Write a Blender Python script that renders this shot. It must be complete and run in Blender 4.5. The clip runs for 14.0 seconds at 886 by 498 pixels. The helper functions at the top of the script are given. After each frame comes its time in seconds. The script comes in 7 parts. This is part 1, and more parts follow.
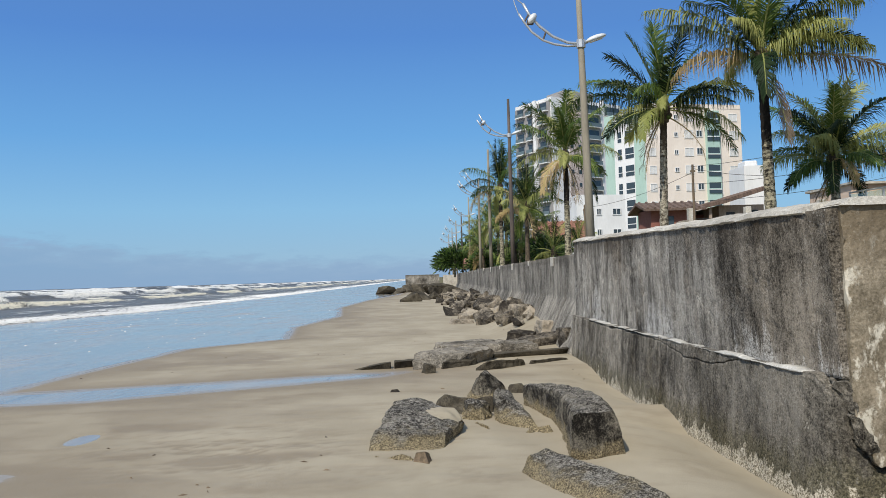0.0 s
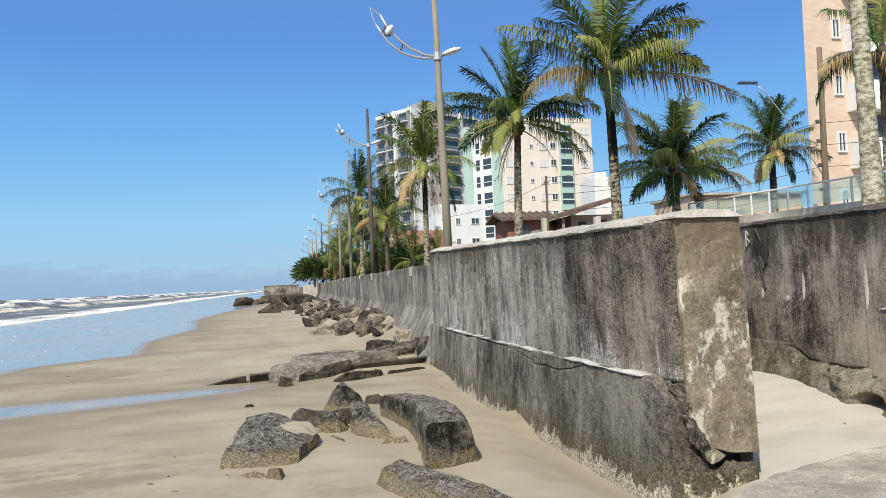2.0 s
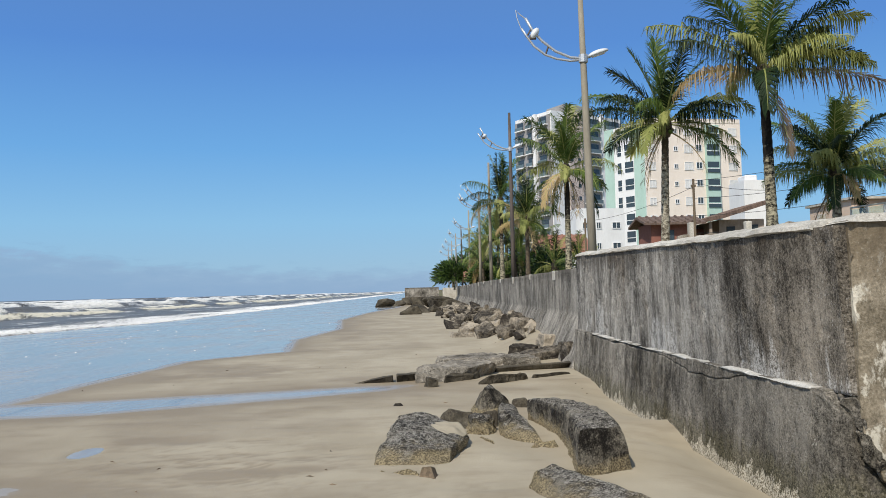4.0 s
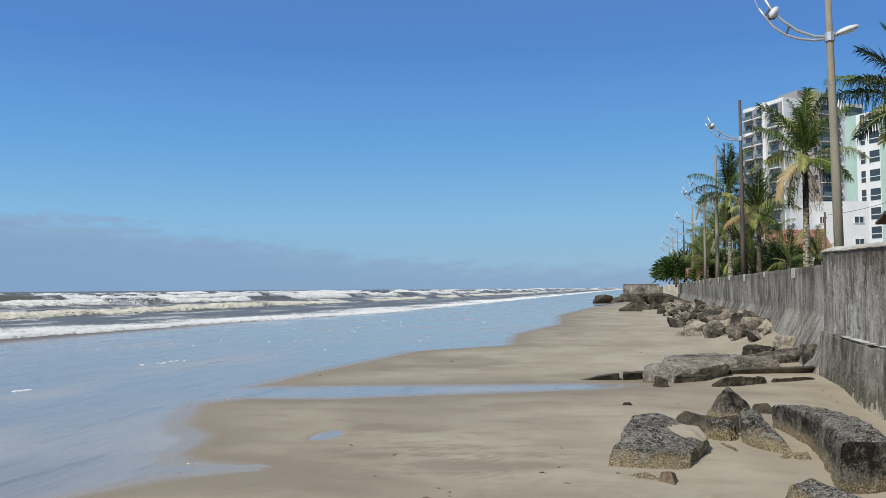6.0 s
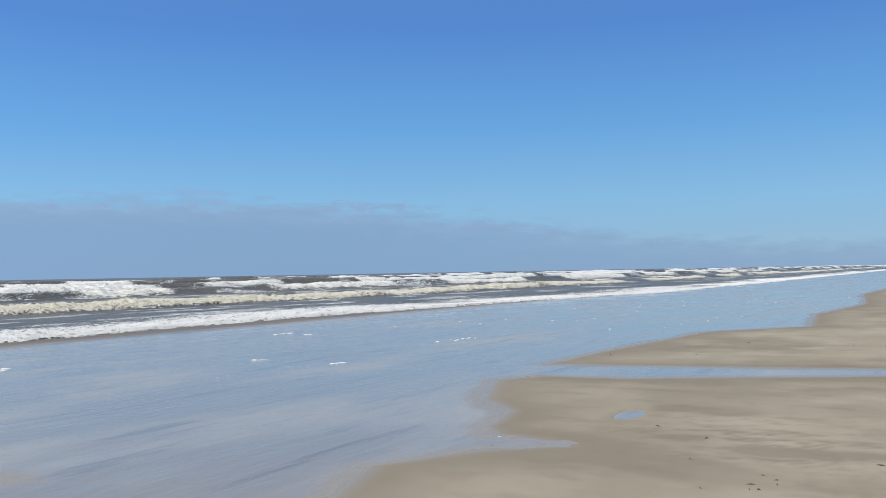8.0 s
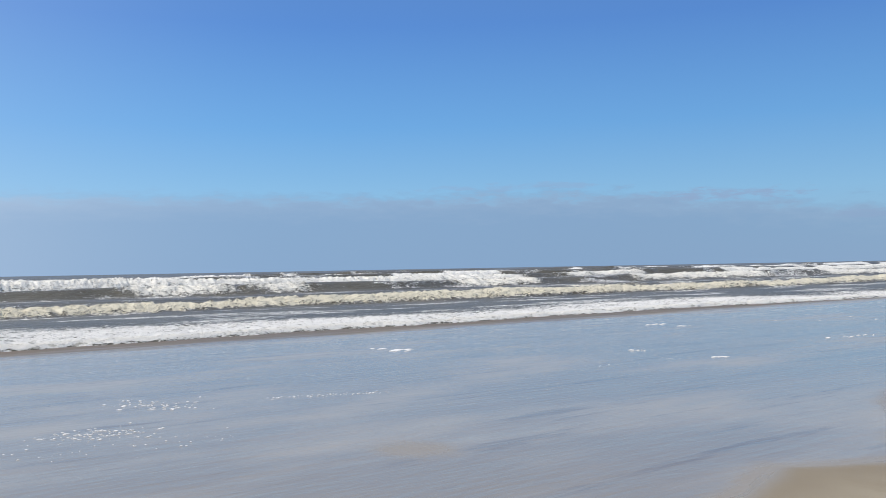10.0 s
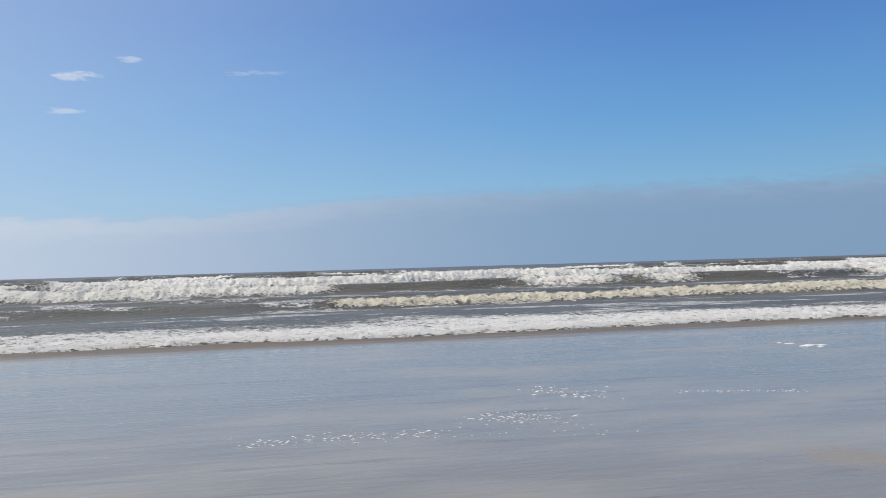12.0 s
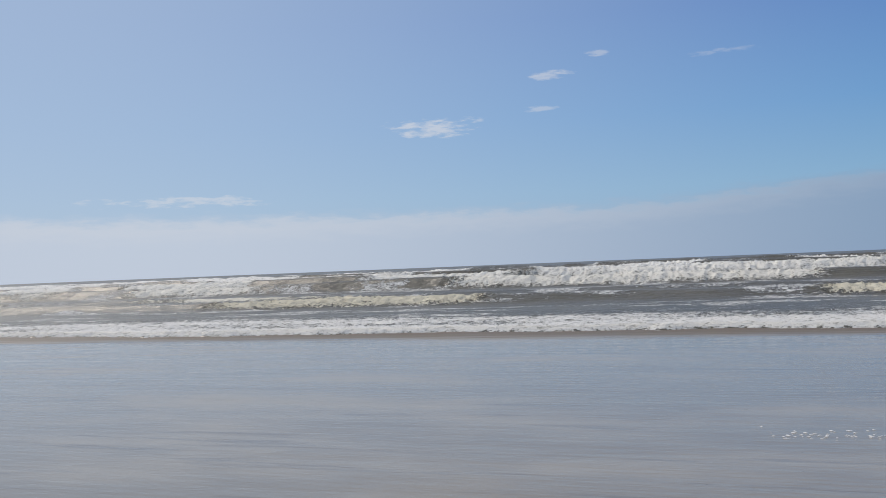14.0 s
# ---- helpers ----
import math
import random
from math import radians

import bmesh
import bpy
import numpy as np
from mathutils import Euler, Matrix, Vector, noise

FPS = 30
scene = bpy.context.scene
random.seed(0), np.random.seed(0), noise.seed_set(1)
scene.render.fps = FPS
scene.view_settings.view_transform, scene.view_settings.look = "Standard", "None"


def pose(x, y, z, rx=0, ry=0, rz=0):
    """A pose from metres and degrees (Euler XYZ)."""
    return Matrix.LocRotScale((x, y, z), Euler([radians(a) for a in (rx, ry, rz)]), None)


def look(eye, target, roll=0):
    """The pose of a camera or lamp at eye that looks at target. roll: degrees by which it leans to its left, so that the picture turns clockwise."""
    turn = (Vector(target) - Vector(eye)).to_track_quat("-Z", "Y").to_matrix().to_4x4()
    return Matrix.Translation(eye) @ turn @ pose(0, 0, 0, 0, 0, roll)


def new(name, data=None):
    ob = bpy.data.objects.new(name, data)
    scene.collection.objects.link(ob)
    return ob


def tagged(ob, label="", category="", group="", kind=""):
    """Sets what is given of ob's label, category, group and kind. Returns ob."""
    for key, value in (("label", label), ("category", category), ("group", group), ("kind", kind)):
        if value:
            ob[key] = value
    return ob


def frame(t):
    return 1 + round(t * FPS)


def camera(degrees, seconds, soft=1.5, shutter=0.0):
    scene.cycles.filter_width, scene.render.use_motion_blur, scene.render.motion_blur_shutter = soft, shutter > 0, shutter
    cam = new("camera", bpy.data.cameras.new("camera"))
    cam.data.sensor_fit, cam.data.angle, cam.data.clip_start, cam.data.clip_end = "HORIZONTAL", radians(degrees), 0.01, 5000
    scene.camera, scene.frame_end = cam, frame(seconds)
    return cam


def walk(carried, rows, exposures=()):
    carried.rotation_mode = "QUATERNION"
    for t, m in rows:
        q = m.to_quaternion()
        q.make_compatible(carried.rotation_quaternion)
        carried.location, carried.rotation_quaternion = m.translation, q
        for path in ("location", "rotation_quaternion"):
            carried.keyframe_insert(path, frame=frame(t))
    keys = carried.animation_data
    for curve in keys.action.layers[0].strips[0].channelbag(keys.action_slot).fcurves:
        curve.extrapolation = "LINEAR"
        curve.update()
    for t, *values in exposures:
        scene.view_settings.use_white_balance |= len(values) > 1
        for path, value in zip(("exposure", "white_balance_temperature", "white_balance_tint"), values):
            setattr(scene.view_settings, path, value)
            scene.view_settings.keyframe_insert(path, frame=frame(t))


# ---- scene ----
cam = camera(54.2, 14.0, soft=0.8)
# seconds, yaw, pitch, roll, x, y, z
ROWS = [
    (0.0, -1.20, 1.89, 1.67, 0.006, 0.000, 1.976),
    (0.5, -6.36, 1.74, 2.11, 0.048, 0.053, 1.981),
    (1.0, -9.23, 1.73, 2.12, 0.066, 0.041, 1.993),
    (1.5, -10.14, 2.03, 2.24, 0.077, 0.013, 1.999),
    (2.0, -10.35, 2.18, 2.32, 0.087, -0.017, 2.000),
    (2.2, -10.40, 2.22, 2.29, 0.088, -0.019, 2.001),
    (4.3, 0.69, 2.76, 1.18, -0.095, 0.001, 1.995),
    (4.5, 1.87, 2.75, 1.05, -0.101, 0.013, 1.995),
    (5.0, 4.84, 2.79, 0.95, -0.143, 0.088, 1.995),
    (5.5, 8.09, 2.79, 0.71, -0.201, 0.174, 1.989),
    (6.0, 12.91, 2.63, 0.37, -0.302, 0.222, 1.977),
    (6.5, 18.74, 2.27, 0.66, -0.459, 0.252, 1.963),
    (7.0, 23.43, 2.06, 1.49, -0.583, 0.301, 1.944),
    (7.2, 24.84, 1.82, 1.35, -0.602, 0.310, 1.942),
    (9.3, 42.82, 1.69, 1.10, -0.787, -0.182, 1.982),
    (9.5, 45.24, 1.53, 1.08, -0.812, -0.176, 1.981),
    (10.0, 54.17, 1.28, 1.04, -0.943, -0.150, 1.975),
    (10.5, 59.63, 1.07, 0.88, -1.053, -0.200, 1.969),
    (11.0, 63.67, 1.00, 0.66, -1.073, -0.305, 1.983),
    (11.5, 70.03, 0.93, 0.96, -1.029, -0.408, 2.018),
    (12.0, 79.00, 1.17, 1.65, -1.146, -0.450, 2.010),
    (12.5, 84.54, 1.20, 1.08, -1.230, -0.535, 2.007),
    (13.0, 88.90, 1.25, 1.52, -1.198, -0.713, 2.023),
    (13.5, 97.69, 1.49, 2.18, -1.147, -0.922, 2.026),
    (14.0, 109.31, 1.17, 2.30, -1.114, -1.103, 2.038),
]
walk(cam, [(t, pose(x, y, z, 90 + pitch, roll, yaw)) for t, yaw, pitch, roll, x, y, z in ROWS],
     [(0.0, 0.02, 6550, 10), (0.5, 0.14, 6650, 10), (1.0, 0.24, 6700, 10), (1.5, 0.28, 6730, 10), (2.2, 0.28, 6730, 10), (4.3, 0.03, 6550, 10), (5.0, -0.03, 6500, 10),
      (6.5, -0.07, 6450, 10), (9.3, 0.02, 6550, 11), (10.5, -0.06, 6700, 12), (11.5, -0.15, 6800, 12), (12.5, -0.28, 6750, 12.5), (14.0, -0.46, 6650, 12.5)])

# ---- world, sun, exposure ----
SUN_AZ, SUN_EL = 149.0, 47.0        # degrees, counter-clockwise from +y


def sun_dir(az, el):
    a, e = radians(az), radians(el)
    return Vector((-math.sin(a) * math.cos(e), math.cos(a) * math.cos(e), math.sin(e)))


class Nodes:
    """A small builder for node trees."""

    def __init__(self, tree):
        self.t = tree
        self.t.nodes.clear()

    def add(self, kind, ins=None, operation=None, blend=None, smooth=False, attribute=None):
        n = self.t.nodes.new(kind)
        if operation:
            n.operation = operation
        if blend:
            n.data_type, n.blend_type = "RGBA", blend
        if smooth:
            n.interpolation_type = "SMOOTHSTEP"
        if attribute:
            n.attribute_name = attribute
        for k, v in (ins or {}).items():
            if isinstance(v, bpy.types.NodeSocket):
                self.t.links.new(v, n.inputs[k])
            else:
                n.inputs[k].default_value = v
        return n

    def math(self, op, a, b=0.0, c=0.0):
        return self.add("ShaderNodeMath", {0: a, 1: b, 2: c}, operation=op).outputs[0]

    def ramp(self, x, lo, hi):
        return self.add("ShaderNodeMapRange", {0: x, 1: lo, 2: hi, 3: 0.0, 4: 1.0}, smooth=True).outputs[0]

    def noise(self, vec, scale, detail=4.0, rough=0.55, stretch=(1, 1, 1)):
        if tuple(stretch) != (1, 1, 1):
            vec = self.add("ShaderNodeMapping", {"Vector": vec, "Scale": stretch}).outputs[0]
        return self.add("ShaderNodeTexNoise", {"Vector": vec, "Scale": scale, "Detail": detail, "Roughness": rough}).outputs[0]

    def mix(self, f, a, b, blend="MIX"):
        n = self.add("ShaderNodeMix", {0: f}, blend=blend)
        for i, v in ((6, a), (7, b)):
            if isinstance(v, bpy.types.NodeSocket):
                self.t.links.new(v, n.inputs[i])
            else:
                n.inputs[i].default_value = (*v, 1) if len(v) == 3 else v
        return n.outputs[2]


def make_world():
    w = bpy.data.worlds.new("sky")
    scene.world = w
    w.use_nodes = True
    n = Nodes(w.node_tree)
    d = sun_dir(SUN_AZ, SUN_EL)
    sky = n.add("ShaderNodeTexSky")
    sky.sky_type, sky.sun_disc, sky.sun_elevation, sky.sun_rotation = "NISHITA", False, radians(SUN_EL), math.atan2(d.x, d.y)
    sky.altitude, sky.air_density, sky.dust_density, sky.ozone_density = 0.0, 1.0, 0.25, 2.5
    co = n.add("ShaderNodeTexCoord").outputs["Generated"]
    sep = n.add("ShaderNodeSeparateXYZ", {0: co})
    x, y, z = sep.outputs
    az = n.math("ARCTAN2", n.math("MULTIPLY", x, -1.0), y)           # radians, counter-clockwise from +y
    el = n.math("ARCSINE", z)
    # low bank of stratus over the sea
    wave = n.noise(n.add("ShaderNodeCombineXYZ", {0: n.math("MULTIPLY", az, 7.0), 1: n.math("MULTIPLY", el, 26.0), 2: 0.0}).outputs[0], 3.4, 7.0, 0.62)
    broad = n.noise(n.add("ShaderNodeCombineXYZ", {0: az, 1: 0.3, 2: 0.0}).outputs[0], 2.2, 1.0)
    rise = n.ramp(az, 0.05, 0.85)
    fall = n.ramp(az, 1.35, 1.75)
    top = n.math("SUBTRACT", n.math("MULTIPLY_ADD", rise, 0.062, 0.024), n.math("MULTIPLY", fall, 0.022))
    top = n.math("ADD", top, n.math("MULTIPLY", n.math("SUBTRACT", wave, 0.5), n.math("MULTIPLY_ADD", n.ramp(az, 0.8, 1.3), -0.022, 0.052)))
    top = n.math("ADD", top, n.math("MULTIPLY", n.math("SUBTRACT", broad, 0.5), 0.012))
    depth = n.math("SUBTRACT", top, el)
    bank = n.math("MULTIPLY", n.ramp(depth, -0.007, 0.014), n.math("MULTIPLY_ADD", n.ramp(az, 0.25, 0.85), 0.22, 0.68))
    rim = n.math("MULTIPLY", n.ramp(depth, 0.0, 0.006), n.math("SUBTRACT", 1.0, n.ramp(depth, 0.004, 0.035)))
    sunward = n.ramp(az, 1.1, 2.3)
    body = n.mix(sunward, (2.62, 4.28, 6.65), (7.0, 8.1, 9.6))
    body = n.mix(n.math("MULTIPLY", rim, n.math("MULTIPLY_ADD", sunward, 0.28, 0.08)), body, (8.5, 9.0, 9.6))
    # clear maritime air: deep blue overhead, paler towards the sea and towards the sun
    grad = n.add("ShaderNodeValToRGB", {0: n.math("MULTIPLY", n.math("ADD", el, 0.0), 1.6)})
    cr = grad.color_ramp
    cr.elements[0].position, cr.elements[0].color = 0.0, (0.30, 0.485, 0.72, 1)
    cr.elements[1].position, cr.elements[1].color = 1.0, (0.28, 0.39, 0.57, 1)
    for p_, c_ in ((0.05, (0.275, 0.515, 0.765, 1)), (0.13, (0.24, 0.53, 0.84, 1)), (0.26, (0.14, 0.415, 0.83, 1)), (0.44, (0.09, 0.275, 0.72, 1)), (0.62, (0.105, 0.25, 0.60, 1))):
        e_ = cr.elements.new(p_)
        e_.color = c_
    across = n.math("SQRT", n.math("ADD", n.math("MULTIPLY", x, x), n.math("MULTIPLY_ADD", y, y, 1e-6)))
    level = Vector((d.x, d.y)).normalized()
    turn = n.math("ARCCOSINE", n.math("DIVIDE", n.math("MULTIPLY_ADD", x, level.x, n.math("MULTIPLY", y, level.y)), across))   # round from the sun's bearing
    glow = n.math("MULTIPLY", n.ramp(turn, 1.55, 0.1), 0.85)
    clear = n.mix(glow, grad.outputs[0], (0.50, 0.655, 0.87))
    clear = n.add("ShaderNodeVectorMath", {0: clear, 1: (11.0, 11.0, 11.0)}, operation="MULTIPLY").outputs[0]
    tint = n.mix(0.85, sky.outputs[0], clear)
    col = n.mix(bank, tint, body)
    # a few small fair-weather clouds higher up
    puff = n.noise(n.add("ShaderNodeCombineXYZ", {0: n.math("MULTIPLY", az, 16.0), 1: n.math("MULTIPLY", el, 70.0), 2: 1.7}).outputs[0], 2.1, 6.0, 0.62)
    for a0, e0, sa, se, k in ((1.915, 0.160, 0.056, 0.015, 1.0), (1.77, 0.212, 0.030, 0.0055, 0.8), (1.79, 0.176, 0.024, 0.004, 0.6),
                              (1.72, 0.232, 0.016, 0.005, 0.6), (1.60, 0.222, 0.06, 0.004, 0.35), (2.20, 0.083, 0.12, 0.008, 0.8)):
        da = n.math("DIVIDE", n.math("SUBTRACT", az, a0), sa)
        de = n.math("DIVIDE", n.math("SUBTRACT", el, e0), se)
        r = n.math("ADD", n.math("MULTIPLY", da, da), n.math("MULTIPLY", de, de))
        m = n.ramp(n.math("SUBTRACT", n.math("MULTIPLY_ADD", puff, 5.0, -1.75), r), 0.0, 1.1)
        col = n.mix(n.math("MULTIPLY", m, 0.62 * k), col, (8.8, 9.3, 10.0))
    # grey shreds of stratus above the bank
    for a0, e0, sa, se, k in ((0.63, 0.077, 0.11, 0.010, 0.75), (0.46, 0.050, 0.10, 0.006, 0.4), (0.86, 0.092, 0.12, 0.006, 0.4)):
        da = n.math("DIVIDE", n.math("SUBTRACT", az, a0), sa)
        de = n.math("DIVIDE", n.math("SUBTRACT", el, e0), se)
        r = n.math("ADD", n.math("MULTIPLY", da, da), n.math("MULTIPLY", de, de))
        m = n.ramp(n.math("SUBTRACT", n.math("MULTIPLY_ADD", puff, 5.0, -1.75), r), 0.0, 1.1)
        col = n.mix(n.math("MULTIPLY", m, k), col, (3.2, 4.6, 7.0))
    # the whole sky brightens towards the sun
    gain = n.math("MULTIPLY_ADD", n.ramp(turn, 2.35, 0.4), 0.20, 1.0)
    col = n.add("ShaderNodeVectorMath", {0: col, "Scale": gain}, operation="SCALE").outputs[0]
    bg = n.add("ShaderNodeBackground", {"Color": col, "Strength": 0.085})
    n.t.links.new(bg.outputs[0], n.add("ShaderNodeOutputWorld").inputs[0])
    s = bpy.data.lights.new("sun", "SUN")
    s.energy, s.angle, s.color = 4.1, radians(0.55), (1.0, 0.93, 0.82)
    so = new("sun", s)
    so.matrix_world = look((0, 0, 0), -d)
    so.location = d * 50


make_world()

# ---- materials ----
MATS = {}


def material(name, fn):
    m = bpy.data.materials.new(name)
    m.use_nodes = True
    n = Nodes(m.node_tree)
    co = n.add("ShaderNodeTexCoord").outputs["Object"]
    geo = n.add("ShaderNodeNewGeometry")
    bsdf = n.add("ShaderNodeBsdfPrincipled")
    fn(n, co, geo, bsdf)
    n.t.links.new(bsdf.outputs[0], n.add("ShaderNodeOutputMaterial").inputs[0])
    MATS[name] = m
    return m


def put(n, bsdf, **ins):
    for k, v in ins.items():
        k = {"color": "Base Color", "rough": "Roughness", "normal": "Normal", "metal": "Metallic", "ior": "IOR", "spec": "Specular IOR Level",
             "coat": "Coat Weight", "coat_rough": "Coat Roughness"}[k]
        if isinstance(v, bpy.types.NodeSocket):
            n.t.links.new(v, bsdf.inputs[k])
        elif isinstance(v, tuple):
            bsdf.inputs[k].default_value = (*v, 1)
        else:
            bsdf.inputs[k].default_value = v


def bump(n, h, strength, dist):
    return n.add("ShaderNodeBump", {"Height": h, "Strength": strength, "Distance": dist}).outputs[0]


def concrete(name, dark, light, stain, pale, streak=1.0, pale_at=0.66, grain=42.0, bloom_size=3.6, bloom_run=0.22, tide=None, salt=None, gritty=1.0, brown=None, grime=None, cloudy=1.0):
    """Weathered concrete: broad clouds of soot and bare cement, soft vertical runs, pale bloom, pits and fine grain."""
    def fn(n, co, geo, b):
        p = geo.outputs["Position"]
        px, py, z = n.add("ShaderNodeSeparateXYZ", {0: p}).outputs
        cloud = n.noise(p, 0.55, 5.0, 0.60, (1, 1, 0.75))
        broad = n.noise(p, 1.9, 6.0, 0.62, (1, 1, 0.55))
        runs = n.noise(p, 7.0, 6.0, 0.70, (0.05, 1, 0.07))
        mid = n.noise(p, 9.0, 8.0, 0.72)
        fine = n.noise(p, grain, 4.0, 0.75)
        v = n.math("MULTIPLY", n.math("SUBTRACT", cloud, 0.5), 1.7 * cloudy)
        v = n.math("ADD", v, n.math("MULTIPLY", n.math("SUBTRACT", broad, 0.5), 1.5 * cloudy))
        v = n.math("ADD", v, n.math("MULTIPLY", n.math("SUBTRACT", runs, 0.5), 1.25 * streak))
        v = n.math("ADD", v, n.math("MULTIPLY", n.math("SUBTRACT", mid, 0.5), 1.1))
        v = n.math("ADD", v, n.math("MULTIPLY", n.math("SUBTRACT", fine, 0.5), 2.0 * gritty))
        c = n.mix(n.ramp(v, -0.62, 0.80), dark, light)
        warm = n.math("MULTIPLY", n.ramp(n.noise(p, 1.1, 6.0, 0.66, (0.6, 1, 0.5)), 0.50, 0.68), 0.55)
        c = n.mix(warm, c, n.mix(n.ramp(n.math("MULTIPLY_ADD", fine, 0.4, mid), 0.50, 0.95), dark, stain))
        bloom = n.noise(p, bloom_size, 9.0, 0.72, (0.1 if bloom_run < 0.5 else 1.0, 1, bloom_run))
        c = n.mix(n.math("MULTIPLY", n.ramp(bloom, pale_at, pale_at + 0.07), 0.75), c, pale)
        if streak > 0.8:
            # thin white lime runs
            c = n.mix(n.math("MULTIPLY", n.ramp(n.noise(p, 13.0, 3.0, 0.6, (0.1, 1, 0.03)), 0.67, 0.74), n.math("MULTIPLY", n.ramp(mid, 0.45, 0.62), 0.7)), c, pale)
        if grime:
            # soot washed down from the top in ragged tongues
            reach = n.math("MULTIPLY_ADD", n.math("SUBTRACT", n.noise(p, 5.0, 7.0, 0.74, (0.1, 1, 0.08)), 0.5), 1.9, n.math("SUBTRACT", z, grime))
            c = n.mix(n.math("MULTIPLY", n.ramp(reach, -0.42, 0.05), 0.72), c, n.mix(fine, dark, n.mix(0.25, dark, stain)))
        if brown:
            # darker tint with a ragged edge towards the ends of the wall
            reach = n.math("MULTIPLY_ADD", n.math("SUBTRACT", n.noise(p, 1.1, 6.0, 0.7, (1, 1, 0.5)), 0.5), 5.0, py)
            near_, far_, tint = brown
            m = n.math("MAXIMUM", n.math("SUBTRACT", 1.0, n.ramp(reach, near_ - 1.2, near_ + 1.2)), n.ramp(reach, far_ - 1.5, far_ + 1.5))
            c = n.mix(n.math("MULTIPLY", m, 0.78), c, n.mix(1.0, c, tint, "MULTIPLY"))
        if salt:
            # pale salt streaks that rise from the ledge
            lift = n.math("MULTIPLY_ADD", n.math("SUBTRACT", n.noise(p, 5.0, 7.0, 0.75, (0.1, 1, 0.12)), 0.5), 1.9, n.math("MULTIPLY_ADD", n.math("SUBTRACT", n.noise(p, 0.5, 2.0, 0.5), 0.5), 2.2, n.math("MULTIPLY", n.math("SUBTRACT", salt, z), 0.55)))
            c = n.mix(n.math("MULTIPLY", n.ramp(lift, 0.05, 0.30), n.ramp(n.math("MULTIPLY_ADD", mid, 0.6, fine), 0.62, 1.0)), c, pale)
        if tide:
            line = n.math("MULTIPLY_ADD", n.math("SUBTRACT", n.noise(p, 3.0, 6.0, 0.7), 0.5), 0.5, z)
            line = n.math("MULTIPLY_ADD", n.math("SUBTRACT", n.noise(p, 6.0, 6.0, 0.70, (1, 1, 0.55)), 0.5), 0.70, line)
            algae = n.math("MULTIPLY", n.math("SUBTRACT", 1.0, n.ramp(line, tide + 0.10, tide + 0.34)), 0.55)
            c = n.mix(algae, c, n.mix(n.ramp(fine, 0.4, 0.62), (0.045, 0.043, 0.022), (0.17, 0.15, 0.085)))
            crust = n.mix(n.ramp(fine, 0.42, 0.56), (0.15, 0.125, 0.08), (0.66, 0.61, 0.50))
            c = n.mix(n.math("MULTIPLY", n.math("SUBTRACT", 1.0, n.ramp(line, tide - 0.04, tide + 0.02)), 0.85), c, crust)
        chips = n.math("MULTIPLY", n.ramp(n.noise(p, 34.0, 5.0, 0.72), 0.575, 0.64), n.math("MULTIPLY", n.ramp(broad, 0.36, 0.62), 0.42 * gritty))
        c = n.mix(chips, c, pale)
        pores = n.ramp(n.noise(p, 19.0, 6.0, 0.76), 0.565, 0.64)
        c = n.mix(n.math("MULTIPLY", pores, 0.55 * gritty), c, dark)
        if streak > 0.4:
            rain = n.noise(p, 34.0, 4.0, 0.7, (0.1, 1, 0.035))
            c = n.mix(n.math("MULTIPLY", n.ramp(rain, 0.58, 0.66), 0.38 * streak), c, dark)
        pits = n.ramp(n.noise(p, 26.0, 4.0, 0.65), 0.66, 0.73)
        c = n.mix(n.math("MULTIPLY", pits, 0.7 * gritty), c, (0.015, 0.014, 0.013))
        h = n.math("ADD", n.math("MULTIPLY", fine, 0.5), n.math("SUBTRACT", mid, n.math("MULTIPLY", pits, 0.6)))
        put(n, b, color=c, rough=0.95, spec=0.15, normal=bump(n, h, 0.85, 0.025 * gritty))
    return material(name, fn)


def plain(name, a, b2, scale=3.0, rough=0.7, metal=0.0, bumpy=0.15, dist=0.01, stretch=(1, 1, 1), vary=0.0):
    """A surface with two-scale variation between two close colours."""
    def fn(n, co, geo, b):
        p = geo.outputs["Position"]
        x = n.math("ADD", n.math("MULTIPLY", n.noise(p, scale, 5.0, 0.6, stretch), 0.7), n.math("MULTIPLY", n.noise(p, scale * 9, 3.0, 0.6, stretch), 0.35))
        c = n.mix(n.ramp(x, 0.35, 0.7), a, b2)
        if vary:
            r = n.add("ShaderNodeObjectInfo").outputs["Random"]
            c = n.mix(n.math("MULTIPLY", r, vary), c, n.mix(0.5, c, (0.02, 0.02, 0.02)))
        put(n, b, color=c, rough=rough, metal=metal, normal=bump(n, x, bumpy, dist))
    return material(name, fn)


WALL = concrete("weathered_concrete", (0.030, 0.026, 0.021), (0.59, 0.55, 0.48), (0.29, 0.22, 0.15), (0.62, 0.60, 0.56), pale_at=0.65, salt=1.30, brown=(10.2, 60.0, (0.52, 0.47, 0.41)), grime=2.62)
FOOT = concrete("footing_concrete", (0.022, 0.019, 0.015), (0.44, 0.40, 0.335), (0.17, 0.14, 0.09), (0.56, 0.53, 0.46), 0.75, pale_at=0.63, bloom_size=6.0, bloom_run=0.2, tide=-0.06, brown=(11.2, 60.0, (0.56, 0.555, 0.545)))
SLAB = concrete("slab_concrete", (0.032, 0.028, 0.022), (0.46, 0.415, 0.345), (0.17, 0.14, 0.10), (0.52, 0.49, 0.43), 0.0, pale_at=0.62, gritty=0.8)
DARKSLAB = concrete("wet_dark_concrete", (0.014, 0.012, 0.010), (0.15, 0.13, 0.095), (0.07, 0.055, 0.035), (0.30, 0.27, 0.22), 0.0, pale_at=0.68, gritty=0.7)
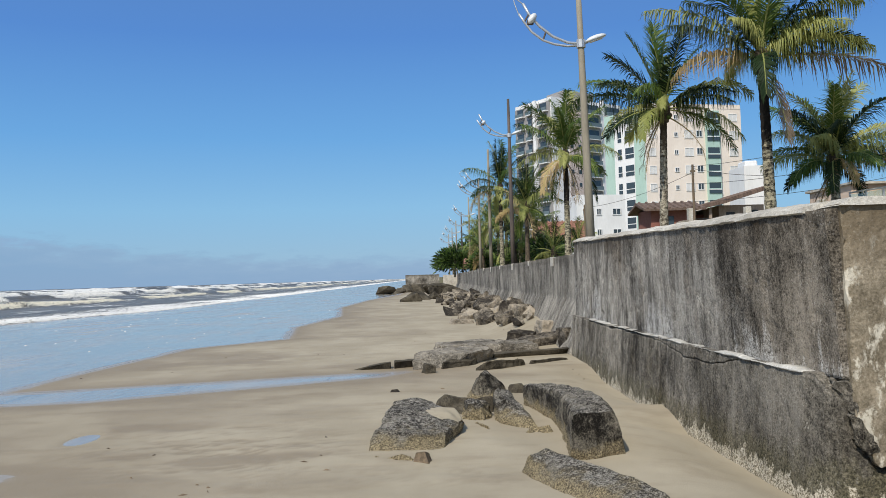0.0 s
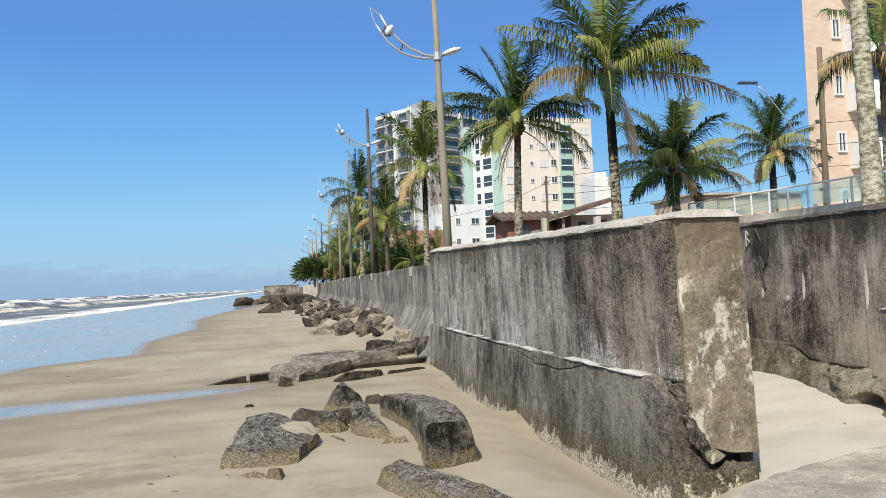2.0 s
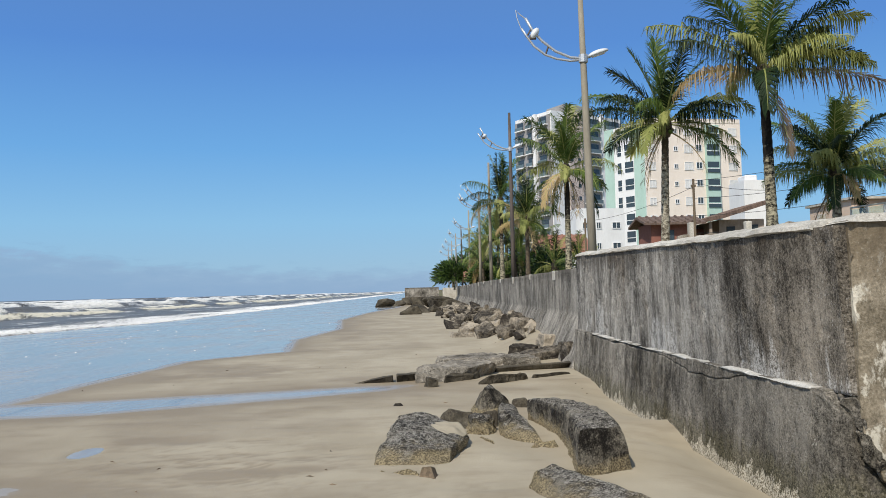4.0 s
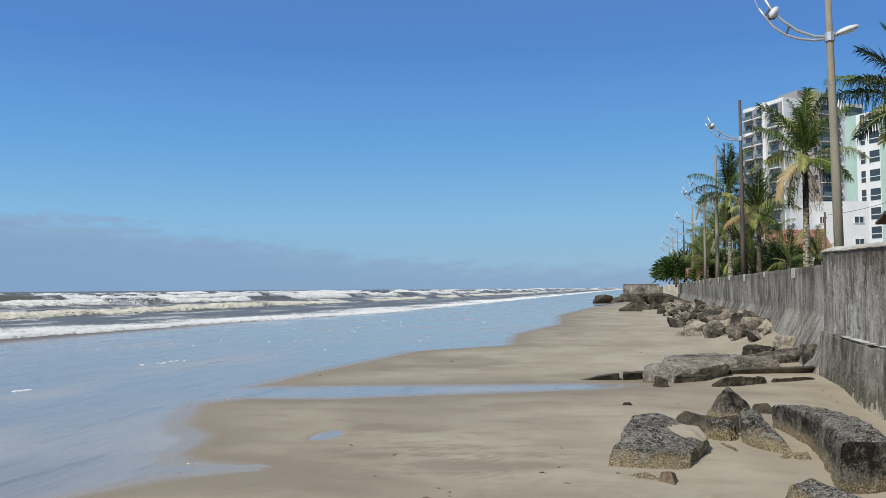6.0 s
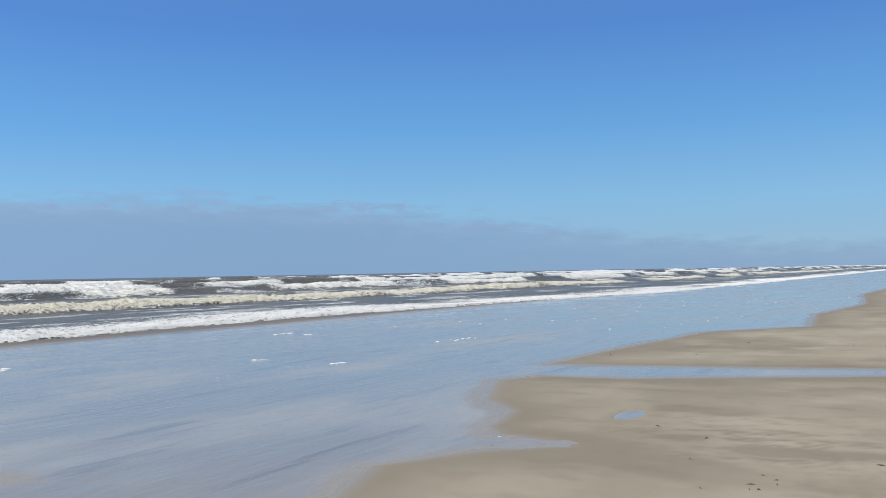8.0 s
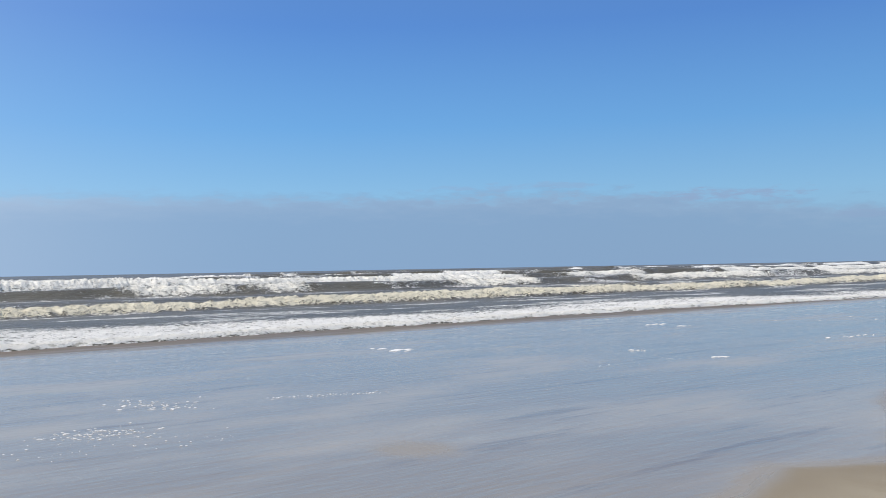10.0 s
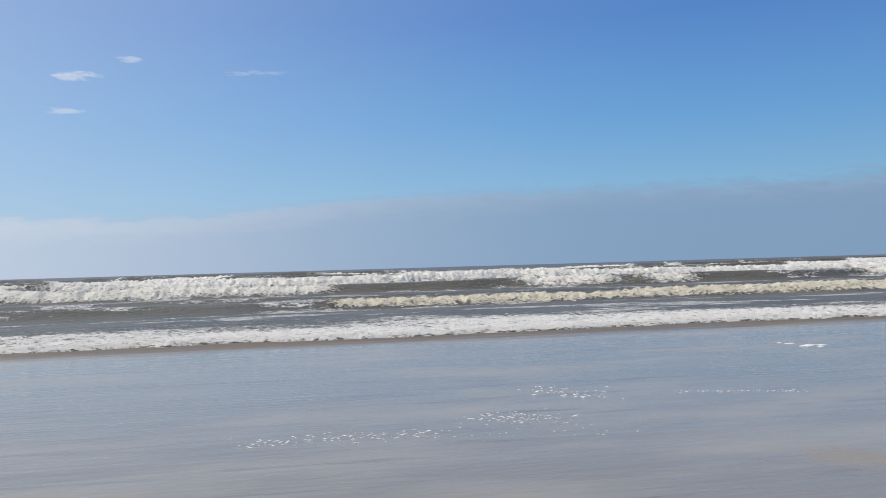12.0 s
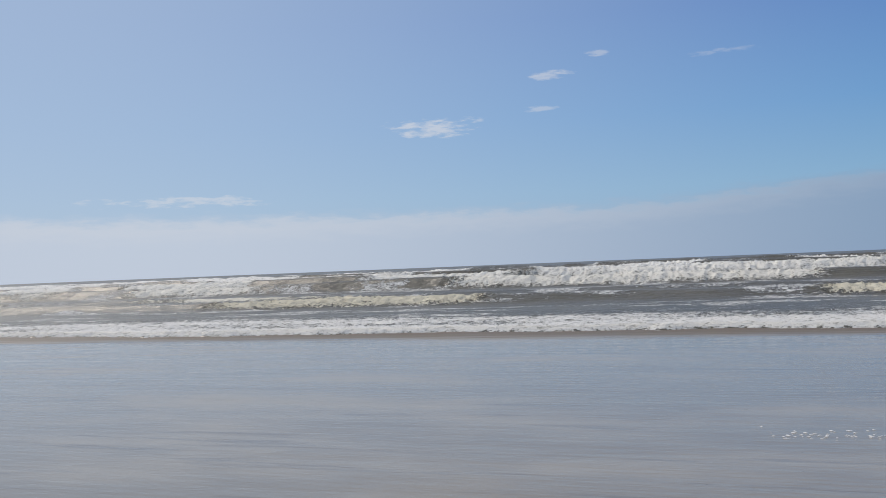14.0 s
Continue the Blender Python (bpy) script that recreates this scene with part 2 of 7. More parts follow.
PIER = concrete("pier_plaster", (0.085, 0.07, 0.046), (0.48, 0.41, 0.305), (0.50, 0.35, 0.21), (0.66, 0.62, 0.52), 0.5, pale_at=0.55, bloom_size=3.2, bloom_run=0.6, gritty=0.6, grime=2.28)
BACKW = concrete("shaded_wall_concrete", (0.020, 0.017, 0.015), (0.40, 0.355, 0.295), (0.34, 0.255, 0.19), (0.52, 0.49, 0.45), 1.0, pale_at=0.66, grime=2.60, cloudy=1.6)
COPING = concrete("coping_mortar", (0.33, 0.305, 0.26), (0.70, 0.665, 0.59), (0.36, 0.31, 0.25), (0.74, 0.70, 0.63), 0.2, pale_at=0.7)
LEDGE = concrete("pale_ledge", (0.34, 0.33, 0.30), (0.68, 0.66, 0.61), (0.2, 0.19, 0.16), (0.75, 0.73, 0.68), 0.1, pale_at=0.6)
YARD = concrete("stained_plaster", (0.10, 0.085, 0.07), (0.62, 0.55, 0.46), (0.40, 0.31, 0.23), (0.70, 0.65, 0.57), 0.6, pale_at=0.60)
RUBBLE = concrete("mossy_rubble", (0.02, 0.02, 0.014), (0.34, 0.31, 0.24), (0.10, 0.105, 0.05), (0.55, 0.51, 0.44), 0.0, pale_at=0.62, bloom_run=1.0)
RAMPC = concrete("ramp_concrete", (0.27, 0.25, 0.21), (0.66, 0.62, 0.54), (0.45, 0.40, 0.32), (0.74, 0.70, 0.62), 0.0, pale_at=0.60, gritty=1.1, cloudy=1.4)
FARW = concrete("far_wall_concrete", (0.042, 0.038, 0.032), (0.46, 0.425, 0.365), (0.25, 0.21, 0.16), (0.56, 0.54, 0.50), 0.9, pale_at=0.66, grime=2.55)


def rock_fn(n, co, geo, b):
    p = geo.outputs["Position"]
    broad = n.noise(p, 2.5, 5.0, 0.65)
    mid = n.noise(p, 14.0, 6.0, 0.72)
    fine = n.noise(p, 55.0, 5.0, 0.8)
    grit = n.noise(p, 130.0, 3.0, 0.7)
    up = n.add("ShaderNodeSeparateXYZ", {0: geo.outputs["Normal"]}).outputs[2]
    v = n.math("ADD", n.math("MULTIPLY_ADD", n.math("SUBTRACT", broad, 0.5), 1.1, 0.25), n.math("MULTIPLY", mid, 0.6))
    c = n.mix(n.ramp(n.math("MULTIPLY_ADD", n.math("SUBTRACT", fine, 0.5), 1.0, n.math("MULTIPLY_ADD", n.math("SUBTRACT", grit, 0.5), 0.5, v)), 0.42, 0.84), (0.013, 0.011, 0.009), (0.24, 0.215, 0.17))
    # salt and mortar grains on flat tops, with their sunlit lightness put into colour
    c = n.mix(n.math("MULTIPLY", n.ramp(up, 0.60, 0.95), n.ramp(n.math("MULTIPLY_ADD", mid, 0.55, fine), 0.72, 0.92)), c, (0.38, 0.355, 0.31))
    # barnacles and mussels in the tide line
    z = n.add("ShaderNodeSeparateXYZ", {0: p}).outputs[2]
    tide = n.math("ADD", z, n.math("MULTIPLY", n.math("SUBTRACT", broad, 0.5), 0.5))
    shell = n.mix(n.ramp(fine, 0.4, 0.62), (0.07, 0.055, 0.034), (0.40, 0.33, 0.20))
    c = n.mix(n.math("MULTIPLY", n.math("SUBTRACT", 1.0, n.ramp(tide, 0.09, 0.21)), 0.9), c, shell)
    h = n.math("ADD", n.math("MULTIPLY", fine, 0.45), mid)
    put(n, b, color=c, rough=0.95, spec=0.2, normal=bump(n, h, 0.9, 0.035))


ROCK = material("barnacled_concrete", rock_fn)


def far_rock_fn(n, co, geo, b):
    p = geo.outputs["Position"]
    v = n.math("ADD", n.math("MULTIPLY", n.noise(p, 1.6, 5.0, 0.65), 0.6), n.math("MULTIPLY", n.noise(p, 9.0, 5.0, 0.7), 0.5))
    r = n.add("ShaderNodeObjectInfo").outputs["Random"]
    c = n.mix(n.ramp(n.math("MULTIPLY_ADD", r, 0.24, v), 0.52, 0.90), (0.026, 0.022, 0.018), (0.37, 0.32, 0.25))
    put(n, b, color=c, rough=0.95, spec=0.2, normal=bump(n, v, 0.9, 0.08))


FAR_ROCK = material("rubble_stone", far_rock_fn)


def sand_fn(n, co, geo, b):
    p = geo.outputs["Position"]
    broad = n.noise(p, 0.35, 4.0, 0.55, (1.6, 0.8, 1))
    streaks = n.noise(p, 1.1, 5.0, 0.6, (0.8, 1.5, 1))
    fine = n.noise(p, 90.0, 3.0, 0.65)
    grains = n.noise(p, 380.0, 2.0, 0.6)
    c = n.mix(n.ramp(broad, 0.35, 0.68), (0.315, 0.272, 0.197), (0.385, 0.338, 0.252))
    c = n.mix(n.math("MULTIPLY", n.ramp(streaks, 0.50, 0.70), 0.34), c, (0.215, 0.17, 0.115))
    c = n.mix(n.math("MULTIPLY", n.ramp(fine, 0.5, 0.75), 0.15), c, (0.22, 0.17, 0.12))
    dry = n.add("ShaderNodeAttribute", attribute="dry").outputs["Fac"]
    c = n.mix(n.math("MULTIPLY", dry, 0.9), c, n.mix(n.ramp(streaks, 0.4, 0.7), (0.51, 0.485, 0.425), (0.43, 0.405, 0.345)))
    damp = n.add("ShaderNodeAttribute", attribute="damp").outputs["Fac"]
    wet = n.ramp(n.math("MULTIPLY_ADD", n.math("SUBTRACT", streaks, 0.5), 0.35, damp), 0.04, 0.95)
    c = n.mix(n.math("MULTIPLY", wet, 0.62), c, (0.19, 0.145, 0.092))
    rough = n.add("ShaderNodeMapRange", {0: wet, 1: 0.0, 2: 1.0, 3: 0.9, 4: 0.68}).outputs[0]
    soak = n.ramp(n.math("MULTIPLY_ADD", n.math("SUBTRACT", streaks, 0.5), 0.3, n.add("ShaderNodeAttribute", attribute="soak").outputs["Fac"]), 0.25, 0.85)
    c = n.mix(soak, c, (0.30, 0.26, 0.205))
    rough = n.mix(soak, n.add("ShaderNodeCombineXYZ", {0: rough}).outputs[0], (0.26, 0.0, 0.0))
    rough = n.add("ShaderNodeSeparateXYZ", {0: rough}).outputs[0]
    h = n.math("ADD", n.math("MULTIPLY", grains, 0.35), n.math("MULTIPLY", streaks, 1.5))
    put(n, b, color=c, rough=rough, spec=0.3, normal=bump(n, h, 0.35, 0.02))


SAND = material("beach_sand", sand_fn)


def film_fn(n, co, geo, b):
    p = geo.outputs["Position"]
    rip = n.noise(p, 1.3, 5.0, 0.6, (0.5, 0.22, 1))
    small = n.noise(p, 9.0, 3.0, 0.6, (1.0, 0.35, 1))
    shoal = n.noise(p, 0.30, 4.0, 0.6, (1.2, 0.5, 1))
    c = n.mix(n.ramp(shoal, 0.40, 0.68), (0.26, 0.24, 0.205), (0.355, 0.325, 0.275))
    lines = n.noise(p, 1.7, 7.0, 0.7, (1.3, 0.12, 1))
    c = n.mix(n.math("MULTIPLY", n.ramp(lines, 0.54, 0.66), 0.45), c, (0.13, 0.12, 0.115))
    # the backwash before the breakers is thicker and brown
    off = n.math("MULTIPLY_ADD", n.math("SUBTRACT", lines, 0.5), 3.5, n.add("ShaderNodeSeparateXYZ", {0: p}).outputs[0])
    wash = n.math("SUBTRACT", 1.0, n.ramp(off, -25.6, -23.2))
    c = n.mix(wash, c, (0.17, 0.14, 0.11))
    rough = n.add("ShaderNodeMapRange", {0: shoal, 1: 0.40, 2: 0.70, 3: 0.06, 4: 0.26}).outputs[0]
    rough = n.math("MULTIPLY_ADD", wash, 0.5, rough)
    band = n.noise(p, 1.5, 4.0, 0.6, (1.0, 0.07, 1))
    rills = n.noise(p, 4.5, 6.0, 0.65, (1.0, 0.10, 1))
    h = n.math("ADD", n.math("MULTIPLY_ADD", band, 0.8, rip), n.math("MULTIPLY_ADD", rills, 0.35, n.math("MULTIPLY", small, 0.3)))
    # where the sheet thins out the wet sand shows through
    cover = n.add("ShaderNodeAttribute", attribute="cover").outputs["Fac"]
    edge = n.math("ADD", cover, n.math("MULTIPLY", n.math("SUBTRACT", n.noise(p, 2.4, 6.0, 0.65, (0.6, 1.6, 1)), 0.5), 0.5))
    bare = n.math("SUBTRACT", 1.0, n.ramp(edge, 0.10, 0.80))
    c = n.mix(bare, c, (0.30, 0.26, 0.205))
    rough = n.math("ADD", rough, n.math("MULTIPLY", bare, n.math("SUBTRACT", 0.30, rough)))
    put(n, b, color=c, rough=rough, ior=1.33, spec=0.34, normal=bump(n, h, 0.30, 0.07))


FILM = material("thin_water_on_sand", film_fn)


def sea_fn(n, co, geo, b):
    p = geo.outputs["Position"]
    foam = n.add("ShaderNodeAttribute", attribute="foam").outputs["Fac"]
    tan = n.add("ShaderNodeAttribute", attribute="tan").outputs["Fac"]
    cells = n.noise(p, 2.0, 9.0, 0.78, (1.0, 0.55, 1))
    fine = n.noise(p, 11.0, 4.0, 0.7)
    crumb = n.noise(p, 5.0, 8.0, 0.8, (1.0, 0.7, 1))
    grain = n.math("ADD", n.math("MULTIPLY", cells, 0.45), n.math("ADD", n.math("MULTIPLY", crumb, 0.75), n.math("MULTIPLY", fine, 0.35)))
    f = n.ramp(n.math("ADD", foam, n.math("MULTIPLY", n.math("SUBTRACT", grain, 0.775), 3.6)), 0.38, 0.52)
    water = n.mix(n.noise(p, 0.15, 3.0), (0.06, 0.055, 0.040), (0.20, 0.18, 0.135))
    white = n.mix(tan, (0.92, 0.905, 0.86), (0.76, 0.69, 0.50))
    white = n.mix(n.math("MULTIPLY", n.ramp(n.noise(p, 3.2, 6.0, 0.68, (1, 0.8, 1)), 0.44, 0.37), 0.5), white, (0.16, 0.14, 0.09))
    white = n.mix(n.math("MULTIPLY", n.ramp(n.noise(p, 9.0, 3.0, 0.6, (1, 0.8, 1)), 0.41, 0.34), 0.3), white, (0.18, 0.155, 0.10))
    put(n, b, color=n.mix(f, water, white), ior=1.33,
        spec=0.35, rough=n.add("ShaderNodeMapRange", {0: f, 1: 0.0, 2: 1.0, 3: 0.36, 4: 0.85}).outputs[0],
        normal=bump(n, n.math("ADD", n.noise(p, 1.1, 5.0, 0.65, (1, 0.5, 1)), n.math("MULTIPLY", n.math("MULTIPLY", n.noise(p, 3.5, 7.0, 0.75), f), 0.8)), 0.85, 0.30))


SEA = material("surf_water", sea_fn)
FOAM = plain("sea_foam", (0.72, 0.71, 0.68), (0.85, 0.84, 0.82), 12.0, 0.85, bumpy=0.5)
SOIL = plain("dry_grass_soil", (0.16, 0.13, 0.08), (0.20, 0.20, 0.09), 1.5, 0.95, bumpy=0.4, dist=0.05)


def bark(name, dark, pale, lo, hi):
    """Palm bark: fibrous and dark under the crown, crusted with pale lichen lower down."""
    def fn(n, co, geo, b):
        p = geo.outputs["Position"]
        ring = n.noise(p, 3.0, 4.0, 0.7, (0.6, 0.6, 3.4))
        blot = n.noise(p, 8.0, 7.0, 0.70, (1, 1, 1.5))
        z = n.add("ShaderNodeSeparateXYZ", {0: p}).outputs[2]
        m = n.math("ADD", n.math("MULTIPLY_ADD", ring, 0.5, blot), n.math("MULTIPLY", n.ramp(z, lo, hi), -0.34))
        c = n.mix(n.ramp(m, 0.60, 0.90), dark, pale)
        put(n, b, color=c, rough=0.95, spec=0.15, normal=bump(n, n.math("ADD", ring, blot), 0.8, 0.04))
    return material(name, fn)


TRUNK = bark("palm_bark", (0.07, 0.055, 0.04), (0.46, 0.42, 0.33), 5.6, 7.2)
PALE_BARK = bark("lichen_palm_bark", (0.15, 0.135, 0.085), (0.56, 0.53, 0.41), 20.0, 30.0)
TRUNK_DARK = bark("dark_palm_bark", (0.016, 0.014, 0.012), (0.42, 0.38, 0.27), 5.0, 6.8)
FIBRE = plain("palm_fibre", (0.03, 0.024, 0.018), (0.13, 0.10, 0.065), 6.0, 0.95, bumpy=0.8, dist=0.03)


def leaf(name, a, b2):
    def fn(n, co, geo, b):
        r = n.add("ShaderNodeObjectInfo").outputs["Random"]
        i = geo.outputs["Random Per Island"]
        c = n.mix(n.math("MULTIPLY_ADD", r, 0.6, n.math("MULTIPLY", i, 0.4)), a, b2)
        put(n, b, color=c, rough=0.5, spec=0.22)
    m = material(name, fn)
    t = m.node_tree
    out = [x for x in t.nodes if x.type == "OUTPUT_MATERIAL"][0]
    bs = [x for x in t.nodes if x.type == "BSDF_PRINCIPLED"][0]
    tr = t.nodes.new("ShaderNodeBsdfTranslucent")
    tr.inputs[0].default_value = (*[min(1, 1.5 * (p + q) / 2) for p, q in zip(a, b2)], 1)
    mx = t.nodes.new("ShaderNodeMixShader")
    mx.inputs[0].default_value = 0.16
    t.links.new(bs.outputs[0], mx.inputs[1])
    t.links.new(tr.outputs[0], mx.inputs[2])
    t.links.new(mx.outputs[0], out.inputs[0])
    return m


GREEN = leaf("palm_leaf_green", (0.035, 0.078, 0.014), (0.13, 0.18, 0.04))
LIME = leaf("palm_leaf_lime", (0.19, 0.225, 0.06), (0.35, 0.345, 0.12))
# near-black leaf: shade inside crowns and bushes put into the colour
SHADED = leaf("palm_leaf_shaded", (0.008, 0.019, 0.006), (0.024, 0.045, 0.013))
STRAW = leaf("palm_leaf_dry", (0.36, 0.25, 0.11), (0.48, 0.37, 0.19))
BROWN = leaf("palm_leaf_dead", (0.16, 0.12, 0.08), (0.34, 0.26, 0.18))
POLE_PALE = plain("pale_pole_concrete", (0.21, 0.185, 0.14), (0.29, 0.26, 0.20), 3.0, 0.85, stretch=(1, 1, 0.2))
POLE_DARK = plain("rusted_dark_pole", (0.055, 0.045, 0.04), (0.12, 0.095, 0.08), 3.0, 0.8, stretch=(1, 1, 0.2))
BLUEGREY = plain("blue_grey_enamel", (0.05, 0.13, 0.27), (0.09, 0.19, 0.36), 8.0, 0.4)
STEEL = plain("galvanised_steel", (0.42, 0.44, 0.46), (0.56, 0.58, 0.60), 6.0, 0.4, 0.6)
LAMP_GREY = plain("lamp_housing_grey", (0.52, 0.54, 0.55), (0.64, 0.66, 0.67), 8.0, 0.45)
LENS = plain("lamp_lens", (0.55, 0.58, 0.60), (0.65, 0.68, 0.7), 8.0, 0.12)
WIRE = plain("black_cable", (0.02, 0.02, 0.02), (0.04, 0.04, 0.04), 8.0, 0.6)
WHITE = plain("white_render", (0.70, 0.70, 0.69), (0.79, 0.79, 0.78), 0.5, 0.85, stretch=(1, 1, 0.4))
BEIGE = plain("beige_render", (0.72, 0.63, 0.54), (0.79, 0.70, 0.61), 0.5, 0.85, stretch=(1, 1, 0.4))
MINT = plain("mint_render", (0.36, 0.51, 0.44), (0.43, 0.58, 0.51), 0.5, 0.85, stretch=(1, 1, 0.4))
GREYR = plain("grey_render", (0.235, 0.225, 0.22), (0.31, 0.30, 0.295), 0.5, 0.85, stretch=(1, 1, 0.4))
PINKISH = plain("pale_rose_render", (0.55, 0.45, 0.40), (0.62, 0.52, 0.46), 0.5, 0.85)
ROOFT = plain("red_clay_tile", (0.22, 0.10, 0.07), (0.33, 0.16, 0.11), 2.0, 0.85, bumpy=0.5, dist=0.05, stretch=(1, 4, 1))
OLDROOF = plain("old_dark_tile", (0.085, 0.058, 0.046), (0.18, 0.125, 0.10), 2.0, 0.9, bumpy=0.5, dist=0.05, stretch=(4, 1, 1))
HOUSEW = plain("stained_house_render", (0.26, 0.21, 0.17), (0.44, 0.37, 0.31), 0.8, 0.9, stretch=(1, 1, 0.4))
REDWALL = plain("dull_red_render", (0.20, 0.08, 0.06), (0.28, 0.12, 0.09), 0.8, 0.9)
FRAME = plain("white_frame", (0.68, 0.68, 0.67), (0.76, 0.76, 0.75), 4.0, 0.5)
SHUTTER = plain("roller_shutter", (0.60, 0.60, 0.58), (0.68, 0.67, 0.65), 4.0, 0.6)
WOOD = plain("timber_pole", (0.10, 0.075, 0.05), (0.20, 0.15, 0.10), 3.0, 0.9, stretch=(1, 1, 0.15))
BRICK_STAIN = plain("weathered_brick", (0.075, 0.055, 0.035), (0.19, 0.14, 0.09), 20.0, 0.9, bumpy=0.6)


def glass_fn(n, co, geo, b):
    put(n, b, color=(0.045, 0.06, 0.07), rough=0.06, ior=1.5)


PANE = material("dark_window_glass", glass_fn)


def teal_fn(n, co, geo, b):
    put(n, b, color=(0.72, 0.95, 0.96), rough=0.05, ior=1.5)
    b.inputs["Transmission Weight"].default_value = 0.96


def smoke_fn(n, co, geo, b):
    put(n, b, color=(0.12, 0.16, 0.17), rough=0.3, ior=1.5)


CLEARTEAL = material("pale_teal_clear_glass", teal_fn)
SMOKE = material("smoked_balcony_glass", smoke_fn)


def brick_tile_fn(n, co, geo, b):
    p = geo.outputs["Position"]
    m = n.add("ShaderNodeMapping", {"Vector": co, "Rotation": (radians(90), 0, 0)}).outputs[0]
    t = n.add("ShaderNodeTexBrick", {"Vector": m, "Color1": (0.62, 0.46, 0.34, 1), "Color2": (0.70, 0.55, 0.43, 1), "Mortar": (0.60, 0.52, 0.44, 1), "Scale": 1.0,
                                     "Mortar Size": 0.012, "Brick Width": 0.5, "Row Height": 0.16}).outputs[0]
    put(n, b, color=n.mix(n.math("MULTIPLY", n.noise(p, 0.7, 3.0), 0.3), t, (0.54, 0.40, 0.30)), rough=0.8)


PEACH = material("peach_tile_cladding", brick_tile_fn)

# ---- building helpers ----


def mesh_data(name, verts, faces, mat, smooth=False):
    me = bpy.data.meshes.new(name)
    me.from_pydata([tuple(v) for v in verts], [], faces)
    me.materials.append(mat)
    if smooth:
        me.shade_smooth()
    me.update()
    return me


def link(name, me, parent=None, label=""):
    ob = new(name, me)
    ob.parent = parent
    if label:
        ob["label"] = label
    return ob


def part(name, bm, mat, parent=None, label="", smooth=False):
    """Links a bmesh as one mesh object under a thing or a part."""
    me = bpy.data.meshes.new(name)
    bm.to_mesh(me)
    bm.free()
    me.materials.append(mat)
    if smooth:
        me.shade_smooth()
    return link(name, me, parent, label)


def empty(name, x=0.0, y=0.0, z=0.0, rz=0.0):
    ob = new(name)
    ob.empty_display_size = 0.2
    ob.matrix_basis = pose(x, y, z, 0, 0, rz)
    return ob


def box(x0, x1, y0, y1, z0, z1, bevel=0.0, bm=None):
    own = bmesh.new() if bm is None else bm
    m = Matrix.Translation(((x0 + x1) / 2, (y0 + y1) / 2, (z0 + z1) / 2)) @ Matrix.Diagonal((x1 - x0, y1 - y0, z1 - z0, 1))
    r = bmesh.ops.create_cube(own, size=1.0, matrix=m)
    if bevel:
        es = list({e for v in r["verts"] for e in v.link_edges})
        bmesh.ops.bevel(own, geom=es, offset=bevel, segments=1, affect="EDGES")
    return own


def tube(points, radii, sides=8, cap=True):
    """A round tube through the points, as a bmesh."""
    bm = bmesh.new()
    pts = [Vector(p) for p in points]
    rings = []
    for i, p in enumerate(pts):
        d = (pts[min(i + 1, len(pts) - 1)] - pts[max(i - 1, 0)]).normalized()
        a = d.cross(Vector((0.3, 1, 0.12))).normalized()
        b = d.cross(a)
        r = radii[i] if isinstance(radii, (list, tuple)) else radii
        rings.append([bm.verts.new(p + (a * math.cos(k * math.tau / sides) + b * math.sin(k * math.tau / sides)) * r) for k in range(sides)])
    for r0, r1 in zip(rings, rings[1:]):
        for k in range(sides):
            bm.faces.new((r0[k], r0[(k + 1) % sides], r1[(k + 1) % sides], r1[k]))
    if cap:
        bm.faces.new(rings[0][::-1])
        bm.faces.new(rings[-1])
    bmesh.ops.recalc_face_normals(bm, faces=bm.faces)
    return bm


def hash2(i, j, seed):
    h = (i.astype(np.int64) * 374761393 + j.astype(np.int64) * 668265263 + seed * 1442695041) & 0x7FFFFFFF
    h = ((h ^ (h >> 13)) * 1274126177) & 0x7FFFFFFF
    return ((h ^ (h >> 16)) & 0xFFFF) / 65535.0


def vnoise(x, y, seed=0):
    """Smooth value noise from 0 to 1 on arrays."""
    x, y = np.broadcast_arrays(np.asarray(x, float), np.asarray(y, float))
    i, j = np.floor(x), np.floor(y)
    u, v = x - i, y - j
    u, v = u * u * (3 - 2 * u), v * v * (3 - 2 * v)
    a, b, c, d = hash2(i, j, seed), hash2(i + 1, j, seed), hash2(i, j + 1, seed), hash2(i + 1, j + 1, seed)
    return (a * (1 - u) + b * u) * (1 - v) + (c * (1 - u) + d * u) * v


def fbm(x, y, seed=0, octaves=4):
    s, amp, tot = 0.0, 1.0, 0.0
    for k in range(octaves):
        s = s + amp * vnoise(x * 2 ** k + 17.3 * k, y * 2 ** k - 9.1 * k, seed + k)
        tot += amp
        amp *= 0.5
    return s / tot


def smooth(x, lo, hi):
    t = np.clip((x - lo) / (hi - lo), 0, 1)
    return t * t * (3 - 2 * t)


def steps(*runs):
    """Grid lines from runs of (start, end, first step, growth)."""
    out = []
    for a, b, s, g in runs:
        x, d = a, (1 if b > a else -1)
        while (b - x) * d > 0:
            out.append(round(x, 5))
            x += s * d
            s *= g
    out.append(runs[-1][1])
    return np.array(sorted(set(out)))


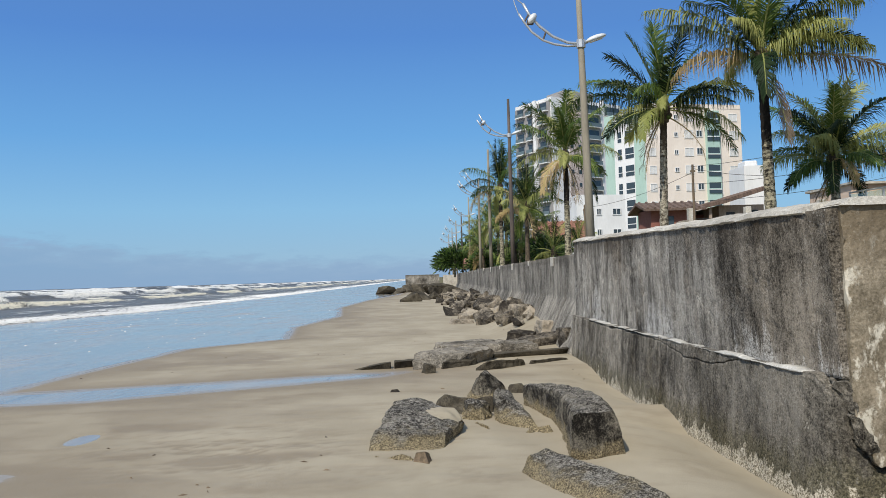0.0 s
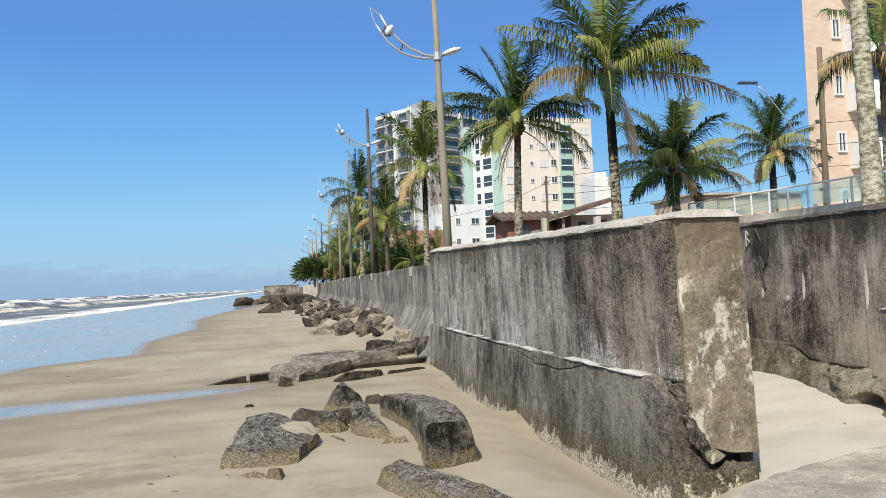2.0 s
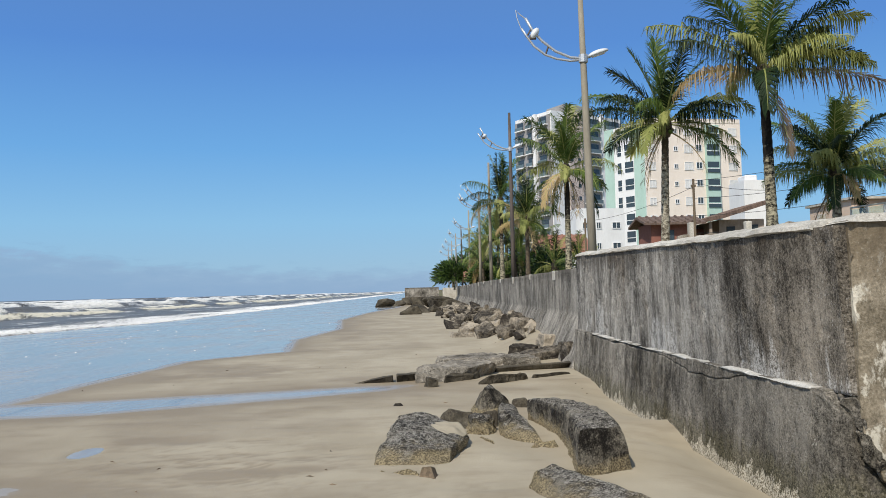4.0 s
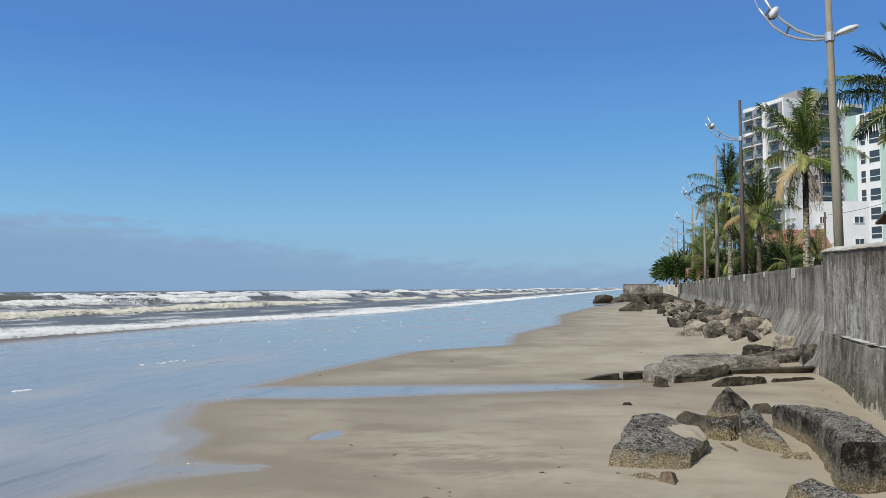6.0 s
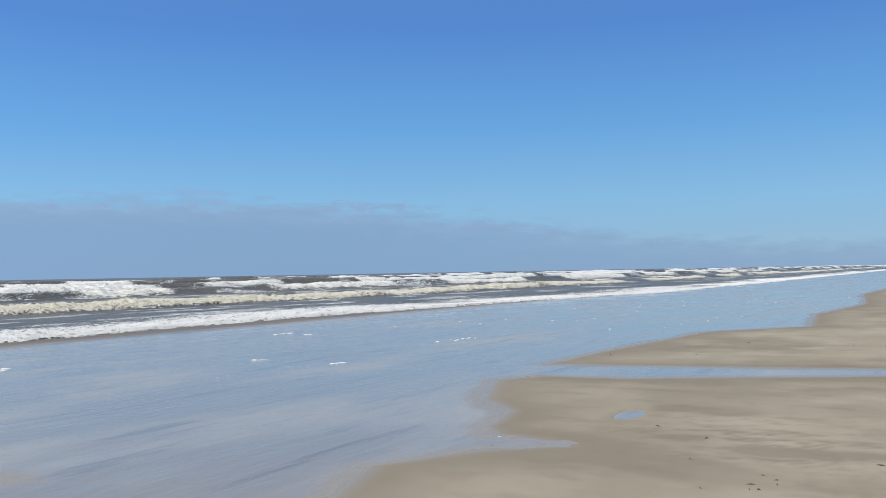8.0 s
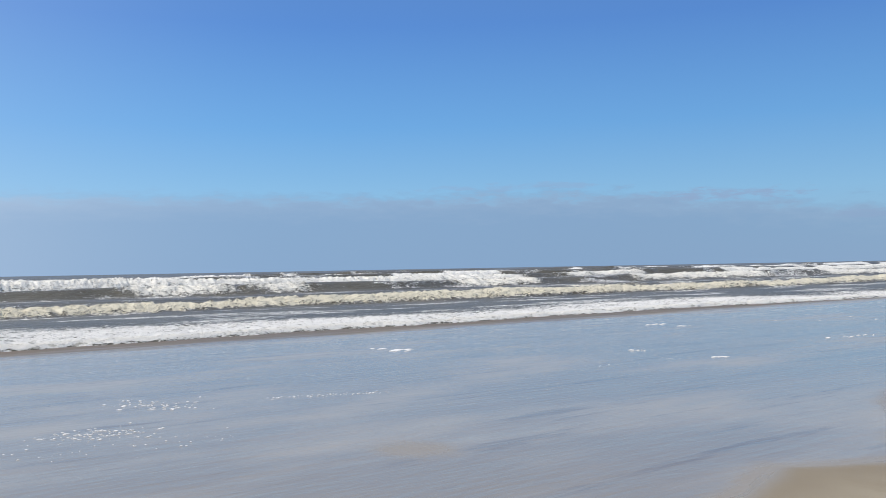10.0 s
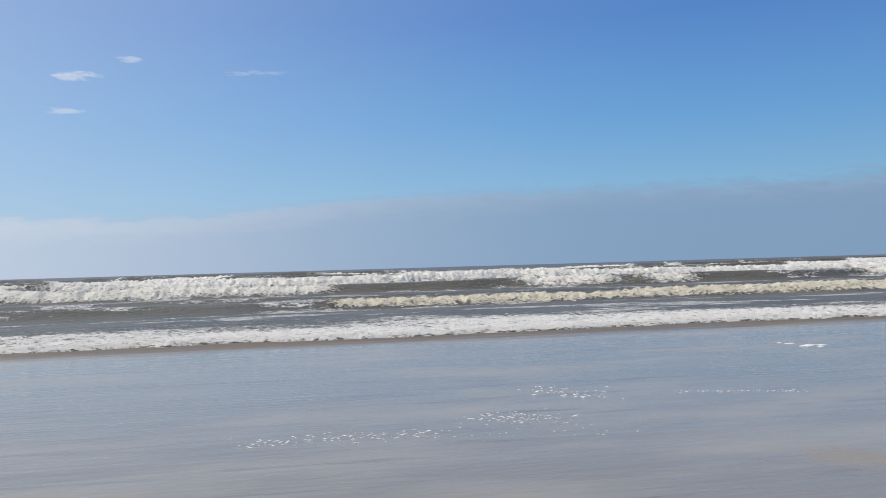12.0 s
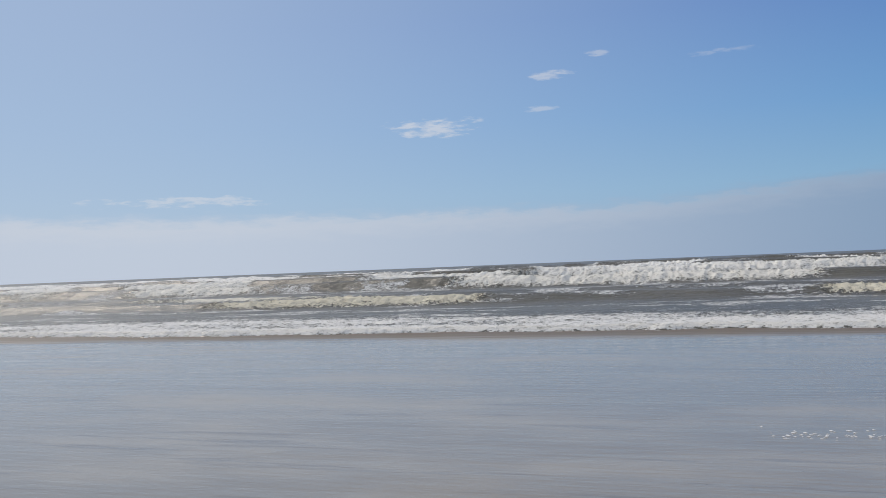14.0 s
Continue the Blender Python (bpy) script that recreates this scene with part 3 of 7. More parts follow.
def grid_mesh(name, X, Y, Z, mat, smooth_it=True, flip=False, attrs=None):
    n0, n1 = X.shape
    me = bpy.data.meshes.new(name)
    idx = np.arange(n0 * n1).reshape(n0, n1)
    q = np.stack([idx[:-1, :-1], idx[1:, :-1], idx[1:, 1:], idx[:-1, 1:]], -1).reshape(-1, 4)
    if flip:
        q = q[:, ::-1]
    me.vertices.add(n0 * n1)
    me.vertices.foreach_set("co", np.stack([X, Y, Z], -1).reshape(-1).astype(np.float32))
    me.loops.add(q.size)
    me.loops.foreach_set("vertex_index", q.reshape(-1).astype(np.int32))
    me.polygons.add(len(q))
    me.polygons.foreach_set("loop_start", np.arange(0, q.size, 4, dtype=np.int32))
    me.update(calc_edges=True)
    for k, v in (attrs or {}).items():
        at = me.attributes.new(k, "FLOAT", "POINT")
        at.data.foreach_set("value", v.reshape(-1).astype(np.float32))
    me.materials.append(mat)
    if smooth_it:
        me.shade_smooth()
    return me


# ---- ground: the beach, sand bars and scour along the sea wall ----
# waterline of the dry sand, from behind the camera to the far end of the bay
SHORE = [(-4, -60), (-5.2, -8), (-5.7, 0), (-5.45, 4), (-5.5, 6.2), (-5.95, 7.4), (-5.3, 8.55), (-4.6, 9.2), (-5.5, 9.3), (-5.9, 9.8), (-6.15, 11.0), (-7.0, 11.8),
         (-7.9, 14.0), (-7.4, 15.0), (-5.9, 15.2), (-3.6, 16.3), (-1.0, 17.7), (-0.5, 18.4), (-1.2, 18.3), (-4.9, 17.35), (-8.2, 16.6), (-8.1, 19.4), (-7.4, 27), (-4.9, 30.2),
         (-5.75, 37.7), (-4.8, 48), (-6.2, 63), (-5.6, 82), (-3, 114), (-4.5, 150), (-6, 260), (-8, 600)]


def shore_distance(X, Y):
    """Distance from the waterline, above 0 on the dry side."""
    best = np.full(X.shape, 1e9)
    side = np.zeros(X.shape, bool)
    for (ax, ay), (bx, by) in zip(SHORE, SHORE[1:]):
        dx, dy = bx - ax, by - ay
        t = np.clip(((X - ax) * dx + (Y - ay) * dy) / (dx * dx + dy * dy), 0, 1)
        best = np.minimum(best, np.hypot(X - ax - t * dx, Y - ay - t * dy))
        hit = ((ay > Y) != (by > Y)) & (X > ax + (Y - ay) / (by - ay if by != ay else 1e-9) * dx)
        side ^= hit
    side |= (Y > 600) & (X > -8) | (Y < -60) & (X > -4)
    return np.where(side, best, -best)


def swirls(X, Y):
    """Curved backwash marks in two stretches of the sand."""
    m = np.exp(-((X + 2.4) / 1.9) ** 2 - ((Y - 10.3) / 1.4) ** 2) + np.exp(-((X + 4.6) / 1.5) ** 2 - ((Y - 22.4) / 1.8) ** 2) + 0.6 * np.exp(-((X - 0.4) / 1.2) ** 2 - ((Y - 8.6) / 0.8) ** 2)
    w = fbm(X * 1.1 + 1.9 * fbm(X * 0.8, Y * 1.3, 301, 2), Y * 2.7 + 1.4 * fbm(X * 1.1, Y * 0.8, 302, 2), 300, 3)
    return np.clip(m, 0, 1) * (np.exp(-((w - 0.5) / 0.032) ** 2) + 0.8 * np.exp(-((w - 0.39) / 0.028) ** 2) + 0.6 * np.exp(-((w - 0.60) / 0.028) ** 2))


def sand_height(X, Y):
    wob = (fbm(X * 0.9, Y * 0.9, 5) - 0.5) * 0.5
    d = shore_distance(X, Y) + wob * smooth(np.abs(X), 0, 2)
    z = np.where(d > 0, 0.016 * (1 - np.exp(-np.maximum(d, 0) / 0.5)) + 0.0025 * np.minimum(d, 12), -0.20 * (1 - np.exp(np.minimum(d, 0) / 2.5)))
    land = smooth(d, 0.2, 2.0)
    z = z + land * 0.035 * (fbm(X * 0.55, Y * 0.45, 9, 4) - 0.45)
    z = z + land * 0.022 * (fbm(X * 1.2 + 0.5 * Y, Y * 3.2, 12, 3) - 0.5)
    z = z - 0.014 * swirls(X, Y) * (Y < 16)
    # shallow hollows left by the backwash
    for hx, hy, rx, ry, k in ((-4.5, 11.4, 0.15, 0.34, 0.078), (-4.05, 12.1, 0.32, 0.25, 0.010), (-3.34, 11.95, 0.34, 0.27, 0.014), (-4.6, 21.6, 0.45, 0.4, 0.012), (-4.05, 22.4, 0.3, 0.4, 0.010),
                              (0.9, 9.2, 0.9, 0.7, 0.03), (1.25, 10.6, 0.35, 0.9, 0.05)):
        z = z - k * np.exp(-((X - hx) / rx) ** 2 - ((Y - hy) / ry) ** 2)
    # scour beside the near wall with one mound, and a bank against the far wall
    near = smooth(Y, 5, 8) * (1 - smooth(Y, 18.5, 20.5)) * np.exp(-((X - 3.55) / 0.75) ** 2)
    z = z - near * np.interp(Y, (5, 8.4, 9.6, 11.5, 12.2, 12.8, 13.3, 14.3, 17, 18.6), (0.2, 0.29, 0.26, 0.26, 0.10, 0.02, 0.10, 0.22, 0.19, 0.0))
    z = z + 0.62 * smooth(X, 1.9, 4.1) * smooth(Y, 21.5, 29) * (1 - smooth(Y, 70, 130))
    # blown sand in the recess behind the end pier
    z = z + 0.42 * smooth(X, 4.3, 6.6) * smooth(Y, 7.2, 12.0) * (1 - smooth(Y, 14, 15))
    far = smooth(X, 30, 60) + smooth(Y, 150, 400)
    return np.where(X > -9, z * (1 - np.clip(far, 0, 1)), -0.2 - 0.035 * np.clip(-9 - X, 0, 60))


def damp_sand(X, Y):
    """1 at the waterline and in the runnels, 0 on dry sand."""
    d = shore_distance(X, Y)
    pools = sum(0.8 * np.exp(-((X - hx) / rx) ** 2 - ((Y - hy) / ry) ** 2) for hx, hy, rx, ry in ((-4.05, 12.1, 0.34, 0.22), (-3.34, 11.95, 0.36, 0.24), (-2.3, 9.7, 0.5, 0.2), (-1.5, 9.9, 0.4, 0.18), (-4.6, 21.6, 0.45, 0.35), (-4.05, 22.4, 0.3, 0.35)))
    return np.clip(np.minimum(pools + 0.8 * swirls(X, Y), 0.7) + np.exp(-np.maximum(d, 0) / 0.7) + (0.36 * smooth(fbm(X * 0.5 + 0.15 * Y, Y * 0.7, 14, 4), 0.48, 0.72) + 0.30 * (1 - smooth(d, 1.0, 6.0))) * (1 - smooth(d, 4, 13)), 0, 1)


gx = steps((-8.2, -4800, 0.35, 1.16), (-8.2, 4.6, 0.075, 1.0), (4.6, 9, 0.12, 1.0), (9, 4800, 0.5, 1.35))
gy = steps((4, -4800, 0.3, 1.2), (4, 24, 0.075, 1.0), (24, 60, 0.09, 1.014), (60, 4800, 0.7, 1.12))
GX, GY = np.meshgrid(gx, gy, indexing="ij")
tagged(link("ground", grid_mesh("ground", GX, GY, sand_height(GX, GY), SAND, attrs={"damp": damp_sand(GX, GY), "soak": np.exp(-np.maximum(shore_distance(GX, GY), 0) / 0.28), "dry": smooth(GX, 3.9, 4.8) * smooth(GY, 3.0, 5.0) * (1 - smooth(GY, 15, 17))})), "damp beige beach sand with shallow hollows and backwash streaks", "sand", kind="structure")


def ground_z(x, y):
    return float(sand_height(np.array([[x]], float), np.array([[y]], float))[0, 0])


# thin sheet of water left on the flat
fx = steps((-12, -28, 0.5, 1.0), (-12, -0.3, 0.12, 1.0))
fy = steps((0, -20, 0.3, 1.0), (-20, -4800, 1.0, 1.2), (0, 34, 0.12, 1.0), (34, 90, 0.4, 1.0), (90, 4800, 1.5, 1.25))
FX, FY = np.meshgrid(fx, fy, indexing="ij")


def film_cover(X, Y):
    """1 under standing water, 0 where the sand falls dry; bare shoals in between."""
    d = shore_distance(X, Y) + 0.5 * (fbm(X * 0.9, Y * 0.9, 5) - 0.5) * smooth(np.abs(X), 0, 2)
    c = 0.74 * (1 - smooth(d, -0.30, 0.08)) + 0.26 * (1 - smooth(d, -2.6, -0.2))
    for hx, hy, rx, ry, k in ((-8.85, 5.15, 0.62, 0.55, 1.0), (-7.6, 3.0, 0.5, 1.5, 0.45), (-8.6, -3.6, 0.9, 1.8, 0.5), (-10.0, 9.2, 0.35, 1.6, 0.25)):
        c = c - k * np.exp(-((X - hx) / rx) ** 2 - ((Y - hy - 0.12 * (X - hx)) / ry) ** 2)
    return np.maximum(c, 1.6 * np.exp(-((X + 4.5) / 0.3) ** 2 - ((Y - 11.4) / 0.6) ** 2))


tagged(link("water_film", grid_mesh("water_film", FX, FY, FX * 0.0 + 0.002, FILM, attrs={"cover": film_cover(FX, FY)})), "thin still water on wet sand mirroring the pale blue sky", "water", kind="structure")

# ---- sea with lines of breakers ----
sx = steps((-18.0, -24, 0.3, 1.0), (-24.0, -32, 0.11, 1.0), (-32, -52, 0.17, 1.0), (-52, -135, 0.42, 1.0), (-135, -4800, 0.9, 1.07))
sy = steps((0, -36, 0.15, 1.0), (-36, -90, 0.32, 1.0), (-90, -320, 0.6, 1.018), (-320, -4800, 6.0, 1.2), (0, 64, 0.16, 1.0), (64, 110, 0.3, 1.0), (110, 650, 0.6, 1.009), (650, 4800, 8.0, 1.2))
SX, SY = np.meshgrid(sx, sy, indexing="ij")


def ridged(x, y, seed):
    a = 1 - np.abs(2 * fbm(x, y, seed, 3) - 1)
    b = 1 - np.abs(2 * vnoise(x * 2.3, y * 2.3, seed + 9) - 1)
    return 0.6 * a + 0.4 * b - 0.62


def sea_surface(X, Y):
    Zs = np.full(X.shape, 0.02) + 0.05 * (fbm(X * 0.25, Y * 0.12, 31, 4) - 0.5) * smooth(-X, 30, 40)
    foam = np.zeros(X.shape)
    tan = np.zeros(X.shape)
    # run-up bore with a ragged lip
    front = -26.3 + 5.5 * smooth(Y, 30, 80) - 1.0 * smooth(-Y, 5, 40) + 1.4 * (fbm(Y * 0.10, Y * 0, 40, 3) - 0.5) + 0.5 * (fbm(Y * 0.9, Y * 0, 41, 3) - 0.5)
    s = front - X
    patch = fbm(X * 0.35, Y * 0.13, 42, 4)
    width = 6.0 + 5.0 * fbm(Y * 0.05, Y * 0, 43, 2)
    on = smooth(s, -0.15, 0.25)
    f1 = on * (1 - smooth(s, width * 0.45, width * 1.25)) * (0.74 + 1.3 * (patch - 0.45)) * (1 - 0.25 * smooth(s, 1.0, 5.0))
    Zs = Zs + on * (0.09 * np.exp(-np.maximum(s, 0) / 3.5) + 0.02) * (1 - 0.6 * smooth(Y, 35, 80)) + np.where(s > 0, 0.20, 0) * np.clip(f1, 0, 1) * ridged(X * 2.2, Y * 2.2, 44)
    Zs = np.where(s < -0.15, -0.05, Zs)
    foam = np.maximum(foam, f1 + 0.5 * smooth(s, -0.4, -0.1) * np.exp(-(s / 0.8) ** 2))
    tan = np.maximum(tan, 0.25 * on * np.exp(-(s / 0.5) ** 2))
    # breakers: place, height, foam reach, share that has broken, foam colour
    for k, (cx, h, reach, broken, tint) in enumerate(((-45.0, 0.50, 1.0, 1.0, 0.75), (-60.0, 0.22, 1.0, 0.20, 0.5), (-75.0, 1.0, 3.0, 0.62, 0.3), (-99.0, 1.25, 4.0, 0.9, 0.2), (-122.0, 1.35, 4.0, 0.8, 0.1),
                                                      (-138.0, 1.2, 4.0, 0.55, 0.1), (-158.0, 1.6, 7.0, 0.8, 0.05), (-180.0, 1.5, 5.0, 0.6, 0.0), (-205.0, 1.3, 10.0, 0.8, 0.0), (-270.0, 1.1, 12.0, 0.6, 0.0), (-350.0, 1.0, 12.0, 0.5, 0.0))):
        c = cx + 0.045 * abs(cx) * 2 * (fbm(Y * 0.022, Y * 0, 50 + k, 3) - 0.5) + 0.8 * (fbm(Y * 0.25, Y * 0, 70 + k, 2) - 0.5) + 0.16 * abs(cx) * smooth(Y, 30, 160) * (0.5 if k < 3 else 0.0)
        amp = h * (0.55 + 0.8 * fbm(Y * 0.035 + 3 * k, Y * 0, 90 + k, 3))
        u = X - c                                    # above 0 on the shore side
        shape = np.where(u > 0, np.exp(-(u / (0.9 + 0.7 * h)) ** 2), np.exp(-(u / (3.0 + 3.5 * h)) ** 2))
        br = smooth(fbm(Y * 0.055 + 7 * k, Y * 0, 110 + k, 3), 0.62 - 0.34 * broken, 0.74 - 0.34 * broken)
        near_k = 1.0 if cx > -70 else 0.5
        lump = 1.2 * ridged(X * 1.6 * near_k, Y * 2.1 * near_k, 130 + k) + 0.6 * (fbm(X * 0.35, Y * 0.3, 135 + k, 2) - 0.5)
        face = np.exp(-((u - 0.45) / (0.7 + 0.55 * h)) ** 2) * br
        roll = smooth(u, -reach * 0.9, -0.2) * (1 - smooth(u, 0.8 + 0.5 * h, 1.8 + 1.6 * h)) * br
        trail = smooth(u, -reach * 3.2, -0.5) * (1 - smooth(u, -0.5, 0.6)) * (0.35 + 0.5 * br) * (0.6 + fbm(X * 0.3, Y * 0.12, 150 + k, 3) - 0.25)
        Zs = Zs + amp * shape * (1 - 0.18 * br) + (0.25 + 0.28 * h) * np.clip(roll + face, 0, 1) * lump
        foam = np.maximum(foam, np.maximum(0.92 * face, np.maximum(0.74 * roll, 0.46 * trail)))
        tan = np.maximum(tan, tint * np.clip(face + roll, 0, 1))
        crest = np.exp(-(u / 0.5) ** 2) * (1 - br) * smooth(fbm(Y * 0.3, Y * 0, 170 + k, 3), 0.5, 0.62)
        foam = np.maximum(foam, 0.5 * crest)
    # streaky foam between the breakers
    web = smooth(fbm(X * 0.7, Y * 0.22, 190, 5), 0.50, 0.66) * smooth(-X, 27, 34) * (1 - smooth(-X, 110, 190))
    foam = np.maximum(foam, 0.50 * web)
    far = smooth(-X, 300, 700)
    Zs = Zs * (1 - far) + far * 0.3 * (fbm(X * 0.02, Y * 0.008, 200, 3) - 0.5)
    return Zs, np.clip(foam, 0, 1.2) * (1 - 0.8 * smooth(-X, 380, 700)), tan


SZ, SFOAM, STAN = sea_surface(SX, SY)
tagged(link("sea", grid_mesh("sea", SX, SY, SZ, SEA, flip=True, attrs={"foam": SFOAM, "tan": STAN})), "murky brown sea with rows of white and tan breaking foam", "sea", kind="structure")

# ---- sea walls ----


def wall_top(y):
    return np.interp(y, [7.4, 9.9, 13.7, 20.7], [2.50, 2.51, 2.60, 2.73])


near_wall = tagged(empty("wall_near"), "blackened concrete sea wall, cracked along its footing", "sea wall", kind="structure")
ys = np.arange(7.78, 20.72, 0.05)


def upper_face(Y, Z):
    lean = 3.60 + 0.06 * (Z - 1.0) * -1 * (1 - smooth(Y, 7.5, 16)) + 0.16 * (1 - smooth(Y, 7.7, 9.5))
    x = lean + 0.02 * (fbm(Y * 1.2, Z * 1.5, 3) - 0.5) + 0.012 * (fbm(Y * 7, Z * 7, 4) - 0.5)
    joint = np.exp(-((Y - 9.05) / 0.03) ** 2) + np.exp(-((Y - 16.9) / 0.025) ** 2)
    pits = smooth(fbm(Y * 5, Z * 6, 8, 3), 0.68, 0.75)
    return x + 0.015 * joint + 0.02 * pits


Yg, Tg = np.meshgrid(ys, np.linspace(0, 1, 46), indexing="ij")
Zg = 0.95 + Tg * (wall_top(Yg) - 0.95)
Xg = upper_face(Yg, Zg)


def closed_slab(name, Xg, Yg, Zg, bx, mat, parent, label="", by=None):
    """Closes a modelled face with straight ends, top and back at x = bx."""
    n0, n1 = Xg.shape
    Xp, Yp, Zp = (np.pad(a, 1, mode="edge") for a in (Xg, Yg, Zg))
    Xp[0, :], Xp[-1, :], Xp[:, 0], Xp[:, -1] = bx, bx, bx, bx
    if by is not None:
        Yp[0, :], Yp[:, 0], Yp[:, -1] = np.maximum(Yp[0, :], by), np.maximum(Yp[:, 0], by), np.maximum(Yp[:, -1], by)
    me = grid_mesh(name, Xp, Yp, Zp, mat, smooth_it=False)
    bm = bmesh.new()
    bm.from_mesh(me)
    bmesh.ops.holes_fill(bm, edges=[e for e in bm.edges if e.is_boundary], sides=0)
    bmesh.ops.recalc_face_normals(bm, faces=bm.faces)
    bm.to_mesh(me)
    bm.free()
    return link(name, me, parent, label)


closed_slab("upper_panel", Xg, Yg, Zg, 4.35, WALL, near_wall)

# footing below the ledge, split by a long crack; its near end turns the corner and breaks off under the pier


def ledge_z(Y):
    return 0.985 + 0.03 * (fbm(Y * 1.5, Y * 0, 21, 3) - 0.5)


yv = np.arange(8.9, 20.74, 0.035)
uv = np.linspace(0, 1, 90)[:-1]
knots = np.linspace(0, 1, 7)
plan_top = [np.interp(uv, knots, q) for q in ((4.50, 4.1, 3.86, 3.74, 3.66, 3.60, 3.545), (7.74, 7.74, 7.74, 7.80, 7.95, 8.25, 8.9))]
plan_low = [np.interp(uv, knots, q) for q in ((4.49, 4.08, 3.82, 3.68, 3.60, 3.535, 3.475), (7.68, 7.66, 7.66, 7.72, 7.89, 8.2, 8.9))]
# height of the break under the pier, from the land side round to the ledge
lip = np.interp(uv, (0, 0.123, 0.175, 0.246, 0.315, 0.42, 0.45, 0.468, 0.505, 0.585, 0.645, 0.70, 0.74), (0.127, 0.174, 0.13, 0.103, 0.242, 0.347, 0.452, 0.638, 0.76, 0.834, 0.878, 0.915, 0.98))
lip = lip + 0.07 * (fbm(uv * 42, uv * 0, 25, 4) - 0.5) * smooth(uv, 0.76, 0.68)
# the long crack: right under the ledge at the far end, dipping lower on the way, closed near the pier
crack = ledge_z(yv) - np.interp(yv, (8.9, 9.4, 9.9, 10.6, 11.8, 13.0, 14.2, 19), (0.03, 0.03, 0.05, 0.165, 0.175, 0.055, 0.035, 0.035)) + 0.07 * (fbm(yv * 3.4, yv * 0, 24, 5) - 0.5)
crack = np.minimum(crack, ledge_z(yv) - 0.02)
width = (0.012 + 0.05 * smooth(yv, 13.2, 15.2) * smooth(fbm(yv * 1.9, yv * 0, 26, 3), 0.3, 0.6)) * smooth(yv, 9.5, 10.0) * (1 - smooth(yv, 18.3, 18.7))
head = np.concatenate([lip, ledge_z(yv)])
split = np.concatenate([lip - 0.03, crack])
width = np.concatenate([uv * 0, width])
rows_ = []
for k in range(58):
    rows_.append((-0.7 + (split - width / 2 + 0.7) * k / 57, 0 * width))
rows_ += [(split - width * 0.42, 0.16 * smooth(width, 0, 0.01)), (split + width * 0.45, 0.16 * smooth(width, 0, 0.01))]
for k in range(9):
    rows_.append((split + width / 2 + (head - split - width / 2) * k / 8, 0 * width))
Zg = np.stack([q[0] for q in rows_], 1)
deep = np.stack([q[1] for q in rows_], 1)
full_y = np.concatenate([plan_top[1], yv])[:, None] + 0 * Zg
low_y = np.concatenate([plan_low[1], yv])[:, None]
top_x = np.concatenate([plan_top[0], 3.545 - 0.02 * smooth(yv, 8.9, 12)])[:, None]
low_x = np.concatenate([plan_low[0], 3.545 - 0.02 * smooth(yv, 8.9, 12) - 0.07])[:, None]
w_ = np.clip((0.985 - Zg) / 0.985, 0, 1.7)
rough_ = 0.05 * (fbm(full_y * 0.9, Zg * 1.2, 22) - 0.5) + 0.03 * (fbm(full_y * 6 + top_x * 4, Zg * 6, 23) - 0.5) + 0.02 * (fbm(full_y * 17 + top_x * 13, Zg * 17, 31) - 0.5)
Xg = top_x + (low_x - top_x) * w_ + rough_ + deep
Yg = full_y + (low_y - full_y) * w_ + rough_ * (np.concatenate([1 - uv, yv * 0])[:, None])
closed_slab("footing", Xg, Yg, Zg, 4.45, FOOT, near_wall, "battered cracked concrete footing", 8.25)
# pale mortar bead left on the footing
Yg, Tg = np.meshgrid(np.arange(8.25, 18.6, 0.04), np.linspace(0, 1, 7), indexing="ij")
bead = 0.004 + 0.019 * smooth(fbm(Yg * 2.7, Yg * 0, 27, 4), 0.30, 0.66)
Xl = np.interp(Yg, [8.25, 8.9, 12], [3.60, 3.545, 3.525]) - bead * np.sin(Tg * 3.14) * 0.9 + 0.03 * (Tg - 0.5) + 0.012 * (fbm(Yg * 9, Tg * 3, 28) - 0.5)
Zl = ledge_z(Yg) - 0.006 + bead * (Tg - 0.35) * 1.5 + 0.012 * (fbm(Yg * 6, Tg, 29) - 0.5)
closed_slab("mortar_ledge", Xl, Yg, Zl, 3.72, LEDGE, near_wall, "pale worn mortar ledge")


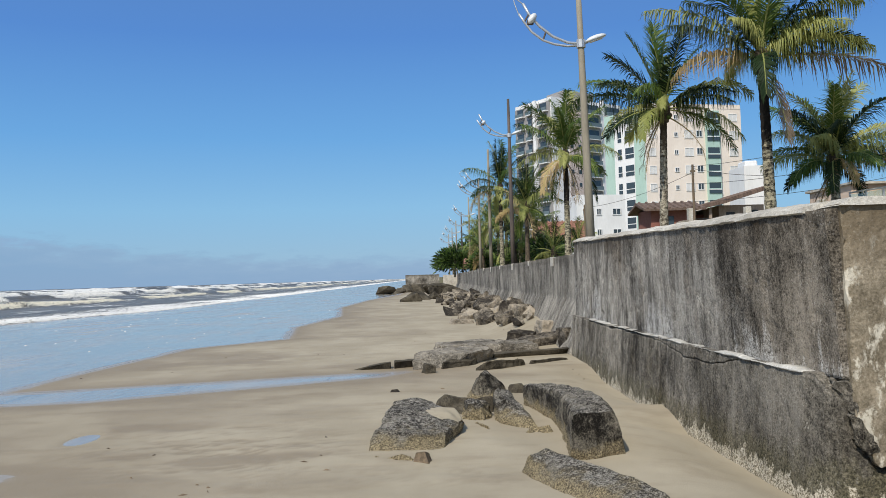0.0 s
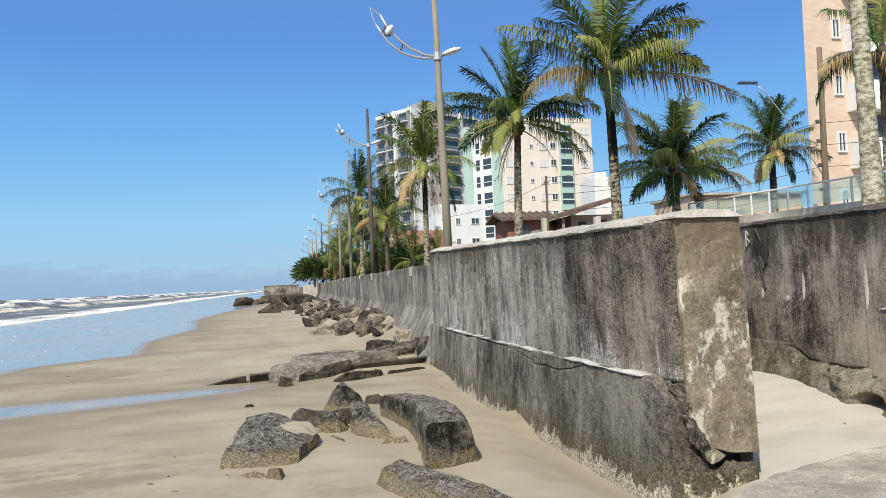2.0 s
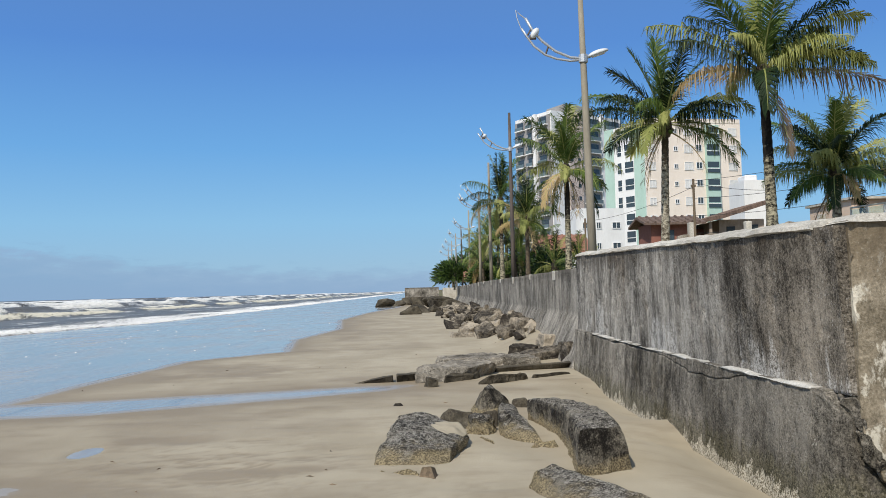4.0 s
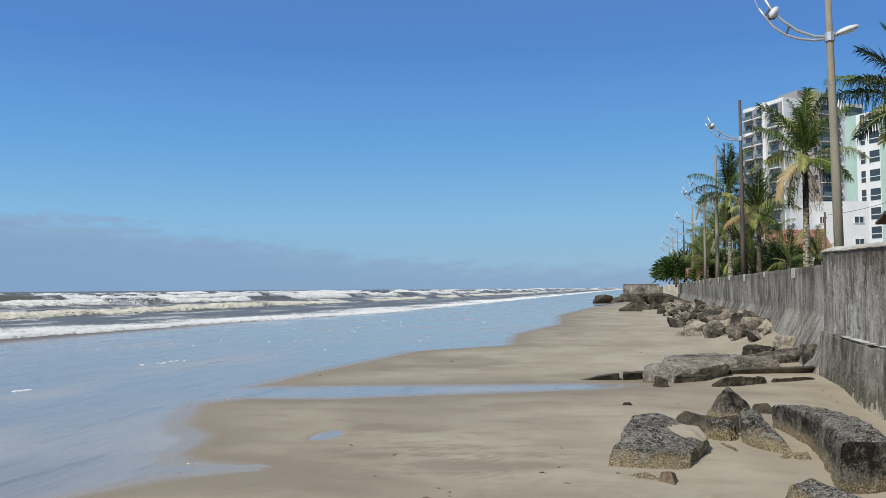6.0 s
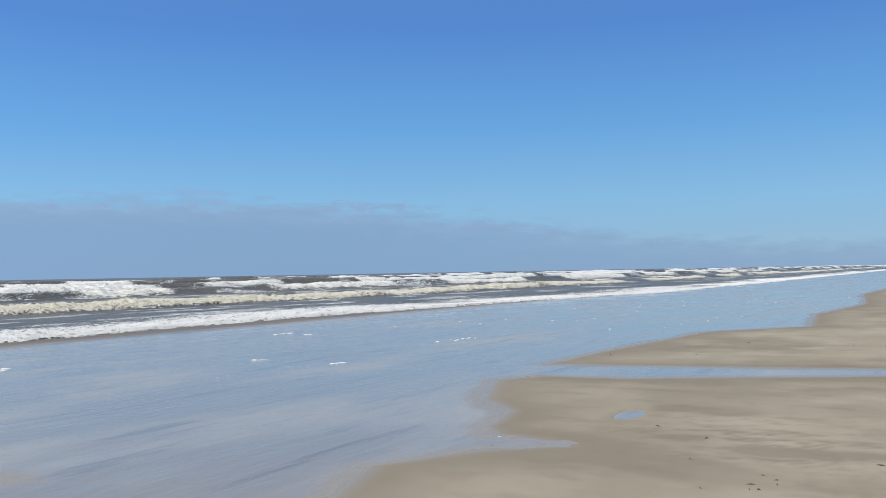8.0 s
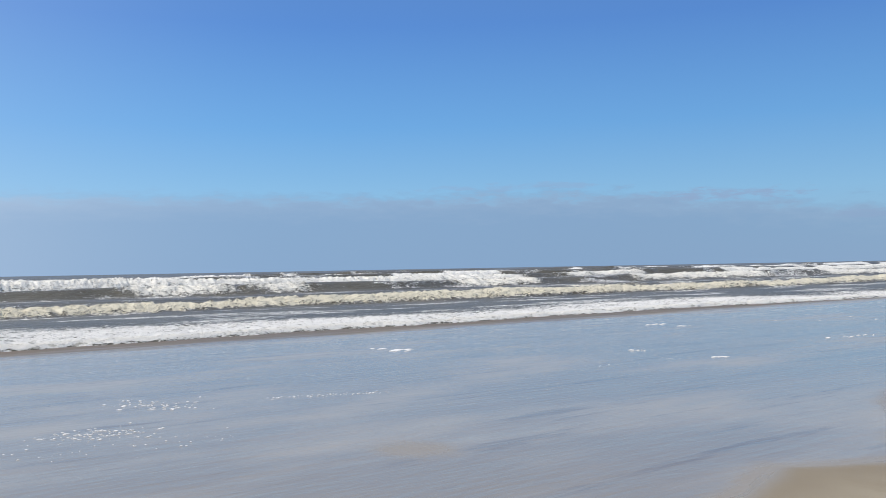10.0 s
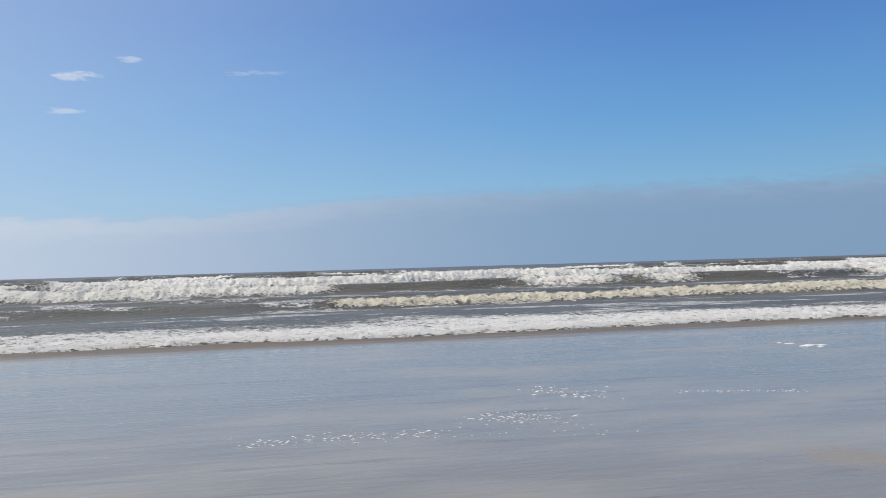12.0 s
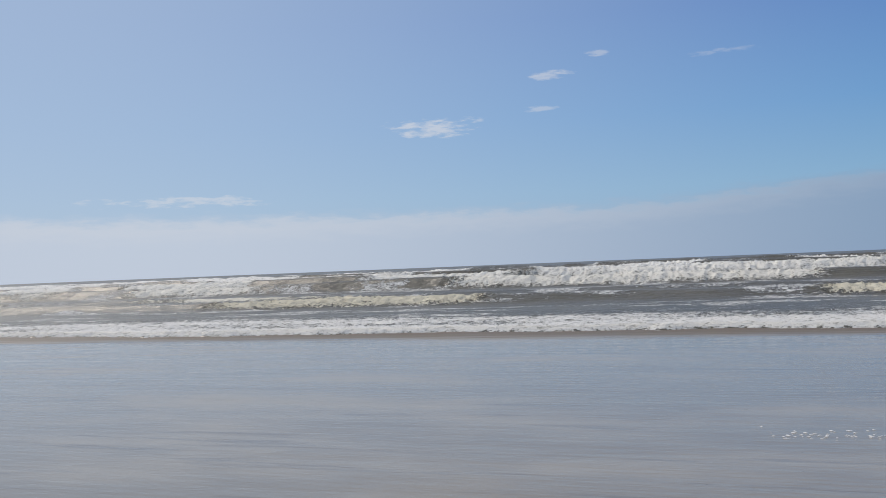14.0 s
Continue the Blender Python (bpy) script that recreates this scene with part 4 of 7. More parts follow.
def coping(name, y0, y1, x0, zfn, parent, mat=COPING, seed=0, depth=0.75, rise=0.10, over=0.03):
    """Rough mortar coping with a sloped front, swept along y."""
    Yg, Tg = np.meshgrid(np.arange(y0, y1 + 0.01, 0.09), np.arange(6), indexing="ij")
    px = np.array([0.02, -over, -over + 0.02, 0.10, 0.25, depth])[Tg]
    pz = np.array([-0.02, 0.0, 0.035, rise * 0.75, rise, rise])[Tg]
    Xc = x0(Yg) + px + 0.02 * (fbm(Yg * 2.5, Tg * 0.7, 60 + seed) - 0.5)
    Zc = zfn(Yg) + pz + 0.05 * (fbm(Yg * 1.3, Tg * 0.5, 61 + seed) - 0.5) * (Tg > 0) + 0.02 * (vnoise(Yg * 7, Tg * 2.0, 62 + seed) - 0.5)
    n0 = Xc.shape[0]
    v = np.stack([Xc, Yg, Zc], -1).reshape(-1, 3)
    f = [(i * 6 + k, i * 6 + k + 1, i * 6 + k + 7, i * 6 + k + 6) for i in range(n0 - 1) for k in range(5)]
    f += [tuple(range(5, -1, -1)), tuple((n0 - 1) * 6 + k for k in range(6))]
    f += [(i * 6, (i + 1) * 6, (i + 1) * 6 + 5, i * 6 + 5) for i in range(n0 - 1)]
    bm = bmesh.new()
    vs = [bm.verts.new(p) for p in v]
    for q in f:
        bm.faces.new([vs[k] for k in q])
    bmesh.ops.recalc_face_normals(bm, faces=bm.faces)
    return part(name, bm, mat, parent, "pale rough mortar coping")


coping("coping", 8.15, 20.72, lambda Y: upper_face(Y, Y * 0 + 2.5) - 0.005, wall_top, near_wall)

# end pier: plastered, peeling, split off from the footing
Xp, Zp = np.meshgrid(np.linspace(0, 1, 48), np.linspace(0.16, 2.54, 110), indexing="ij")
Xp = (3.84 - 0.025 * Zp) + Xp * (0.69 - 0.012 * Zp)
Yp = 7.70 + 0.015 * (fbm(Xp * 3, Zp * 3, 33) - 0.5) + 0.012 * (fbm(Xp * 14, Zp * 14, 34) - 0.5)
chip = smooth(fbm(Xp * 6, Zp * 2, 35), 0.45, 0.6) * (np.exp(-((Xp - 3.84 + 0.025 * Zp) / 0.04) ** 2))
Yp = Yp + 0.04 * chip
low = np.interp(Xp, (3.80, 3.84, 3.89, 4.03, 4.20, 4.53), (0.66, 0.54, 0.463, 0.336, 0.27, 0.235)) + 0.03 * (fbm(Xp * 12, Xp * 0, 36, 4) - 0.5)
Zp = np.maximum(Zp, low)
bm = bmesh.new()
n0, n1 = Xp.shape
fr = [[bm.verts.new((Xp[i, j], Yp[i, j], Zp[i, j])) for j in range(n1)] for i in range(n0)]
bk = [[bm.verts.new((Xp[i, j] + (0.01 if i == n0 - 1 else 0), 8.22, Zp[i, j])) for j in (0, n1 - 1)] for i in range(n0)]
for i in range(n0 - 1):
    for j in range(n1 - 1):
        bm.faces.new((fr[i][j], fr[i + 1][j], fr[i + 1][j + 1], fr[i][j + 1]))
    bm.faces.new((fr[i][0], bk[i][0], bk[i + 1][0], fr[i + 1][0]))
    bm.faces.new((fr[i][-1], fr[i + 1][-1], bk[i + 1][1], bk[i][1]))
    bm.faces.new((bk[i][0], bk[i][1], bk[i + 1][1], bk[i + 1][0]))
bm.faces.new([fr[0][j] for j in range(n1)] + [bk[0][1], bk[0][0]])
bm.faces.new([fr[-1][j] for j in range(n1 - 1, -1, -1)] + [bk[-1][0], bk[-1][1]])
bmesh.ops.dissolve_degenerate(bm, dist=0.0005, edges=bm.edges)
bmesh.ops.recalc_face_normals(bm, faces=bm.faces)
part("end_pier", bm, PIER, near_wall, "tan plastered end pier with peeling patches")
bm = box(3.755, 4.47, 7.66, 8.30, 2.52, 2.60)
for v in bm.verts:
    if v.co.z > 2.55:
        v.co.x += 0.14 * (1 if v.co.x < 4 else -1)
        v.co.y += 0.06 if v.co.y < 8 else 0
bmesh.ops.subdivide_edges(bm, edges=bm.edges[:], cuts=5, use_grid_fill=True)
for v in bm.verts:
    v.co += Vector(noise.noise_vector(v.co * 5)) * 0.014
part("pier_cap", bm, COPING, near_wall, "pale mortar cap")
part("pier_side", box(4.40, 4.53, 7.84, 8.4, -0.6, 0.6), FOOT, near_wall, "dark pier side below the plaster")
part("pier_core", box(3.92, 4.50, 7.98, 8.5, -0.6, 1.0), FOOT, near_wall, "broken dark pier base")


def hull(points, cuts=2, rough=0.02, seed=0, scale=4.0, bevel=0.02):
    """A broken concrete lump: the hull of a few points, chamfered, cut fine and roughened."""
    bm = bmesh.new()
    for p in points:
        bm.verts.new(p)
    r = bmesh.ops.convex_hull(bm, input=bm.verts)
    bmesh.ops.delete(bm, geom=list({g for g in r["geom_interior"] if isinstance(g, bmesh.types.BMVert)}), context="VERTS")
    bmesh.ops.dissolve_limit(bm, angle_limit=radians(8), verts=bm.verts, edges=bm.edges)
    if bevel:
        bmesh.ops.bevel(bm, geom=bm.edges[:], offset=bevel, segments=2, affect="EDGES", profile=0.6)
    bmesh.ops.triangulate(bm, faces=bm.faces)
    for k in range(cuts):
        long = [e for e in bm.edges if e.calc_length() > 0.30 / 2 ** k * (1 if scale > 2 else 4)]
        if long:
            bmesh.ops.subdivide_edges(bm, edges=long, cuts=1)
            bmesh.ops.triangulate(bm, faces=bm.faces)
    o = Vector((seed * 3.7, seed * 1.3, seed * 2.1))
    bm.normal_update()
    for v in bm.verts:
        d = 0.62 * noise.noise(v.co * scale + o) + 0.38 * noise.noise(v.co * scale * 3.1 + o)
        v.co += v.normal * rough * d * 1.6
    bmesh.ops.recalc_face_normals(bm, faces=bm.faces)
    return bm


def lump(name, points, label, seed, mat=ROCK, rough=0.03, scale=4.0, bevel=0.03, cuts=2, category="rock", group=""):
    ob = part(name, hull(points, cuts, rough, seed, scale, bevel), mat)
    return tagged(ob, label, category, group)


def slab_points(cx, cy, z0, w, d, h, rz, tilt=(0, 0), taper=0.1, seed=0):
    """Corners of a block w wide (x), d long (y), h high with its base centre at cx, cy, z0."""
    rnd = random.Random(seed)
    m = pose(cx, cy, z0, tilt[0], tilt[1], rz)
    pts = []
    for sx_ in (-1, 1):
        for sy_ in (-1, 1):
            for k in (0, 1):
                s = 1 - taper * k
                pts.append(m @ Vector((sx_ * w / 2 * s * rnd.uniform(0.9, 1.1), sy_ * d / 2 * s * rnd.uniform(0.93, 1.07), (h * rnd.uniform(0.92, 1.06) if k else -0.12))))
    return pts


# rubble left in the break between footing and pier
lump("broken_wedge", [(3.70, 7.83, 0.93), (3.80, 7.78, 0.94), (3.86, 7.72, 0.80), (3.85, 7.71, 0.62), (3.79, 7.74, 0.64), (3.76, 7.78, 0.76), (3.85, 8.2, 0.95), (3.95, 8.2, 0.6), (3.75, 8.2, 0.93)],
     "broken concrete wedge in the crack of the pier", 52, FOOT, rough=0.06, scale=9, bevel=0.012, cuts=3, category="rubble")
lump("broken_wedge", [(3.76, 7.70, 0.63), (3.85, 7.66, 0.62), (3.92, 7.66, 0.45), (3.99, 7.67, 0.345), (3.92, 7.66, 0.29), (3.83, 7.66, 0.36), (3.78, 7.68, 0.46), (3.95, 8.1, 0.62), (4.05, 8.1, 0.40), (3.92, 8.1, 0.34)],
     "crumbled grey rubble in the crack of the pier", 53, ROCK, rough=0.06, scale=9, bevel=0.012, cuts=3, category="rubble")
lump("broken_wedge", [(3.915, 7.68, 0.36), (3.985, 7.69, 0.37), (4.17, 7.69, 0.235), (4.01, 7.66, 0.165), (3.96, 7.66, 0.21), (4.0, 7.95, 0.36), (4.15, 7.95, 0.24), (4.0, 7.95, 0.2)],
     "pale triangular concrete chunk under the pier", 54, PIER, rough=0.015, scale=9, bevel=0.010, cuts=2, category="rubble")

# wall set back on the land side, with a broken rubble footing
back_wall = tagged(empty("wall_back"), "stained dark concrete sea wall on a crumbling footing", "sea wall", kind="structure")
Yg, Zg = np.meshgrid(np.arange(-8, 13.6, 0.07), np.linspace(0.6, 2.70, 50), indexing="ij")
Xg = 7.20 + 0.03 * (fbm(Yg * 0.8, Zg, 71) - 0.5) + 0.015 * (fbm(Yg * 6, Zg * 6, 72) - 0.5)
closed_slab("upper_panel", Xg, Yg, Zg, 7.75, BACKW, back_wall)
Yg, Tg = np.meshgrid(np.concatenate([np.arange(-8, 7.5, 0.12), np.arange(7.5, 13.6, 0.035)]), np.linspace(0, 1, 64), indexing="ij")
topz = np.interp(Yg, (6, 9.0, 10.07, 10.86, 11.2, 12.5), (0.9, 0.82, 0.72, 0.77, 0.92, 0.94)) + 0.06 * (fbm(Yg * 2.7, Yg * 0, 73, 4) - 0.5)
Zg = -0.6 + Tg * (topz + 0.6)
crag = smooth(Yg, 11.0, 10.4)
Xg = 7.13 - (0.20 + 0.18 * crag) * np.clip(topz - Zg, 0, 1) + (0.14 + 0.26 * crag) * (fbm(Yg * 1.7, Zg * 2.0, 74) - 0.5) + (0.08 + 0.12 * crag) * (fbm(Yg * 5, Zg * 5, 75) - 0.5) + 0.07 * crag * (fbm(Yg * 14, Zg * 14, 76) - 0.5)
hole = smooth(1.25 - ((Yg - 9.52) / 0.24) ** 2 - ((Zg - 0.27) / 0.15) ** 2 + 0.5 * (fbm(Yg * 6, Zg * 6, 77) - 0.5), 0.0, 0.6)
Xg = np.minimum(Xg + 0.45 * hole + 0.10 * np.exp(-((Zg - topz + 0.03) / 0.022) ** 2) * smooth(Yg, 11.6, 11.0), 7.6)
closed_slab("footing", Xg, Yg, Zg, 7.70, RUBBLE, back_wall, "crumbling rubble footing")
coping("coping", -8, 13.5, lambda Y: Y * 0 + 7.20, lambda Y: Y * 0 + 2.68, back_wall, FARW, 5, rise=0.08)
for y, z, h, w in ((10.95, 1.95, 0.42, 0.03), (9.62, 2.05, 0.62, 0.045), (11.35, 1.62, 0.10, 0.06), (9.3, 1.48, 0.03, 0.16), (12.0, 1.72, 0.16, 0.05)):
    part("bare_plaster_patch", hull([(7.172, y - w / 2, z - h * 0.4), (7.172, y + w / 2, z - h * 0.5), (7.172, y + w * 0.2, z - h), (7.172, y - w * 0.1, z), (7.23, y, z - h * 0.5), (7.23, y + w * 0.3, z - h * 0.3), (7.23, y - w * 0.3, z - h * 0.7)], 1, 0.003, 3, 9, 0.0), LEDGE, back_wall, "white flaked plaster scar")
for pts_ in ([(12.10, 2.62), (11.98, 2.42), (12.02, 2.2), (11.92, 2.0), (11.85, 2.1), (11.78, 2.45), (11.74, 2.66)], [(11.98, 2.36), (12.06, 2.2), (12.0, 2.02), (11.9, 1.7)]):
    part("spray_line", tube([(7.175, y, z) for y, z in pts_], 0.016, 6), WIRE, back_wall, "faded dark spray-paint line")
for pts_ in ([(12.38, 2.60), (12.38, 2.36)], [(12.38, 2.60), (12.30, 2.54), (12.37, 2.49), (12.28, 2.43), (12.38, 2.36)]):
    part("spray_line", tube([(7.172, y, z) for y, z in pts_], 0.011, 6), LEDGE, back_wall, "white spray-paint scrawl")
tagged(part("wall_return", box(4.3, 7.8, 13.45, 13.9, -0.5, 2.45), BACKW), "plain dark concrete return wall", "wall", kind="structure")

# far wall: cast panels, flared at the foot, with white mortar at the joints
far_wall = tagged(empty("wall_far"), "long grey concrete sea wall of cast panels", "sea wall", kind="structure")


def far_panel(y0, y1):
    Yg, Tg = np.meshgrid(np.arange(y0, y1, 0.4), np.linspace(0, 1, 30), indexing="ij")
    Zg = -0.5 + Tg * 3.0 + 0.03 * (fbm(Yg * 1.4, Yg * 0, 80, 2) - 0.5) * (Tg > 0.98)
    x0 = np.interp(Yg, [20, 60, 96, 150], [4.0, 3.85, 4.5, 4.6])
    flare = np.clip(1.20 - Zg, 0, 1.7)
    Xg = x0 - 0.44 * flare - 0.04 * smooth(Zg, 1.24, 1.19) + 0.03 * (fbm(Yg * 0.8, Zg * 1.2, 81) - 0.5)
    closed_slab("wall_panel", Xg, Yg, Zg, 5.0, FARW, far_wall)


edges = [20.9, 26.8] + [26.8 + 6.0 * i for i in range(1, 17)]
far_panel(edges[0], edges[-1])
for k, y0 in enumerate(edges[:-1]):
    x0 = float(np.interp(y0, [20, 60, 96, 150], [4.0, 3.85, 4.5, 4.6]))
    part("mortar_patch", box(x0 - 0.018, x0 + 0.3, y0 - 0.22, y0 + 0.16 + 0.2 * (k % 3 == 1), 2.32 - 0.10 * (k % 2), 2.51, 0.008), COPING, far_wall, "white mortar patch over the joint")
tagged(part("wall_end_return", box(-3.2, 2.4, 143, 143.6, -0.5, 2.55, 0.04), FARW), "short pale concrete wall running out to the water", "wall", kind="structure")
tagged(part("wall_end_block", box(2.6, 5.4, 123, 124, -0.5, 2.35, 0.04), COPING), "pale concrete wall block at the far steps", "wall", kind="structure")

# promenade fill behind the walls
bm = bmesh.new()
for x0, x1, y0, y1 in ((4.55, 400, 20.9, 900), (4.36, 400, 13.9, 20.9), (7.76, 400, -200, 13.9)):
    box(x0, x1, y0, y1, -1.0, 2.12, bm=bm)
tagged(part("promenade", bm, SOIL), "dry grassy promenade strip behind the sea wall", "promenade", kind="structure")

# ---- broken concrete on the beach ----
g = ground_z
lump("broken_slab", [(-0.72, 9.85, -0.1), (0.15, 9.8, -0.1), (0.22, 10.3, -0.1), (0.38, 11.4, -0.1), (-0.4, 11.9, -0.1), (-0.62, 10.2, 0.21), (-0.15, 10.05, 0.18), (0.2, 10.15, 0.17), (0.46, 11.1, 0.13),
                      (0.05, 11.6, 0.34), (-0.22, 11.5, 0.42), (-0.44, 11.3, 0.42), (-0.69, 9.93, 0.08)], "tilted broken concrete slab crusted with barnacles on the sand", 1, rough=0.035, bevel=0.03, cuts=3)


def curved_block(name, stations, label, mat, seed, category="rock"):
    """A cast block swept through stations (y, left foot, left top, right top, right foot, height), its near end squared off, then worn."""
    st = np.array(stations, float)
    yy = np.arange(st[0, 0], st[-1, 0] + 0.01, 0.05)
    cols = [np.interp(yy, st[:, 0], st[:, k]) for k in range(1, 6)]
    prof = [(0, 0.0), (0, 0.25), (0, 0.5), (0, 0.75), (0, 0.90), (0.04, 0.97), (0.10, 1.0)] + [(u, 1.0) for u in np.linspace(0.18, 0.82, 9)] + [(0.90, 1.0), (0.96, 0.97), (1, 0.90), (1, 0.75), (1, 0.5), (1, 0.25), (1, 0.0)]
    rings = []
    for k, y in enumerate(yy):
        lf, lt, rt, rf, h = (c[k] for c in cols)
        rings.append([Vector((lf + (lt - lf) * w + u * ((rf + (rt - rf) * w) - (lf + (lt - lf) * w)), y + 0.22 * u * max(0, 1 - (y - yy[0]) / 1.2), -0.12 + (h + 0.12) * w)) for u, w in prof])
    first, last = rings[0], rings[-1]
    for ring, front in ((first, True), (last, False)):
        foot = Vector(((ring[0].x + ring[-1].x) / 2, (ring[0].y + ring[-1].y) / 2, -0.12))
        for s_ in (0.95, 0.85, 0.68, 0.5, 0.32, 0.15, 0.01):
            inner = [foot.lerp(q, s_) for q in ring]
            rings = [inner] + rings if front else rings + [inner]
    bm = bmesh.new()
    vs = [[bm.verts.new(q) for q in r] for r in rings]
    for r0, r1 in zip(vs, vs[1:]):
        for k in range(len(prof) - 1):
            bm.faces.new((r0[k], r0[k + 1], r1[k + 1], r1[k]))
    bmesh.ops.recalc_face_normals(bm, faces=bm.faces)
    bmesh.ops.subdivide_edges(bm, edges=bm.edges[:], cuts=1, use_grid_fill=True)
    bm.normal_update()
    o = Vector((seed * 3.1, seed * 1.7, seed))
    for v in bm.verts:
        rib = noise.noise(Vector((v.co.x * 1.2, v.co.y * 9.0, 3.0))) * (v.normal.z > 0.6)
        v.co += v.normal * (0.030 * noise.noise(v.co * 3.0 + o) + 0.020 * noise.noise(v.co * 9.0 + o) + 0.010 * noise.noise(v.co * 24.0 + o) + 0.014 * rib)
    return tagged(part(name, bm, mat), label, category)


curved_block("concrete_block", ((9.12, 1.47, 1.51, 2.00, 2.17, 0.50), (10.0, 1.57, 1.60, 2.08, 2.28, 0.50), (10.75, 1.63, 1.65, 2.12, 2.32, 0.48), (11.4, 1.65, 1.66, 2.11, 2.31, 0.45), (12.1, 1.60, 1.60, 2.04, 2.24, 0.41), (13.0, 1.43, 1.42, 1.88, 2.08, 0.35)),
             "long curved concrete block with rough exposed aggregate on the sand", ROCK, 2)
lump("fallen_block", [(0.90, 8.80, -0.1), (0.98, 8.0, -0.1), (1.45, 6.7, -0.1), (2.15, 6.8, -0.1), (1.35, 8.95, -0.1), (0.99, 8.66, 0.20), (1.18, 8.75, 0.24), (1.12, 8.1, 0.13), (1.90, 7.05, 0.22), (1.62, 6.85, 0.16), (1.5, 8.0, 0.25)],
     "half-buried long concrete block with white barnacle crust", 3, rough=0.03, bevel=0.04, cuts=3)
lump("pointed_chunk", [(0.55, 13.7, -0.1), (1.15, 13.3, -0.1), (1.45, 14.0, -0.1), (0.6, 14.4, -0.1), (0.84, 13.6, 0.48), (0.92, 13.8, 0.50), (1.2, 13.9, 0.28)], "pointed chunk of broken concrete", 4, rough=0.035, bevel=0.015, cuts=3)
lump("shell_covered_rock", [(0.44, 11.85, -0.1), (0.78, 11.6, -0.1), (0.92, 12.2, -0.1), (0.5, 12.4, -0.1), (0.50, 11.9, 0.22), (0.70, 11.85, 0.27), (0.86, 12.1, 0.22), (0.56, 12.3, 0.26)],
     "knobbly rock covered with yellowish shells", 5, rough=0.06, scale=7, bevel=0.04, cuts=3)
lump("leaning_slab", [(0.90, 11.55, -0.1), (1.46, 10.95, -0.1), (1.25, 12.8, -0.1), (0.98, 12.6, -0.1), (0.90, 11.95, 0.40), (0.98, 12.15, 0.42), (1.14, 12.25, 0.37), (1.40, 11.15, 0.06), (0.95, 11.5, 0.10)], "leaning triangular concrete slab", 6, rough=0.03, bevel=0.015, cuts=3)
lump("dark_stone", [(0.06, 12.4, -0.1), (0.55, 12.2, -0.1), (0.66, 12.9, -0.1), (0.1, 13.0, -0.1), (0.12, 12.5, 0.20), (0.26, 12.5, 0.27), (0.58, 12.6, 0.22), (0.24, 12.8, 0.27)], "dark wet stone wedged between slabs", 7, DARKSLAB, rough=0.04, cuts=3)
lump("dark_stone", [(0.62, 12.4, -0.1), (0.95, 12.3, -0.1), (0.98, 12.8, -0.1), (0.6, 12.9, -0.1), (0.66, 12.5, 0.24), (0.94, 12.5, 0.25), (0.9, 12.8, 0.24)], "dark wet stone wedged between slabs", 17, DARKSLAB, rough=0.04, cuts=2)
lump("dark_stone", [(1.30, 14.3, -0.1), (1.72, 14.2, -0.1), (1.75, 14.8, -0.1), (1.36, 14.9, -0.1), (1.38, 14.5, 0.14), (1.55, 14.4, 0.18), (1.64, 14.7, 0.10)], "small dark brown stone on the sand", 8, DARKSLAB, rough=0.04, cuts=2)
lump("small_rubble", [(1.18, 10.9, -0.1), (1.62, 10.75, -0.1), (1.60, 11.1, -0.1), (1.2, 11.2, -0.1), (1.3, 11.0, 0.07), (1.52, 10.9, 0.09)], "low crust of shelly rubble", 9, rough=0.05, scale=9, bevel=0.02)
lump("small_rubble", [(0.55, 11.5, -0.1), (0.82, 10.85, -0.1), (0.86, 11.2, -0.1), (0.62, 11.5, 0.08), (0.76, 11.1, 0.07)], "low crust of shelly rubble", 10, rough=0.05, scale=9, bevel=0.02)
lump("rubble_base", [(-0.95, 9.75, -0.1), (-0.1, 9.25, -0.1), (0.0, 9.6, -0.1), (-0.7, 9.85, -0.1), (-0.6, 9.55, 0.05), (-0.2, 9.38, 0.08)], "low crust of shelly rubble by the slab", 11, rough=0.05, scale=9, bevel=0.02)
lump("brick_fragment", [(-0.20, 9.30, -0.05), (0.02, 9.15, -0.05), (0.05, 9.35, -0.05), (-0.14, 9.45, -0.05), (-0.14, 9.30, 0.12), (-0.05, 9.25, 0.14), (0.0, 9.38, 0.10)], "broken brown brick fragment", 12, BRICK_STAIN, rough=0.008, bevel=0.008, cuts=1, category="brick")
lump("pebble", [(-0.68, 15.0, 0.0), (-0.48, 14.98, 0.0), (-0.45, 15.1, 0.0), (-0.66, 15.12, 0.0), (-0.62, 15.03, 0.08), (-0.52, 15.05, 0.08)], "small dark pebble on the sand", 13, FAR_ROCK, rough=0.01, bevel=0.01, cuts=1)
lump("pebble", [(-1.3, 10.85, -0.02), (-1.24, 10.83, -0.02), (-1.22, 10.92, -0.02), (-1.29, 10.9, 0.05)], "tiny dark pebble on the sand", 14, FAR_ROCK, rough=0.004, bevel=0.0, cuts=1)
# sand lying on the tilted slab
bm = hull([(-0.24, 10.74, 0.275), (-0.1, 11.15, 0.325), (0.35, 11.42, 0.275), (0.45, 11.03, 0.175), (-0.18, 10.79, 0.28), (0.0, 11.11, 0.305), (0.30, 11.36, 0.26), (0.42, 11.03, 0.165), (0.22, 10.62, 0.145), (-0.12, 10.56, 0.205), (0.10, 10.9, 0.288), (0.25, 11.0, 0.262), (0.1, 10.72, 0.232), (0.2, 10.5, 0.15), (-0.05, 10.7, 0.12), (0.3, 11.1, 0.05)], 3, 0.018, 15, 6, 0.03)
tagged(part("sand_patch", bm, SAND, smooth=True), "patch of blown sand lying on the slab", "sand", kind="stuff")

